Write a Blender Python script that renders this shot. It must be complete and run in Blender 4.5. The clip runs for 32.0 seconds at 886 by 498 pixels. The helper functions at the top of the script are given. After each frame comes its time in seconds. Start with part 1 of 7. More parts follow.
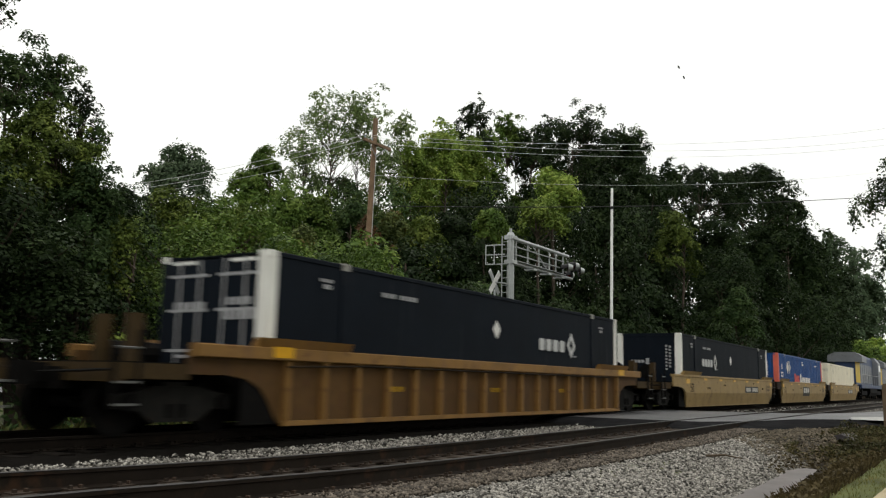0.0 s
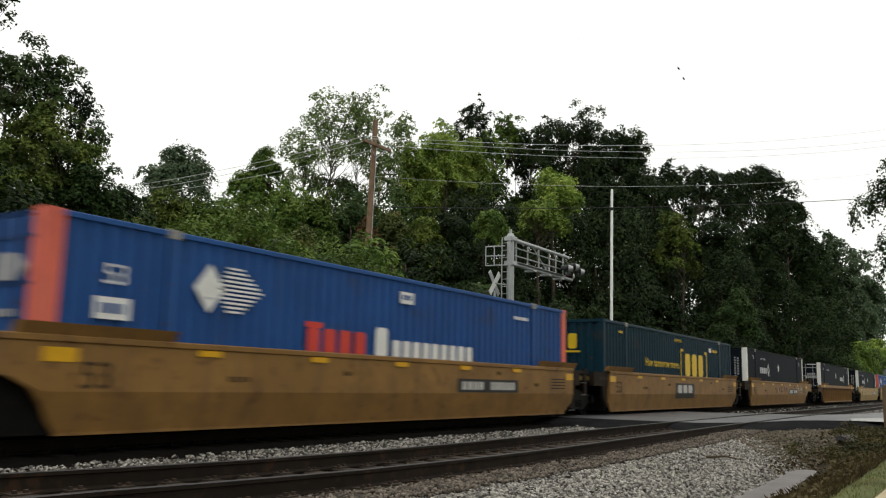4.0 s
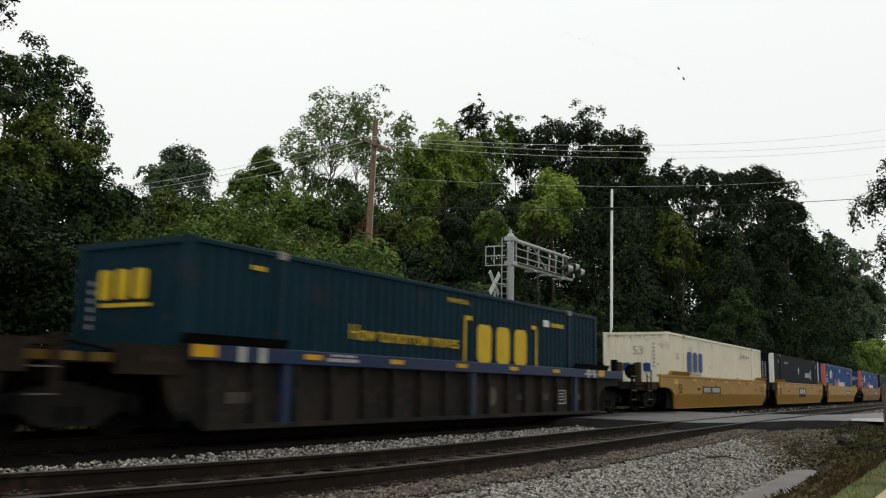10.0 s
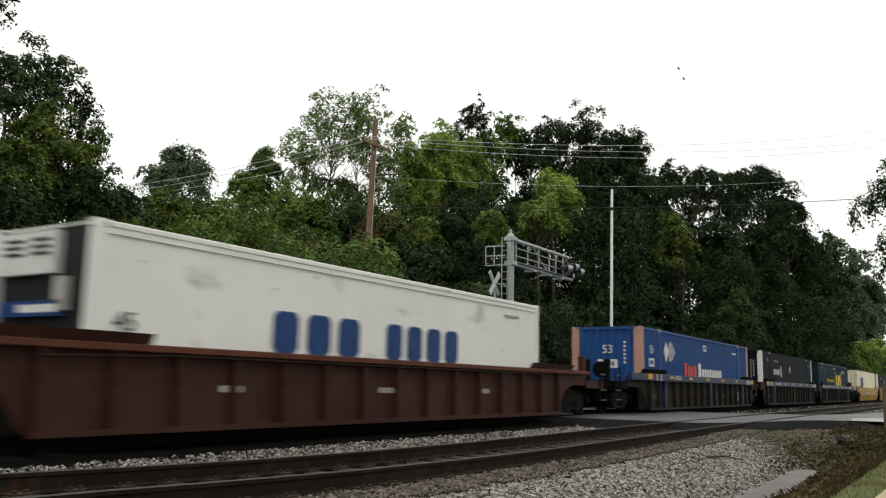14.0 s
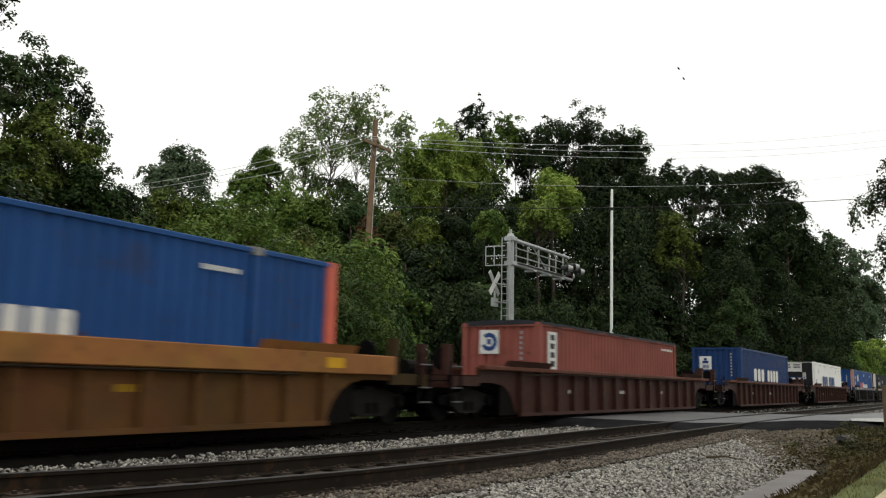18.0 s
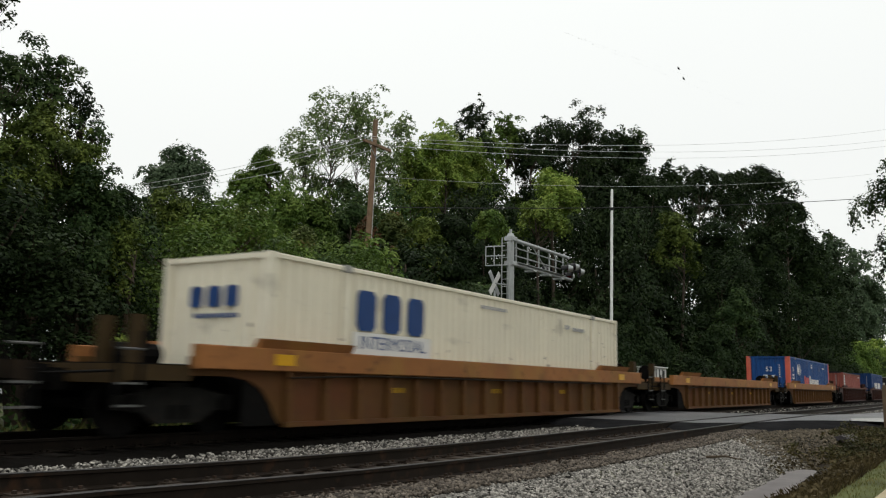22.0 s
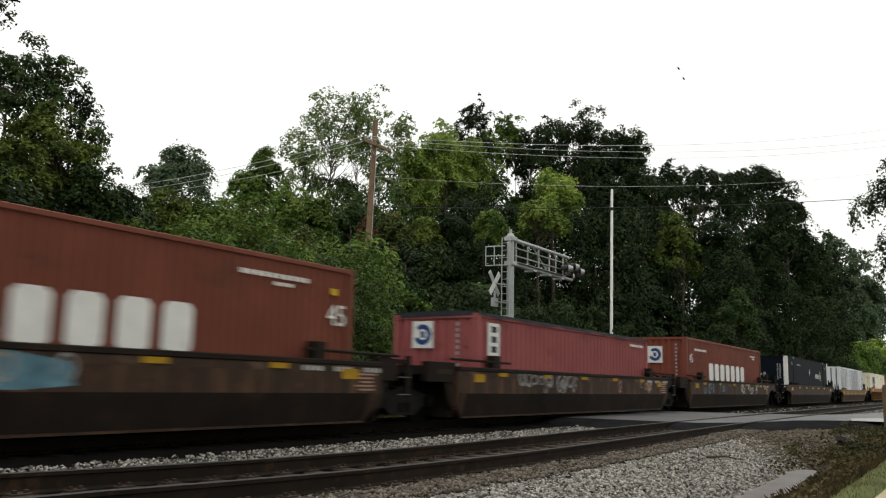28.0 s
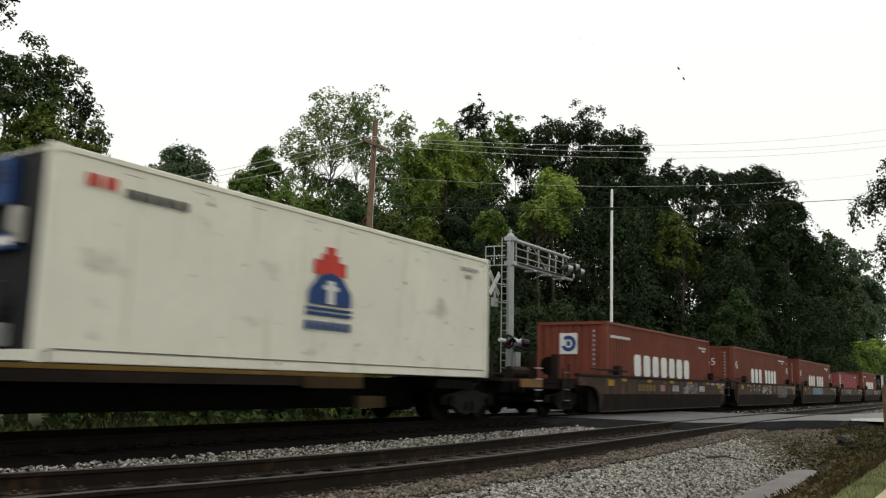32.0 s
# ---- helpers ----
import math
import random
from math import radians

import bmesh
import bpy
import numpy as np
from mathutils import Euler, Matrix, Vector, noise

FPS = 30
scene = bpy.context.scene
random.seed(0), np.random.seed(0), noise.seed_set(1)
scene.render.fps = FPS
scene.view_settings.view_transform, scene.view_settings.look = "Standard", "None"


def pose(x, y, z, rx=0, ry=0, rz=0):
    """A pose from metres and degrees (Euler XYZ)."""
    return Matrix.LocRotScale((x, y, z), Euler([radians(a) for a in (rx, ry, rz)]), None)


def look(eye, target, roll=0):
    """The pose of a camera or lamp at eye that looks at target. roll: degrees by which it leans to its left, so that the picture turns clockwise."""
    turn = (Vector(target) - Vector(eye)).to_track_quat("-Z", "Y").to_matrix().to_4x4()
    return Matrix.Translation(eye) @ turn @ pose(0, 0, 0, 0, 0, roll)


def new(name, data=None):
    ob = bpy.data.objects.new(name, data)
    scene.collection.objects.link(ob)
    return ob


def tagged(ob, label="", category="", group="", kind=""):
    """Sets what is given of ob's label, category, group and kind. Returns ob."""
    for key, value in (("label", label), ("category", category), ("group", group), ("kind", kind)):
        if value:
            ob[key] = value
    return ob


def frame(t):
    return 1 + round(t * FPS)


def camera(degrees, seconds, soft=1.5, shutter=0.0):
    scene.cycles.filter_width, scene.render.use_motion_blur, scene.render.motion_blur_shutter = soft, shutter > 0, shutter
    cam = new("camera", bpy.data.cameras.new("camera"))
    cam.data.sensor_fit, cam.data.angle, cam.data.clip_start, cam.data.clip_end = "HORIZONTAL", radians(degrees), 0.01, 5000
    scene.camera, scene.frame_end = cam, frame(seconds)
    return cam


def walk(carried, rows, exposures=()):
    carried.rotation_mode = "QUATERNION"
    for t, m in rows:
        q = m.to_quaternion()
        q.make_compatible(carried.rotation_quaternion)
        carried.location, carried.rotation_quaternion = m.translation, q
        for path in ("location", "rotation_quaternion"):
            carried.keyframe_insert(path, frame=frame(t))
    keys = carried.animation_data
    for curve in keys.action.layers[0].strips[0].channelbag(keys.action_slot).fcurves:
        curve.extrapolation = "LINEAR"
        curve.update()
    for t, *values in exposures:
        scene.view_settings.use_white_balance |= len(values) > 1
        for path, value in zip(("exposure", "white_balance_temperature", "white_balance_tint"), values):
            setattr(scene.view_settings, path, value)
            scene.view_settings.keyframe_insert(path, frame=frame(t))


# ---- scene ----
# ---- camera ----
from mathutils import Quaternion
EYE = Vector((0.0, 0.0, 0.824))
cam = camera(54.92, 32.0, soft=1.2, shutter=0.42)


def aim(down=0.0, right=0.0):
    """The tripod's view along the line; down and right are small turns in degrees."""
    a, b = radians(57.933 + right), radians(8.964 - down)
    way = Vector((math.sin(a) * math.cos(b), math.cos(a) * math.cos(b), math.sin(b)))
    return look(EYE, EYE + way * 10, 1.261)


# the tripod is knocked in the first second, then stands still
walk(cam, [(0.0, aim(0.076)), (0.3, aim(0.15, 0.02)), (0.5, aim(0.34, 0.07)), (0.6, aim(0.34, 0.07)),
           (0.8, aim(0.08, 0.02)), (1.0, aim()), (1.2, aim()), (32.0, aim())],
     [(0.0, -0.06, 6600, 10), (7.7, -0.05, 6600, 10), (8.5, -0.26, 6450, 10), (9.4, -0.36, 6350, 10), (10.0, -0.28, 6450, 10), (10.8, -0.06, 6600, 10), (21.3, -0.05, 6600, 10), (22.0, -0.24, 6450, 10), (22.8, -0.2, 6350, 10),
      (24.4, -0.38, 6250, 10), (25.6, -0.2, 6350, 10), (26.4, -0.05, 6600, 10), (31.2, -0.05, 6600, 10), (32.0, -0.15, 6600, 10)])

# ---- world and sun: white overcast sky ----
world = bpy.data.worlds.new("overcast_sky")
scene.world = world
world.use_nodes = True
wn = world.node_tree
wn.nodes.clear()
sky = wn.nodes.new("ShaderNodeTexSky")
sky.sky_type, sky.sun_disc, sky.sun_elevation, sky.sun_rotation = "NISHITA", False, radians(59), radians(22)
sky.air_density, sky.dust_density = 1.0, 4.0
dim = wn.nodes.new("ShaderNodeVectorMath")
dim.operation = "SCALE"
dim.inputs["Scale"].default_value = 0.10
cloud = wn.nodes.new("ShaderNodeTexNoise")
cloud.inputs["Scale"].default_value, cloud.inputs["Detail"].default_value = 1.6, 4.0
deck = wn.nodes.new("ShaderNodeMixRGB")
deck.inputs[1].default_value, deck.inputs[2].default_value = (0.95, 0.97, 0.925, 1), (0.99, 1.0, 0.96, 1)
mix = wn.nodes.new("ShaderNodeMixRGB")
mix.inputs[0].default_value = 0.90
bg = wn.nodes.new("ShaderNodeBackground")
bg.inputs[1].default_value = 1.0
tex = wn.nodes.new("ShaderNodeTexCoord")
axes = wn.nodes.new("ShaderNodeSeparateXYZ")
rise = wn.nodes.new("ShaderNodeMapRange")
rise.inputs[1].default_value, rise.inputs[2].default_value = 0.25, 1.0
rise.inputs[3].default_value, rise.inputs[4].default_value = 1.20, 1.52
wn.links.new(tex.outputs["Generated"], axes.inputs[0])
wn.links.new(axes.outputs["Z"], rise.inputs[0])
wn.links.new(rise.outputs[0], bg.inputs[1])
wo = wn.nodes.new("ShaderNodeOutputWorld")
wn.links.new(sky.outputs[0], dim.inputs[0])
wn.links.new(dim.outputs[0], mix.inputs[1])
wn.links.new(cloud.outputs[0], deck.inputs[0])
wn.links.new(deck.outputs[0], mix.inputs[2])
wn.links.new(mix.outputs[0], bg.inputs[0])
wn.links.new(bg.outputs[0], wo.inputs[0])

sun_data = bpy.data.lights.new("sun", "SUN")
sun_data.energy, sun_data.angle, sun_data.color = 0.85, radians(40), (1.0, 0.97, 0.92)
sun = new("sun", sun_data)
sun.matrix_world = look((40, 60, 90), (20, 10, 0))

# ---- materials ----
MATS = {}


def material(name, color, rough=0.6, metal=0.0, var=0.25, scale=2.0, dirt=None, dirt_amount=0.0, streak=False,
             bump=0.15, fine=60.0, spread=0.0, island=0.0, spec=0.2, rust=0.0):
    """A worn surface: colour varied at two scales, optional dirt (blotches or vertical streaks) and rust spots, fine relief."""
    m = bpy.data.materials.new(name)
    m.use_nodes = True
    nt = m.node_tree
    n, l = nt.nodes, nt.links
    b = n["Principled BSDF"]
    b.inputs["Roughness"].default_value, b.inputs["Metallic"].default_value = rough, metal
    b.inputs["Specular IOR Level"].default_value = spec
    tc = n.new("ShaderNodeTexCoord")

    def noise_at(s, detail=5.0, stretch=None):
        t = n.new("ShaderNodeTexNoise")
        t.inputs["Scale"].default_value, t.inputs["Detail"].default_value = s, detail
        if stretch:
            mp = n.new("ShaderNodeMapping")
            mp.inputs["Scale"].default_value = stretch
            l.new(tc.outputs["Object"], mp.inputs[0])
            l.new(mp.outputs[0], t.inputs[0])
        else:
            l.new(tc.outputs["Object"], t.inputs[0])
        return t.outputs[0]

    def mixed(fac, a, c, kind="MIX"):
        x = n.new("ShaderNodeMixRGB")
        x.blend_type = kind
        for i, v in ((0, fac), (1, a), (2, c)):
            if isinstance(v, (int, float)):
                x.inputs[i].default_value = v
            elif isinstance(v, tuple):
                x.inputs[i].default_value = (*v, 1)
            else:
                l.new(v, x.inputs[i])
        return x.outputs[0]

    def ramp(v, lo, hi):
        r = n.new("ShaderNodeMapRange")
        r.inputs[1].default_value, r.inputs[2].default_value = lo, hi
        l.new(v, r.inputs[0])
        return r.outputs[0]

    light = tuple(min(1.0, c * (1 + var * 0.6)) for c in color)
    dark = tuple(c * (1 - var) for c in color)
    col = mixed(ramp(noise_at(scale), 0.3, 0.7), dark, light)
    col = mixed(ramp(noise_at(scale * 9), 0.3, 0.75), col, mixed(0.5, col, dark))
    if dirt:
        if streak:
            d = ramp(noise_at(1.0, 6.0, (5.0, 5.0, 0.5)), 0.72 - dirt_amount * 0.45, 0.86)
        else:
            d = ramp(noise_at(scale * 1.7, 8.0), 0.75 - dirt_amount * 0.5, 0.85)
        col = mixed(d, col, dirt)
    if rust:
        grime = ramp(noise_at(0.9, 9.0, (1.0, 1.0, 1.6)), 0.66 - rust * 0.3, 0.80)
        col = mixed(grime, col, mixed(0.55, col, (0.06, 0.036, 0.02)))
        col = mixed(ramp(noise_at(5.0, 9.0), 0.70 - rust * 0.2, 0.74), col, mixed(0.8, col, (0.085, 0.035, 0.017)))
    if spread or island:
        if island:
            src = n.new("ShaderNodeNewGeometry").outputs["Random Per Island"]
        else:
            src = n.new("ShaderNodeObjectInfo").outputs["Random"]
        k = spread or island
        r = n.new("ShaderNodeMapRange")
        r.inputs[3].default_value, r.inputs[4].default_value = 1 - k, 1 + k
        l.new(src, r.inputs[0])
        x = n.new("ShaderNodeVectorMath")
        x.operation = "SCALE"
        l.new(col, x.inputs[0])
        l.new(r.outputs[0], x.inputs["Scale"])
        col = x.outputs[0]
    l.new(col, b.inputs["Base Color"])
    if bump:
        bp = n.new("ShaderNodeBump")
        bp.inputs["Strength"].default_value, bp.inputs["Distance"].default_value = bump, 0.01
        l.new(noise_at(fine, 3.0), bp.inputs["Height"])
        l.new(bp.outputs[0], b.inputs["Normal"])
    MATS[name] = m
    return m


def leaf_material(name, shades, warm=None):
    """Leaves: each leaf takes one of the shades; light also comes through them."""
    m = bpy.data.materials.new(name)
    m.use_nodes = True
    nt = m.node_tree
    n, l = nt.nodes, nt.links
    n.clear()
    geo = n.new("ShaderNodeNewGeometry")
    info = n.new("ShaderNodeObjectInfo")
    tc = n.new("ShaderNodeTexCoord")
    no = n.new("ShaderNodeTexNoise")
    no.inputs["Scale"].default_value, no.inputs["Detail"].default_value = 0.8, 3.0
    l.new(tc.outputs["Object"], no.inputs[0])
    add = n.new("ShaderNodeMath")
    add.operation = "MULTIPLY_ADD"
    add.inputs[1].default_value = 0.35
    l.new(geo.outputs["Random Per Island"], add.inputs[0])
    sh = n.new("ShaderNodeMath")
    sh.operation = "MULTIPLY_ADD"
    sh.inputs[1].default_value, sh.inputs[2].default_value = 1.5, -0.4
    l.new(no.outputs[0], sh.inputs[0])
    l.new(sh.outputs[0], add.inputs[2])
    cr = n.new("ShaderNodeValToRGB")
    cr.color_ramp.elements[0].position, cr.color_ramp.elements[0].color = 0.1, (*shades[0], 1)
    cr.color_ramp.elements[1].position, cr.color_ramp.elements[1].color = 0.9, (*shades[2], 1)
    e = cr.color_ramp.elements.new(0.5)
    e.color = (*shades[1], 1)
    l.new(add.outputs[0], cr.inputs[0])
    mul = n.new("ShaderNodeHueSaturation")
    r = n.new("ShaderNodeMapRange")
    r.inputs[3].default_value, r.inputs[4].default_value = 0.8, 1.2
    l.new(info.outputs["Random"], r.inputs[0])
    l.new(r.outputs[0], mul.inputs["Value"])
    l.new(cr.outputs[0], mul.inputs["Color"])
    col = mul.outputs[0]
    if warm:
        big = n.new("ShaderNodeTexNoise")
        big.inputs["Scale"].default_value = 0.8
        l.new(tc.outputs["Object"], big.inputs[0])
        mr = n.new("ShaderNodeMapRange")
        mr.inputs[1].default_value, mr.inputs[2].default_value, mr.inputs[4].default_value = 0.6, 0.72, 0.75
        l.new(big.outputs[0], mr.inputs[0])
        x = n.new("ShaderNodeMixRGB")
        l.new(mr.outputs[0], x.inputs[0])
        l.new(col, x.inputs[1])
        x.inputs[2].default_value = (*warm, 1)
        col = x.outputs[0]
    p = n.new("ShaderNodeBsdfPrincipled")
    p.inputs["Roughness"].default_value, p.inputs["Specular IOR Level"].default_value = 0.65, 0.1
    t = n.new("ShaderNodeBsdfTranslucent")
    ms = n.new("ShaderNodeMixShader")
    ms.inputs[0].default_value = 0.2
    out = n.new("ShaderNodeOutputMaterial")
    for s in (p.inputs["Base Color"], t.inputs["Color"]):
        l.new(col, s)
    l.new(p.outputs[0], ms.inputs[1])
    l.new(t.outputs[0], ms.inputs[2])
    l.new(ms.outputs[0], out.inputs[0])
    MATS[name] = m
    return m


RUST, GRIME = (0.11, 0.045, 0.02), (0.05, 0.04, 0.03)
material("rail_steel", (0.020, 0.0145, 0.0105), 0.7, 0.0, 0.35, 3, (0.07, 0.035, 0.018), 0.35, spec=0.1)
material("rail_head", (0.018, 0.0155, 0.014), 0.45, 0.0, 0.35, 5, (0.016, 0.011, 0.008), 0.4, spec=0.16)
material("sleeper", (0.04176, 0.02958, 0.02088), 0.85, 0, 0.45, 4, (0.03, 0.025, 0.02), 0.5, spread=0.35, bump=0.5, fine=25)
material("ballast", (0.0435, 0.03741, 0.03045), 0.9, 0, 0.5, 22, (0.06, 0.05, 0.04), 0.5, bump=1.0, fine=28)
# far-track ballast, sleepers and rails: the train's shade is put in their colour
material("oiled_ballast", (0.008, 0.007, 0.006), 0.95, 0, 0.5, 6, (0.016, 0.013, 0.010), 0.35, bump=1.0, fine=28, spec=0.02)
material("shaded_sleeper", (0.010, 0.0085, 0.007), 0.9, 0, 0.45, 4, (0.016, 0.012, 0.01), 0.4, spread=0.3, bump=0.5, fine=25, spec=0.03)
material("step_grey", (0.13, 0.13, 0.125), 0.6, 0.2, 0.3, 6, RUST, 0.3)
material("rail_shaded", (0.012, 0.0095, 0.0075), 0.8, 0, 0.3, 3, (0.02, 0.013, 0.009), 0.4, spec=0.04)
material("stone", (0.275, 0.258, 0.23), 0.85, 0, 0.5, 14, (0.08, 0.06, 0.042), 0.35, island=0.95, bump=0.3)
material("soil", (0.0435, 0.03306, 0.02262), 0.95, 0, 0.5, 1.5, (0.04, 0.05, 0.02), 0.5, bump=0.8, fine=20)
material("grass_ground", (0.09135, 0.1033, 0.03393), 0.95, 0, 0.45, 1.2, (0.10, 0.08, 0.045), 0.35, bump=0.9, fine=35)
material("asphalt", (0.112, 0.112, 0.115), 0.42, 0, 0.5, 0.35, (0.045, 0.045, 0.048), 0.62, bump=0.4, fine=70)
material("worn_marking", (0.42, 0.42, 0.40), 0.7, 0, 0.35, 5, (0.15, 0.15, 0.15), 0.45)
material("asphalt_edge", (0.02, 0.02, 0.021), 0.95, 0, 0.4, 2, (0.03, 0.026, 0.022), 0.3, bump=0.8, fine=25, spec=0.0)
material("ditch_water", (0.175, 0.152, 0.148), 0.3, 0, 0.45, 1.6, (0.085, 0.068, 0.056), 0.6, bump=0.5, fine=7, spec=0.5)
material("concrete", (0.1218, 0.1131, 0.1087), 0.85, 0, 0.3, 3, GRIME, 0.4, bump=0.5)
material("white_paint", (0.6438, 0.6438, 0.6177), 0.55, 0, 0.12, 3, GRIME, 0.12)
material("mast_white", (0.85, 0.85, 0.83), 0.5, 0, 0.06, 3, (0.4, 0.38, 0.34), 0.1)
material("galvanised", (0.4002, 0.4176, 0.4176), 0.45, 0.55, 0.15, 4, (0.2, 0.2, 0.19), 0.25)
material("black_paint", (0.018, 0.018, 0.02), 0.5, 0, 0.3, 4)
material("red_lens", (0.07, 0.01, 0.01), 0.2, 0, 0.1, 4, bump=0)
material("pole_wood", (0.23, 0.15, 0.095), 0.85, 0, 0.35, 2.5, (0.05, 0.035, 0.025), 0.45, True, bump=0.6, fine=30)
material("post_wood", (0.16, 0.115, 0.075), 0.85, 0, 0.35, 3, GRIME, 0.4, True, bump=0.6, fine=30)
material("cable_black", (0.03, 0.03, 0.03), 0.6, 0, 0.2, 4, bump=0)
material("tie_plate", (0.05, 0.036, 0.026), 0.75, 0.1, 0.3, 6, RUST, 0.4)
material("tan_stone", (0.12, 0.10, 0.072), 0.9, 0, 0.4, 6, (0.05, 0.035, 0.022), 0.4, island=0.6, bump=0.3)
material("track_stone", (0.1305, 0.1087, 0.087), 0.9, 0, 0.4, 6, (0.05, 0.038, 0.028), 0.45, island=0.75, bump=0.3)
material("sand", (0.40, 0.34, 0.22), 0.95, 0, 0.2, 5, bump=0.5, fine=60)
material("reflector_dull", (0.42, 0.24, 0.012), 0.7, 0, 0.3, 4, bump=0)
material("slab", (0.06525, 0.05742, 0.0609), 0.85, 0, 0.3, 5, GRIME, 0.4, bump=0.5)
material("wire", (0.72, 0.73, 0.72), 0.5, 0.2, 0.2, 4, bump=0)
material("glass_insulator", (0.20, 0.24, 0.24), 0.2, 0, 0.1, 4, bump=0)
material("bark", (0.0957, 0.07395, 0.05655), 0.9, 0, 0.4, 3, (0.04, 0.035, 0.03), 0.4, True, bump=0.8, fine=18)
material("feather", (0.02, 0.02, 0.025), 0.6, 0, 0.3, 10)
material("dry_stick", (0.10, 0.075, 0.05), 0.9, 0, 0.4, 6)

# rolling stock
material("truck_iron", (0.00609, 0.005655, 0.00522), 0.85, 0.0, 0.4, 4, (0.022, 0.016, 0.012), 0.3, spec=0.08)
material("truck_cast", (0.0174, 0.01653, 0.01479), 0.8, 0, 0.4, 4, (0.045, 0.032, 0.022), 0.35, spec=0.1)
material("joint_brown", (0.0261, 0.01827, 0.01218), 0.75, 0, 0.35, 2, (0.075, 0.045, 0.02), 0.35, spec=0.1)
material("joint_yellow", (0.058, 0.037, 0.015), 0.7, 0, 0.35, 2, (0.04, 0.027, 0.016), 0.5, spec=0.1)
material("yellow_bright", (0.37, 0.195, 0.022), 0.5, 0, 0.14, 0.9, (0.22, 0.14, 0.06), 0.25, True, rust=0.25)
material("yellow_faded", (0.26, 0.138, 0.038), 0.6, 0, 0.25, 0.8, (0.16, 0.085, 0.045), 0.5, True, rust=0.55)
material("yellow_pale", (0.33, 0.225, 0.09), 0.6, 0, 0.2, 0.8, (0.2, 0.13, 0.07), 0.4, True, rust=0.4)
material("yellow_rusty", (0.33, 0.135, 0.042), 0.65, 0, 0.25, 0.5, (0.32, 0.185, 0.04), 0.5, rust=0.5)
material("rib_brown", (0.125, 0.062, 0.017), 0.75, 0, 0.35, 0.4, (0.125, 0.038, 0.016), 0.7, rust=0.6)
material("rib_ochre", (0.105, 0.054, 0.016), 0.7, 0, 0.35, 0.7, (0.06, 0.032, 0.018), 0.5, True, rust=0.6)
material("maroon_car", (0.052, 0.0165, 0.012), 0.65, 0, 0.3, 0.8, (0.055, 0.028, 0.02), 0.5, True, rust=0.6)
material("maroon_rust", (0.13, 0.042, 0.025), 0.7, 0, 0.35, 1.5, (0.30, 0.19, 0.12), 0.3, rust=0.6)
material("blue_car", (0.016, 0.036, 0.10), 0.5, 0, 0.2, 0.9, GRIME, 0.3, True, rust=0.6)
material("grey_car", (0.016, 0.015, 0.0135), 0.75, 0, 0.4, 0.9, (0.055, 0.043, 0.03), 0.4, True, rust=0.6)
material("umber_car", (0.03915, 0.02175, 0.01392), 0.7, 0, 0.4, 0.8, (0.19, 0.095, 0.045), 0.5, True, rust=0.6)
material("weathered_brown", (0.0522, 0.03132, 0.02088), 0.75, 0, 0.5, 1.3, (0.26, 0.17, 0.11), 0.42, rust=0.6)
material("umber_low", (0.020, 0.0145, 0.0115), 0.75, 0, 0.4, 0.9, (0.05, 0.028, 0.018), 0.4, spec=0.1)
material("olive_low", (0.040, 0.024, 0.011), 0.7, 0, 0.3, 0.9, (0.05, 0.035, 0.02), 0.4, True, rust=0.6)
material("olive_yellow", (0.185, 0.112, 0.020), 0.6, 0, 0.3, 0.8, (0.13, 0.08, 0.035), 0.45, True, rust=0.6)
material("reflector", (0.68, 0.36, 0.01), 0.4, 0, 0.12, 5, bump=0)
material("plate_black", (0.03, 0.028, 0.026), 0.55, 0, 0.3, 3)
material("bar_white", (0.55, 0.53, 0.49), 0.6, 0, 0.2, 4, GRIME, 0.25)
material("bar_dark", (0.035, 0.022, 0.012), 0.7, 0, 0.2, 4)
material("faint_text", (0.10, 0.058, 0.018), 0.7, 0, 0.4, 4)
material("grime_text", (0.13, 0.115, 0.095), 0.7, 0, 0.4, 4, GRIME, 0.5)
material("graffiti_blue", (0.12, 0.25, 0.32), 0.6, 0, 0.5, 2.5, (0.06, 0.10, 0.12), 0.4)
material("graffiti_grey", (0.30, 0.30, 0.30), 0.6, 0, 0.4, 3, GRIME, 0.3)
material("graffiti_white", (0.48, 0.47, 0.46), 0.6, 0, 0.35, 3, GRIME, 0.3)
material("graffiti_fill", (0.085, 0.055, 0.05), 0.65, 0, 0.5, 2.5, (0.03, 0.025, 0.025), 0.4)
material("graffiti_pink", (0.40, 0.24, 0.19), 0.6, 0, 0.35, 3)
# containers
material("navy", (0.0058, 0.0092, 0.0150), 0.7, 0, 0.25, 0.8, (0.04, 0.04, 0.045), 0.2, True, spec=0.08)
material("post_white", (0.80, 0.79, 0.74), 0.55, 0, 0.1, 2, (0.35, 0.26, 0.16), 0.22, True)
material("teal", (0.007, 0.034, 0.052), 0.5, 0, 0.2, 0.8, (0.02, 0.035, 0.045), 0.35, True, spec=0.08, rust=0.2)
material("pacer_blue", (0.017, 0.082, 0.27), 0.55, 0, 0.18, 0.8, (0.03, 0.07, 0.17), 0.35, True, rust=0.2)
material("post_orange", (0.70, 0.15, 0.10), 0.6, 0, 0.15, 2, (0.42, 0.2, 0.15), 0.3, True)
material("post_salmon", (0.52, 0.30, 0.24), 0.65, 0, 0.15, 2, (0.40, 0.25, 0.2), 0.3, True)
material("cream", (0.86, 0.80, 0.645), 0.55, 0, 0.07, 0.7, (0.50, 0.42, 0.30), 0.25, True, rust=0.12)
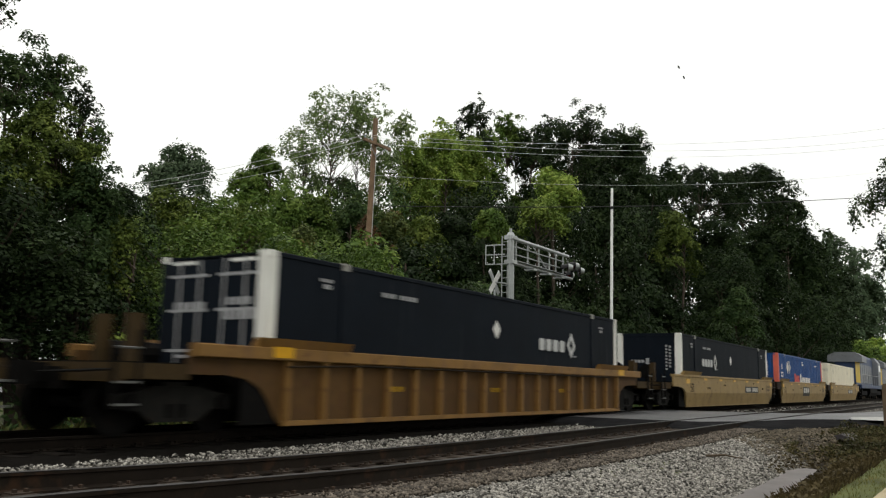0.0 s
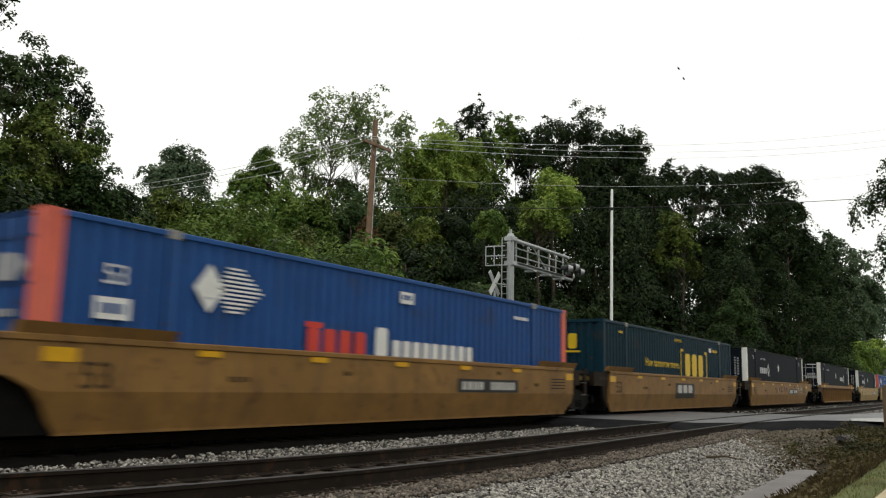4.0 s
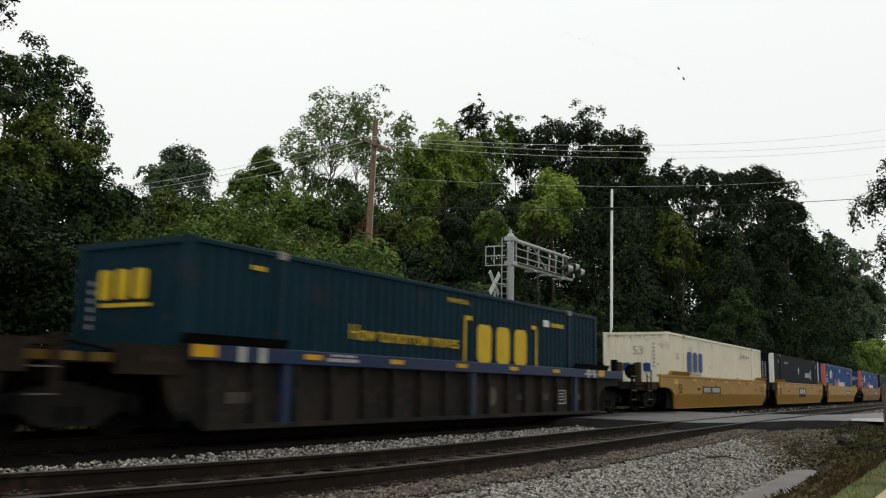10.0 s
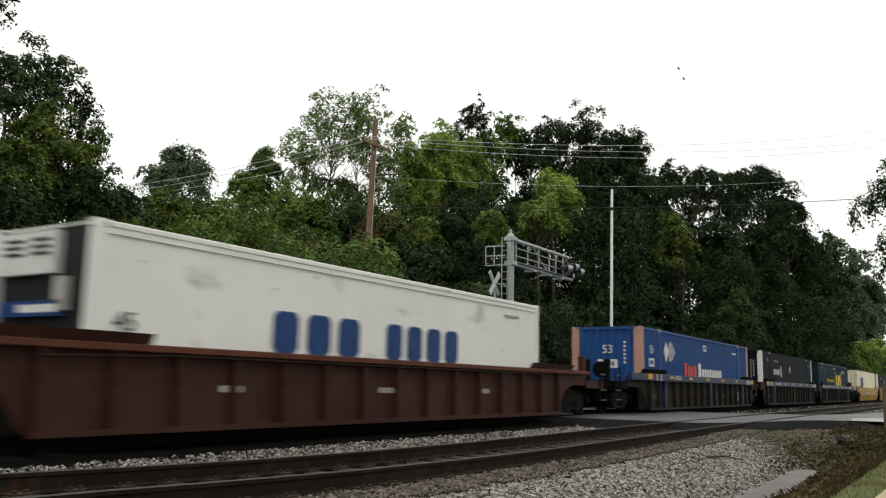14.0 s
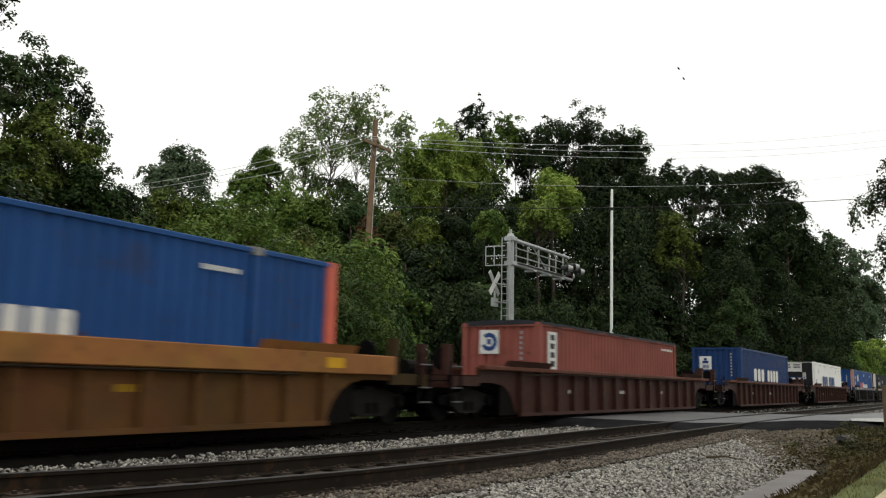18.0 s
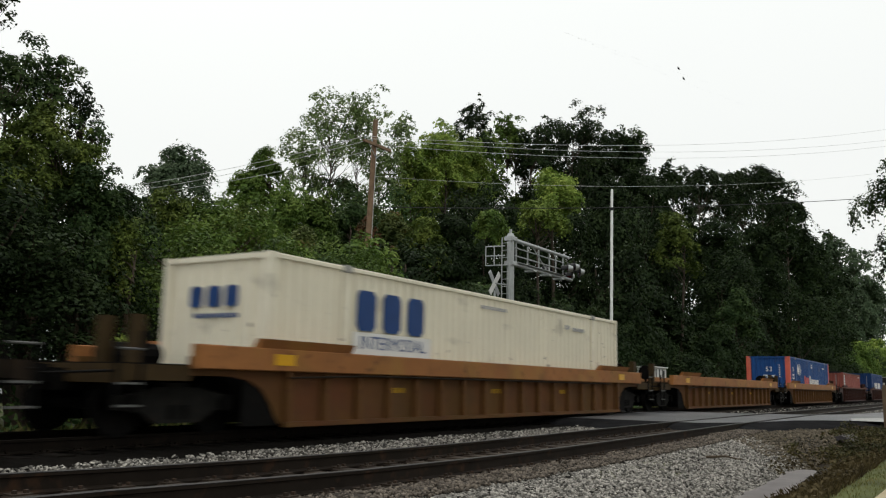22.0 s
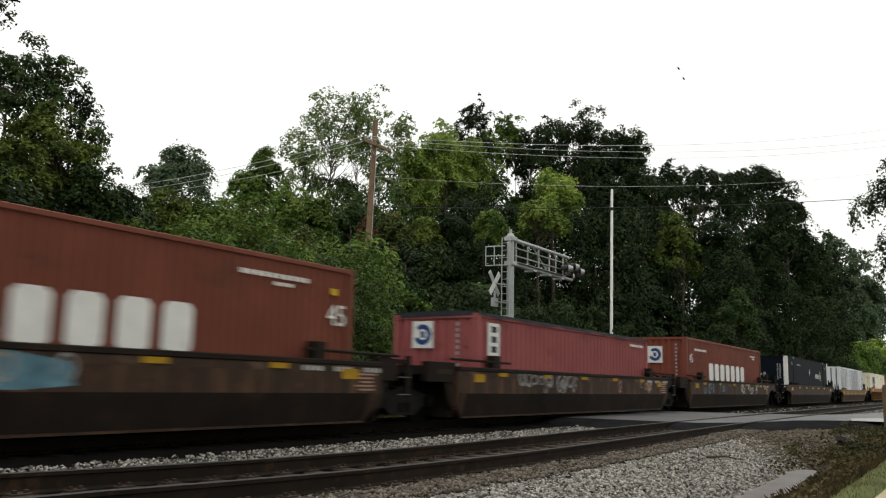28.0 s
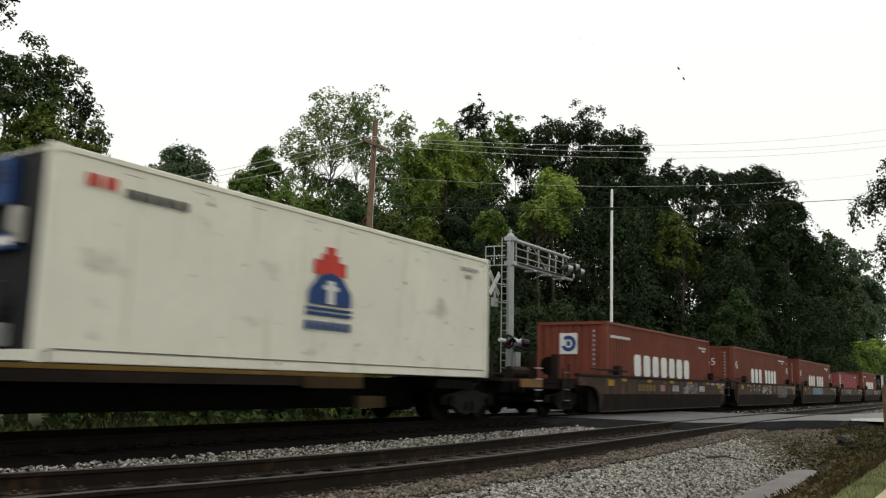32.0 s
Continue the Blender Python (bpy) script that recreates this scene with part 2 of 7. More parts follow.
material("reefer_white", (0.92, 0.91, 0.87), 0.5, 0, 0.06, 0.6, (0.5, 0.46, 0.36), 0.18, True, rust=0.12)
material("reefer_cream", (0.88, 0.85, 0.73), 0.5, 0, 0.08, 0.6, (0.52, 0.47, 0.33), 0.3, True, rust=0.12)
material("panel_white", (0.90, 0.92, 0.96), 0.5, 0, 0.06, 0.8, (0.6, 0.59, 0.56), 0.1, True)
material("seam_grey", (0.13, 0.13, 0.125), 0.6, 0, 0.15, 2, (0.22, 0.18, 0.13), 0.3, True)
material("oxide_red", (0.20, 0.059, 0.036), 0.6, 0, 0.2, 0.8, (0.12, 0.04, 0.03), 0.35, True, rust=0.2)
material("faded_red", (0.32, 0.098, 0.076), 0.65, 0, 0.18, 0.8, (0.2, 0.08, 0.06), 0.35, True, rust=0.2)
material("pink_red", (0.34, 0.095, 0.095), 0.65, 0, 0.18, 0.8, (0.2, 0.08, 0.08), 0.35, True, rust=0.2)
material("crowley_red", (0.21, 0.058, 0.036), 0.6, 0, 0.2, 0.8, (0.13, 0.04, 0.035), 0.35, True, rust=0.2)
material("star_blue", (0.013, 0.05, 0.165), 0.55, 0, 0.2, 0.8, (0.02, 0.05, 0.14), 0.3, True, rust=0.2)
material("tarp", (0.03, 0.032, 0.04), 0.7, 0, 0.35, 2, (0.10, 0.10, 0.11), 0.35, bump=0.6, fine=10)
material("casting", (0.36, 0.35, 0.32), 0.6, 0.2, 0.3, 5, RUST, 0.4)
material("roof_grey", (0.25, 0.25, 0.25), 0.6, 0.2, 0.25, 1.5, RUST, 0.25)
material("paint_yellow", (0.70, 0.47, 0.02), 0.5, 0, 0.15, 3)
material("paint_white", (0.78, 0.77, 0.74), 0.55, 0, 0.1, 3, (0.5, 0.48, 0.45), 0.15)
material("paint_pale", (0.58, 0.58, 0.58), 0.55, 0, 0.15, 3)
material("paint_grey", (0.38, 0.38, 0.39), 0.55, 0, 0.2, 3)
material("paint_blue", (0.018, 0.06, 0.20), 0.5, 0, 0.15, 3)
material("paint_red", (0.62, 0.06, 0.04), 0.5, 0, 0.15, 3)
material("paint_orange", (0.62, 0.20, 0.05), 0.5, 0, 0.2, 3)
material("paint_black", (0.02, 0.02, 0.022), 0.5, 0, 0.2, 3)
material("loco_blue", (0.03, 0.055, 0.13), 0.5, 0, 0.2, 1, GRIME, 0.3)
material("loco_grey", (0.20, 0.21, 0.23), 0.5, 0, 0.2, 1, GRIME, 0.3)
material("window_dark", (0.02, 0.025, 0.03), 0.1, 0, 0.1, 2, bump=0, spec=0.8)

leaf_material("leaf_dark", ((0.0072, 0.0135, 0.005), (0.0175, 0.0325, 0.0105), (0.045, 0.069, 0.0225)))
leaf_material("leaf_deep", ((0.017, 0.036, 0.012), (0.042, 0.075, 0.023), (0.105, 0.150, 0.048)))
leaf_material("leaf_red", ((0.040, 0.036, 0.014), (0.095, 0.048, 0.024), (0.17, 0.072, 0.040)))
leaf_material("leaf_mid", ((0.033, 0.064, 0.012), (0.089, 0.149, 0.028), (0.192, 0.254, 0.054)))
leaf_material("leaf_light", ((0.076, 0.132, 0.024), (0.172, 0.248, 0.046), (0.330, 0.395, 0.085)))
leaf_material("leaf_turning", ((0.032, 0.052, 0.015), (0.088, 0.116, 0.033), (0.175, 0.190, 0.058)), (0.16, 0.06, 0.032))
leaf_material("leaf_olive", ((0.029, 0.047, 0.010), (0.082, 0.118, 0.023), (0.182, 0.222, 0.045)))
# greyed, lightened leaf colour: distance haze painted on the far trees
leaf_material("leaf_hazed", ((0.030, 0.050, 0.026), (0.060, 0.092, 0.048), (0.105, 0.142, 0.078)))
leaf_material("leaf_silver", ((0.064, 0.100, 0.041), (0.136, 0.193, 0.067), (0.259, 0.316, 0.133)))
leaf_material("grass_blade", ((0.077, 0.088, 0.024), (0.129, 0.133, 0.043), (0.206, 0.174, 0.074)))
leaf_material("weed_brown", ((0.027, 0.020, 0.011), (0.059, 0.045, 0.020), (0.117, 0.090, 0.041)))
leaf_material("weed_green", ((0.014, 0.016, 0.007), (0.038, 0.038, 0.014), (0.090, 0.077, 0.032)))


# ---- mesh tools ----
class Mesh:
    """Collects corners and faces of one part."""

    def __init__(self):
        self.v, self.f = [], []

    def box(self, x0, x1, y0, y1, z0, z1, c=0.0):
        """A box; c chamfers its long edges along x."""
        if c <= 0:
            k = len(self.v)
            self.v += [(x, y, z) for x in (x0, x1) for y in (y0, y1) for z in (z0, z1)]
            self.f += [tuple(k + i for i in q) for q in
                       ((0, 1, 3, 2), (4, 6, 7, 5), (0, 4, 5, 1), (2, 3, 7, 6), (0, 2, 6, 4), (1, 5, 7, 3))]
            return self
        return self.along([(y0 + c, z0), (y1 - c, z0), (y1, z0 + c), (y1, z1 - c), (y1 - c, z1), (y0 + c, z1),
                           (y0, z1 - c), (y0, z0 + c)], x0, x1)

    def along(self, prof, x0, x1, axis="x"):
        """A closed profile swept along an axis with caps (profile: y, z for x; x, z for y; x, y for z)."""
        k, n = len(self.v), len(prof)
        for t in (x0, x1):
            for a, b in prof:
                self.v.append((t, a, b) if axis == "x" else (a, t, b) if axis == "y" else (a, b, t))
        self.f.append(tuple(k + i for i in range(n)))
        self.f.append(tuple(k + n + i for i in reversed(range(n))))
        for i in range(n):
            j = (i + 1) % n
            self.f.append((k + i, k + n + i, k + n + j, k + j))
        return self

    def sheet(self, path, lo, hi, axis="z", close=False):
        """An open strip: path of (a, b) swept between lo and hi along the axis."""
        k, n = len(self.v), len(path)
        for t in (lo, hi):
            for a, b in path:
                self.v.append((a, b, t) if axis == "z" else (t, a, b) if axis == "x" else (a, t, b))
        for i in range(n if close else n - 1):
            j = (i + 1) % n
            self.f.append((k + i, k + j, k + n + j, k + n + i))
        return self

    def tube(self, p, q, r, r2=None, n=8):
        p, q = Vector(p), Vector(q)
        d = (q - p).normalized()
        a = d.orthogonal().normalized()
        b = d.cross(a)
        k = len(self.v)
        for c, rad in ((p, r), (q, r if r2 is None else r2)):
            for i in range(n):
                t = 2 * math.pi * i / n
                self.v.append(tuple(c + (a * math.cos(t) + b * math.sin(t)) * rad))
        for i in range(n):
            j = (i + 1) % n
            self.f.append((k + i, k + j, k + n + j, k + n + i))
        self.f.append(tuple(k + i for i in reversed(range(n))))
        self.f.append(tuple(k + n + i for i in range(n)))
        return self

    def ball(self, c, rx, ry, rz, n=8, m=5):
        k = len(self.v)
        for i in range(m + 1):
            t = math.pi * i / m
            for j in range(n):
                s = 2 * math.pi * j / n
                self.v.append((c[0] + rx * math.sin(t) * math.cos(s), c[1] + ry * math.sin(t) * math.sin(s), c[2] + rz * math.cos(t)))
        for i in range(m):
            for j in range(n):
                a, b = k + i * n + j, k + i * n + (j + 1) % n
                self.f.append((a, b, b + n, a + n))
        return self

    def data(self, name):
        me = bpy.data.meshes.new(name)
        me.from_pydata(self.v, [], self.f)
        me.update()
        return me


SHARED = {}


def shared(key, make):
    """One mesh for all alike parts."""
    if key not in SHARED:
        SHARED[key] = make().data(str(key[0]) if isinstance(key, tuple) else key)
    return SHARED[key]


def part(name, mesh, mat, parent, label="", at=None):
    """One mesh object under a thing or a part."""
    if isinstance(mesh, Mesh):
        mesh = mesh.data(name)
    if not mesh.materials:
        mesh.materials.append(None)
    ob = new(name, mesh)
    ob.material_slots[0].link = "OBJECT"
    ob.material_slots[0].material = MATS[mat]
    if parent:
        ob.parent = parent
    if at is not None:
        ob.location = at
    if label:
        ob["label"] = label
    return ob


def thing(name, x, y, z, label, category, group="", kind="", rz=0.0):
    ob = new(name)
    ob.empty_display_size = 0.2
    ob.location, ob.rotation_euler = (x, y, z), (0, 0, radians(rz))
    return tagged(ob, label, category, group, kind)


def solid(name, mesh, mat, label, category="", kind="", group="", at=None):
    ob = part(name, mesh, mat, None, "", at)
    return tagged(ob, label, category, group, kind)


def letters(text, size, parent, mat, x, y, z, facing="side", name="lettering", wide=1.0):
    """Raised built-in-font characters on a near side (facing -y) or on a rear end (facing -x)."""
    key = ("text", text, size)
    if key not in SHARED:
        cu = bpy.data.curves.new("lettering", "FONT")
        cu.body, cu.size, cu.extrude, cu.align_x = text, size, 0.004, "CENTER"
        tmp = bpy.data.objects.new("lettering", cu)
        SHARED[key] = bpy.data.meshes.new_from_object(tmp)
        bpy.data.objects.remove(tmp)
    ob = part(name, SHARED[key], mat, parent)
    turn = pose(x, y, z, 90, 0, 0) if facing == "side" else pose(x, y, z, 90, 0, -90)
    ob.matrix_local = turn @ Matrix.Diagonal((wide, 1, 1, 1))
    return ob


def from_arrays(name, verts, quads):
    """A mesh from numpy arrays of corners and of quads or triangles."""
    me = bpy.data.meshes.new(name)
    m, k = quads.shape
    me.vertices.add(len(verts))
    me.vertices.foreach_set("co", verts.astype(np.float32).ravel())
    me.loops.add(m * k)
    me.loops.foreach_set("vertex_index", quads.astype(np.int32).ravel())
    me.polygons.add(m)
    me.polygons.foreach_set("loop_start", np.arange(0, m * k, k, dtype=np.int32))
    me.polygons.foreach_set("loop_total", np.full(m, k, dtype=np.int32))
    me.update(calc_edges=True)
    return me


def leaf_quads(rng, pts, length, width, up=0.35, fold=0.25, out=None):
    """One bent leaf at each point, turned at random."""
    n = len(pts)
    nor = rng.normal(size=(n, 3))
    if out is None:
        nor[:, 2] = np.abs(nor[:, 2]) + up
    else:
        nor = nor * 0.42 + out * 0.9
        nor[:, 2] += up
    nor /= np.linalg.norm(nor, axis=1)[:, None]
    t = np.cross(nor, rng.normal(size=(n, 3)))
    t /= np.linalg.norm(t, axis=1)[:, None] + 1e-9
    b = np.cross(nor, t)
    s = rng.uniform(0.6, 1.3, (n, 1))
    ln, wd = length * s, width * s
    v = np.stack([pts - t * ln, pts + b * wd + nor * wd * fold, pts + t * ln - nor * ln * 0.12, pts - b * wd + nor * wd * fold], 1)
    return v.reshape(-1, 3), np.arange(4 * n).reshape(n, 4)


D = 11.197       # centre line of the far track
C = D - 5.177    # centre line of the near track
DIP_X = [-500, 0, 3.4, 4.2, 5.4, 7, 9, 11.5, 17, 22, 30, 600]
DIP_Z = [0.05, 0.05, 0.05, 0.027, -0.005, -0.036, -0.055, -0.062, -0.035, -0.015, 0, 0]


def dip(x):
    """The near track is slightly pumped down in the middle of the view."""
    return float(np.interp(x, DIP_X, DIP_Z))

# ---- ground ----
def ground_z(x, y):
    """The ground's cross-section: woodland floor, ballast shelf, ditch and grass bank."""
    z = float(np.interp(y, [-400, -30, -4, 0.6, 1.3, 2.0, 2.3, 2.85, 4.3, 13.3, 15.2, 19, 40, 400],
                        [-0.5, -0.5, -0.48, -0.42, -0.34, -0.5, -0.60, -0.60, -0.27, -0.27, -0.65, -0.6, -0.4, -0.4]))
    if 0.4 < y < 6 and x > 17.0:
        z += (float(np.interp(y, [0.4, 3.2, 6], [-0.42, -0.27, -0.33])) - z) * min(1.0, (x - 17.0) / 4.0)
    k = noise.noise((x * 0.6, y * 0.6, 3.1)) * 0.05 if (y < 2 or y > 15) else noise.noise((x, y, 0.5)) * 0.02
    return z + k


def grid(name, xs, ys, height):
    m = Mesh()
    m.v = [(x, y, height(x, y)) for x in xs for y in ys]
    n = len(ys)
    m.f = [(i * n + j, (i + 1) * n + j, (i + 1) * n + j + 1, i * n + j + 1) for i in range(len(xs) - 1) for j in range(n - 1)]
    return m.data(name)


gx = [-2500, -900, -480, -200, -80, -30, -12, -6] + [i * 0.6 for i in range(-5, 70)] + [45, 50, 60, 80, 120, 200, 400, 900, 2500]
gy = [-2500, -700, -200, -60, -20, -10, -6] + [-4 + i * 0.25 for i in range(96)] + [21, 24, 30, 45, 90, 200, 700, 2500]
solid("ground", grid("ground", gx, gy, ground_z), "grass_ground", "rough grass and bare earth beside the railway", kind="structure")

bx = [-620, -300, -120, -40, -10] + [i * 0.5 for i in range(-8, 90)] + [50, 60, 80, 120, 200, 350, 620]
by = [2.86, 3.0, 3.2, 3.5, 3.8, 4.1, 4.4, 4.9, 5.2, 6.0, 6.8, 7.2, 7.8, 8.4, 9.2, 9.8, 10.4, 11.2, 12.0, 12.6, 13.2, 14.0, 14.8]


def bed_z(x, y):
    top = float(np.interp(y, [2.86, 3.1, 4.2, 4.5, 7.5, 8.4, 9.4, 13.2, 14.8], [-0.56, -0.47, -0.235, -0.215, -0.215, -0.25, -0.20, -0.20, -0.62]))
    if y < 6 and x > 17:
        top = max(top, top + (-0.17 - top) * min(1, (x - 17) / 3))
    return top + dip(x) * (1 if 3.4 < y < 8 else 0) + 0.018 * noise.noise((x * 2.3, y * 2.3, 9))


solid("ballast_bed", grid("ballast_bed", bx, by, bed_z), "ballast", "grey crushed-stone ballast bed under two tracks", kind="structure")

bank_x, bank_y = [-8 + i * 0.5 for i in range(75)], [1.72, 1.85, 2.0, 2.15, 2.3, 2.45, 2.6, 2.75, 2.9, 3.05]
solid("ditch_bank", grid("ditch_bank", bank_x, bank_y, lambda x, y: ground_z(x, y) + 0.014), "soil", "bare brown earth along the ditch", kind="structure")

# near-black sheet standing in for the shade under the passing train
solid("oiled_ballast", grid("oiled_ballast", bx, [8.95, 9.2, 9.55, 9.8, 10.4, 11.2, 12.0, 12.6, 13.1], lambda x, y: bed_z(x, y) + 0.006), "oiled_ballast", "blackened ballast under the far track, train shade in its colour", kind="structure")

# ditch water
wm = Mesh()
edge = [(-6.0, 2.3, 2.45), (-4.0, 2.05, 2.7), (4.0, 1.95, 2.8), (6, 1.95, 2.78), (8, 2.0, 2.75), (10, 2.05, 2.7), (11.3, 2.10, 2.68), (12.2, 2.2, 2.72), (13.0, 2.24, 2.70), (13.8, 2.30, 2.75), (14.6, 2.38, 2.74), (15.2, 2.36, 2.80), (15.8, 2.42, 2.80), (16.05, 2.45, 2.72), (16.15, 2.52, 2.62)]
wx = [-6 + 22.15 * i / 120 for i in range(121)]
near_side = np.interp(wx, [e[0] for e in edge], [e[1] for e in edge])
far_side = np.interp(wx, [e[0] for e in edge], [e[2] for e in edge])
wm.v = [(x, a + 0.09 * noise.noise((x * 3.1, 1.0, 0.0)), -0.505) for x, a in zip(wx, near_side)]
wm.v += [(x, b + 0.09 * noise.noise((x * 2.7, 7.0, 0.0)), -0.505) for x, b in zip(wx, far_side)]
wm.f = [(i, i + 1, i + 122, i + 121) for i in range(120)]
solid("ditch_water", wm, "ditch_water", "shallow muddy water standing in the ditch", kind="structure")

# road over the crossing, with a dark skirt
left = [(21.6, 60), (22.2, 30), (22.3, 12.6), (22.4, 8), (22.5, 6.2), (24.3, 5.3), (25.9, 5.0), (27.4, 4.75), (28.6, 4.1), (29.3, 3.3), (34, 1.9), (70, -1.5), (150, -9)]
right = [(31.6, 60), (32.2, 30), (32.6, 12.6), (33.2, 8), (34.5, 5.9), (36, 5.0), (38, 4.4), (39.5, 4.2), (41, 4.1), (46, 3.6), (56, 2.9), (80, 1.0), (152, -3)]
rm = Mesh()
for (x0, y0), (x1, y1) in zip(left, right):
    for k in range(7):
        u = k / 6
        x, y = x0 + (x1 - x0) * u, y0 + (y1 - y0) * u
        rm.v.append((x, y, -0.032 + (0.02 * math.sin(math.pi * u) if y < 4 else 0)))
for i in range(len(left) - 1):
    for k in range(6):
        a = i * 7 + k
        rm.f.append((a, a + 1, a + 8, a + 7))
road = solid("road", rm, "asphalt", "worn damp grey asphalt road over the level crossing", kind="structure")
sk = Mesh()
foot = [(21.1, 12.6), (21.2, 8.0), (21.3, 6.0), (21.4, 5.3), (21.6, 4.7), (22.3, 4.15), (23.6, 3.75), (26.2, 3.4), (29.0, 2.2), (34, 1.3)]
for (x, y), (u, w) in zip(left[2:12], foot):
    sk.v += [(x, y, -0.034), (x * 0.6 + u * 0.4, y * 0.6 + w * 0.4, -0.065), (x * 0.2 + u * 0.8, y * 0.2 + w * 0.8, -0.15), (u, w, -0.33)]
sk.f = [(4 * i + j, 4 * i + j + 1, 4 * i + j + 5, 4 * i + j + 4) for i in range(9) for j in range(3)]
solid("road_shoulder", sk, "asphalt_edge", "dark broken asphalt edge sloping to the ditch", kind="structure")
sl = Mesh()
sl.v = [(31.2, 3.66, -0.008), (32.9, 2.80, -0.008), (28.9, 2.44, -0.02), (29.0, 3.36, -0.02)]
sl.f = [(0, 1, 2, 3)]
solid("road_marking", sl, "worn_marking", "worn white painted stop line across the road", kind="structure")


pt = Mesh()
pt.v = [(8.5, 1.12, -0.33), (12.0, 1.06, -0.335), (14.0, 0.7, -0.36), (14.0, 0.2, -0.38), (8.5, 0.2, -0.37)]
pt.f = [(0, 1, 2, 3, 4)]
solid("sandy_path", pt, "sand", "pale sandy path edge in the grass", kind="structure")


# ---- tracks ----
def rail_pair(y0, wavy):
    xs = [-620, -300, -120, -40] + ([i * 1.0 for i in range(-10, 61)] if wavy else [-10, 0, 20, 60]) + [80, 120, 220, 380, 620]
    for side in (-1, 1):
        yc = y0 + side * 0.7525
        foot = [(-0.07, -0.18), (0.07, -0.18), (0.07, -0.165), (0.012, -0.145), (0.012, -0.045), (0.034, -0.035), (0.034, -0.012),
                (-0.034, -0.012), (-0.034, -0.035), (-0.012, -0.045), (-0.012, -0.145), (-0.07, -0.165)]
        head = [(-0.034, -0.012), (0.034, -0.012), (0.036, -0.004), (0.026, 0.0), (-0.026, 0.0), (-0.036, -0.004)]
        made = []
        for prof in (foot, head):
            m = Mesh()
            n = len(prof)
            for x in xs:
                m.v += [(x, yc + a, b + (dip(x) if wavy else 0)) for a, b in prof]
            for i in range(len(xs) - 1):
                for j in range(n):
                    k = (j + 1) % n
                    m.f.append((i * n + j, (i + 1) * n + j, (i + 1) * n + k, i * n + k))
            made.append(m)
        # the far rails' black colour carries the train's shade
        r = solid("rail", made[0], "rail_steel" if wavy else "rail_shaded", "rusty steel running rail spiked to wooden sleepers", "rail", "structure")
        part("rail_head", made[1], "rail_head" if wavy else "rail_shaded", r, "polished running surface")


rail_pair(C, True)
rail_pair(D, False)


def sleeper_mesh(seed):
    rng = random.Random(seed)
    m = Mesh()
    h, w = 0.09 + rng.uniform(-0.004, 0.004), 0.115 + rng.uniform(-0.01, 0.01)
    a, b = -1.3 + rng.uniform(-0.05, 0.05), 1.3 + rng.uniform(-0.05, 0.05)
    m.along([(-w, -h), (w, -h), (w, h - 0.015), (w - 0.02, h), (-w + 0.02, h), (-w, h - 0.015)], a, b, "y")
    return m


SLEEPERS = [sleeper_mesh(i).data("sleeper") for i in range(5)]
rng = random.Random(5)


def plate_mesh():
    m = Mesh().box(-0.09, 0.09, -0.17, 0.17, -0.008, 0.012)
    for sx in (-0.05, 0.05):
        for sy in (-0.12, 0.12):
            m.box(sx - 0.014, sx + 0.014, sy - 0.02, sy + 0.02, 0.012, 0.04)
    return m


rest = Mesh()
ties = thing("sleepers", 0, 0, 0, "dark weathered wooden railway sleepers half sunk in ballast", "sleepers", kind="structure")
x = -600.0
while x < 600:
    for y0, lo, hi in ((C, 2.4, 34), (D, 5.5, 22.2)):
        if 22.3 < x < 32.8:
            continue
        z = -0.262 + rng.uniform(-0.006, 0.006) + (dip(x) if y0 == C else 0)
        xx = x + rng.uniform(-0.03, 0.03)
        if lo < x < hi:
            s = part("sleeper", SLEEPERS[rng.randrange(5)], "sleeper" if y0 == C else "shaded_sleeper", ties, at=(xx, y0 + rng.uniform(-0.04, 0.04), z))
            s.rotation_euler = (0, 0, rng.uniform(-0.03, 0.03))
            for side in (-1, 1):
                part("tie_plate", shared("tie_plate", plate_mesh), "tie_plate" if y0 == C else "rail_shaded", s, at=(0, side * 0.7525, 0.094))
        else:
            rest.box(xx - 0.115, xx + 0.115, y0 - 1.3, y0 + 1.3, z - 0.09, z + 0.09)
    x += 0.52
part("far_sleepers", rest, "sleeper", ties)["kind"] = "stuff"

# ---- crossing signal: mast, truss arm over the road, flashers ----
SIG = thing("crossing_signal", 31.15, 16.2, -0.45, "grey galvanised cantilever crossing signal beside the tracks", "crossing signal")
part("mast", Mesh().tube((0, 0, 0.1), (0, 0, 7.35), 0.17, 0.15, 14), "galvanised", SIG)
part("base", Mesh().box(-0.35, 0.35, -0.35, 0.35, 0, 0.25, 0.04), "concrete", SIG)
part("mast_cap", Mesh().tube((0, 0, 7.35), (0, 0, 7.5), 0.19, 0.12, 14).tube((0, 0, 7.5), (0, 0, 7.68), 0.06, 0.06, 8), "galvanised", SIG)
for z, end in ((7.28, 5.9), (6.25, 6.3)):
    part("arm_tube", Mesh().tube((0.1, 0, z), (end, 0, z + 0.02), 0.085, 0.07, 12), "galvanised", SIG)
    part("arm_bracket", Mesh().box(-0.2, 0.24, -0.2, 0.2, z - 0.09, z + 0.09, 0.03), "galvanised", SIG)
for i, xx in enumerate((0.5, 1.6, 2.7, 3.8, 4.5, 5.3)):
    part("truss_post", Mesh().tube((xx, 0, 6.3), (xx, 0, 7.24), 0.034, None, 6), "galvanised", SIG)
for z in (6.62, 6.95):
    part("guard_rail", Mesh().tube((0.3, -0.05, z), (5.3, -0.05, z + 0.01), 0.024, None, 6), "galvanised", SIG)
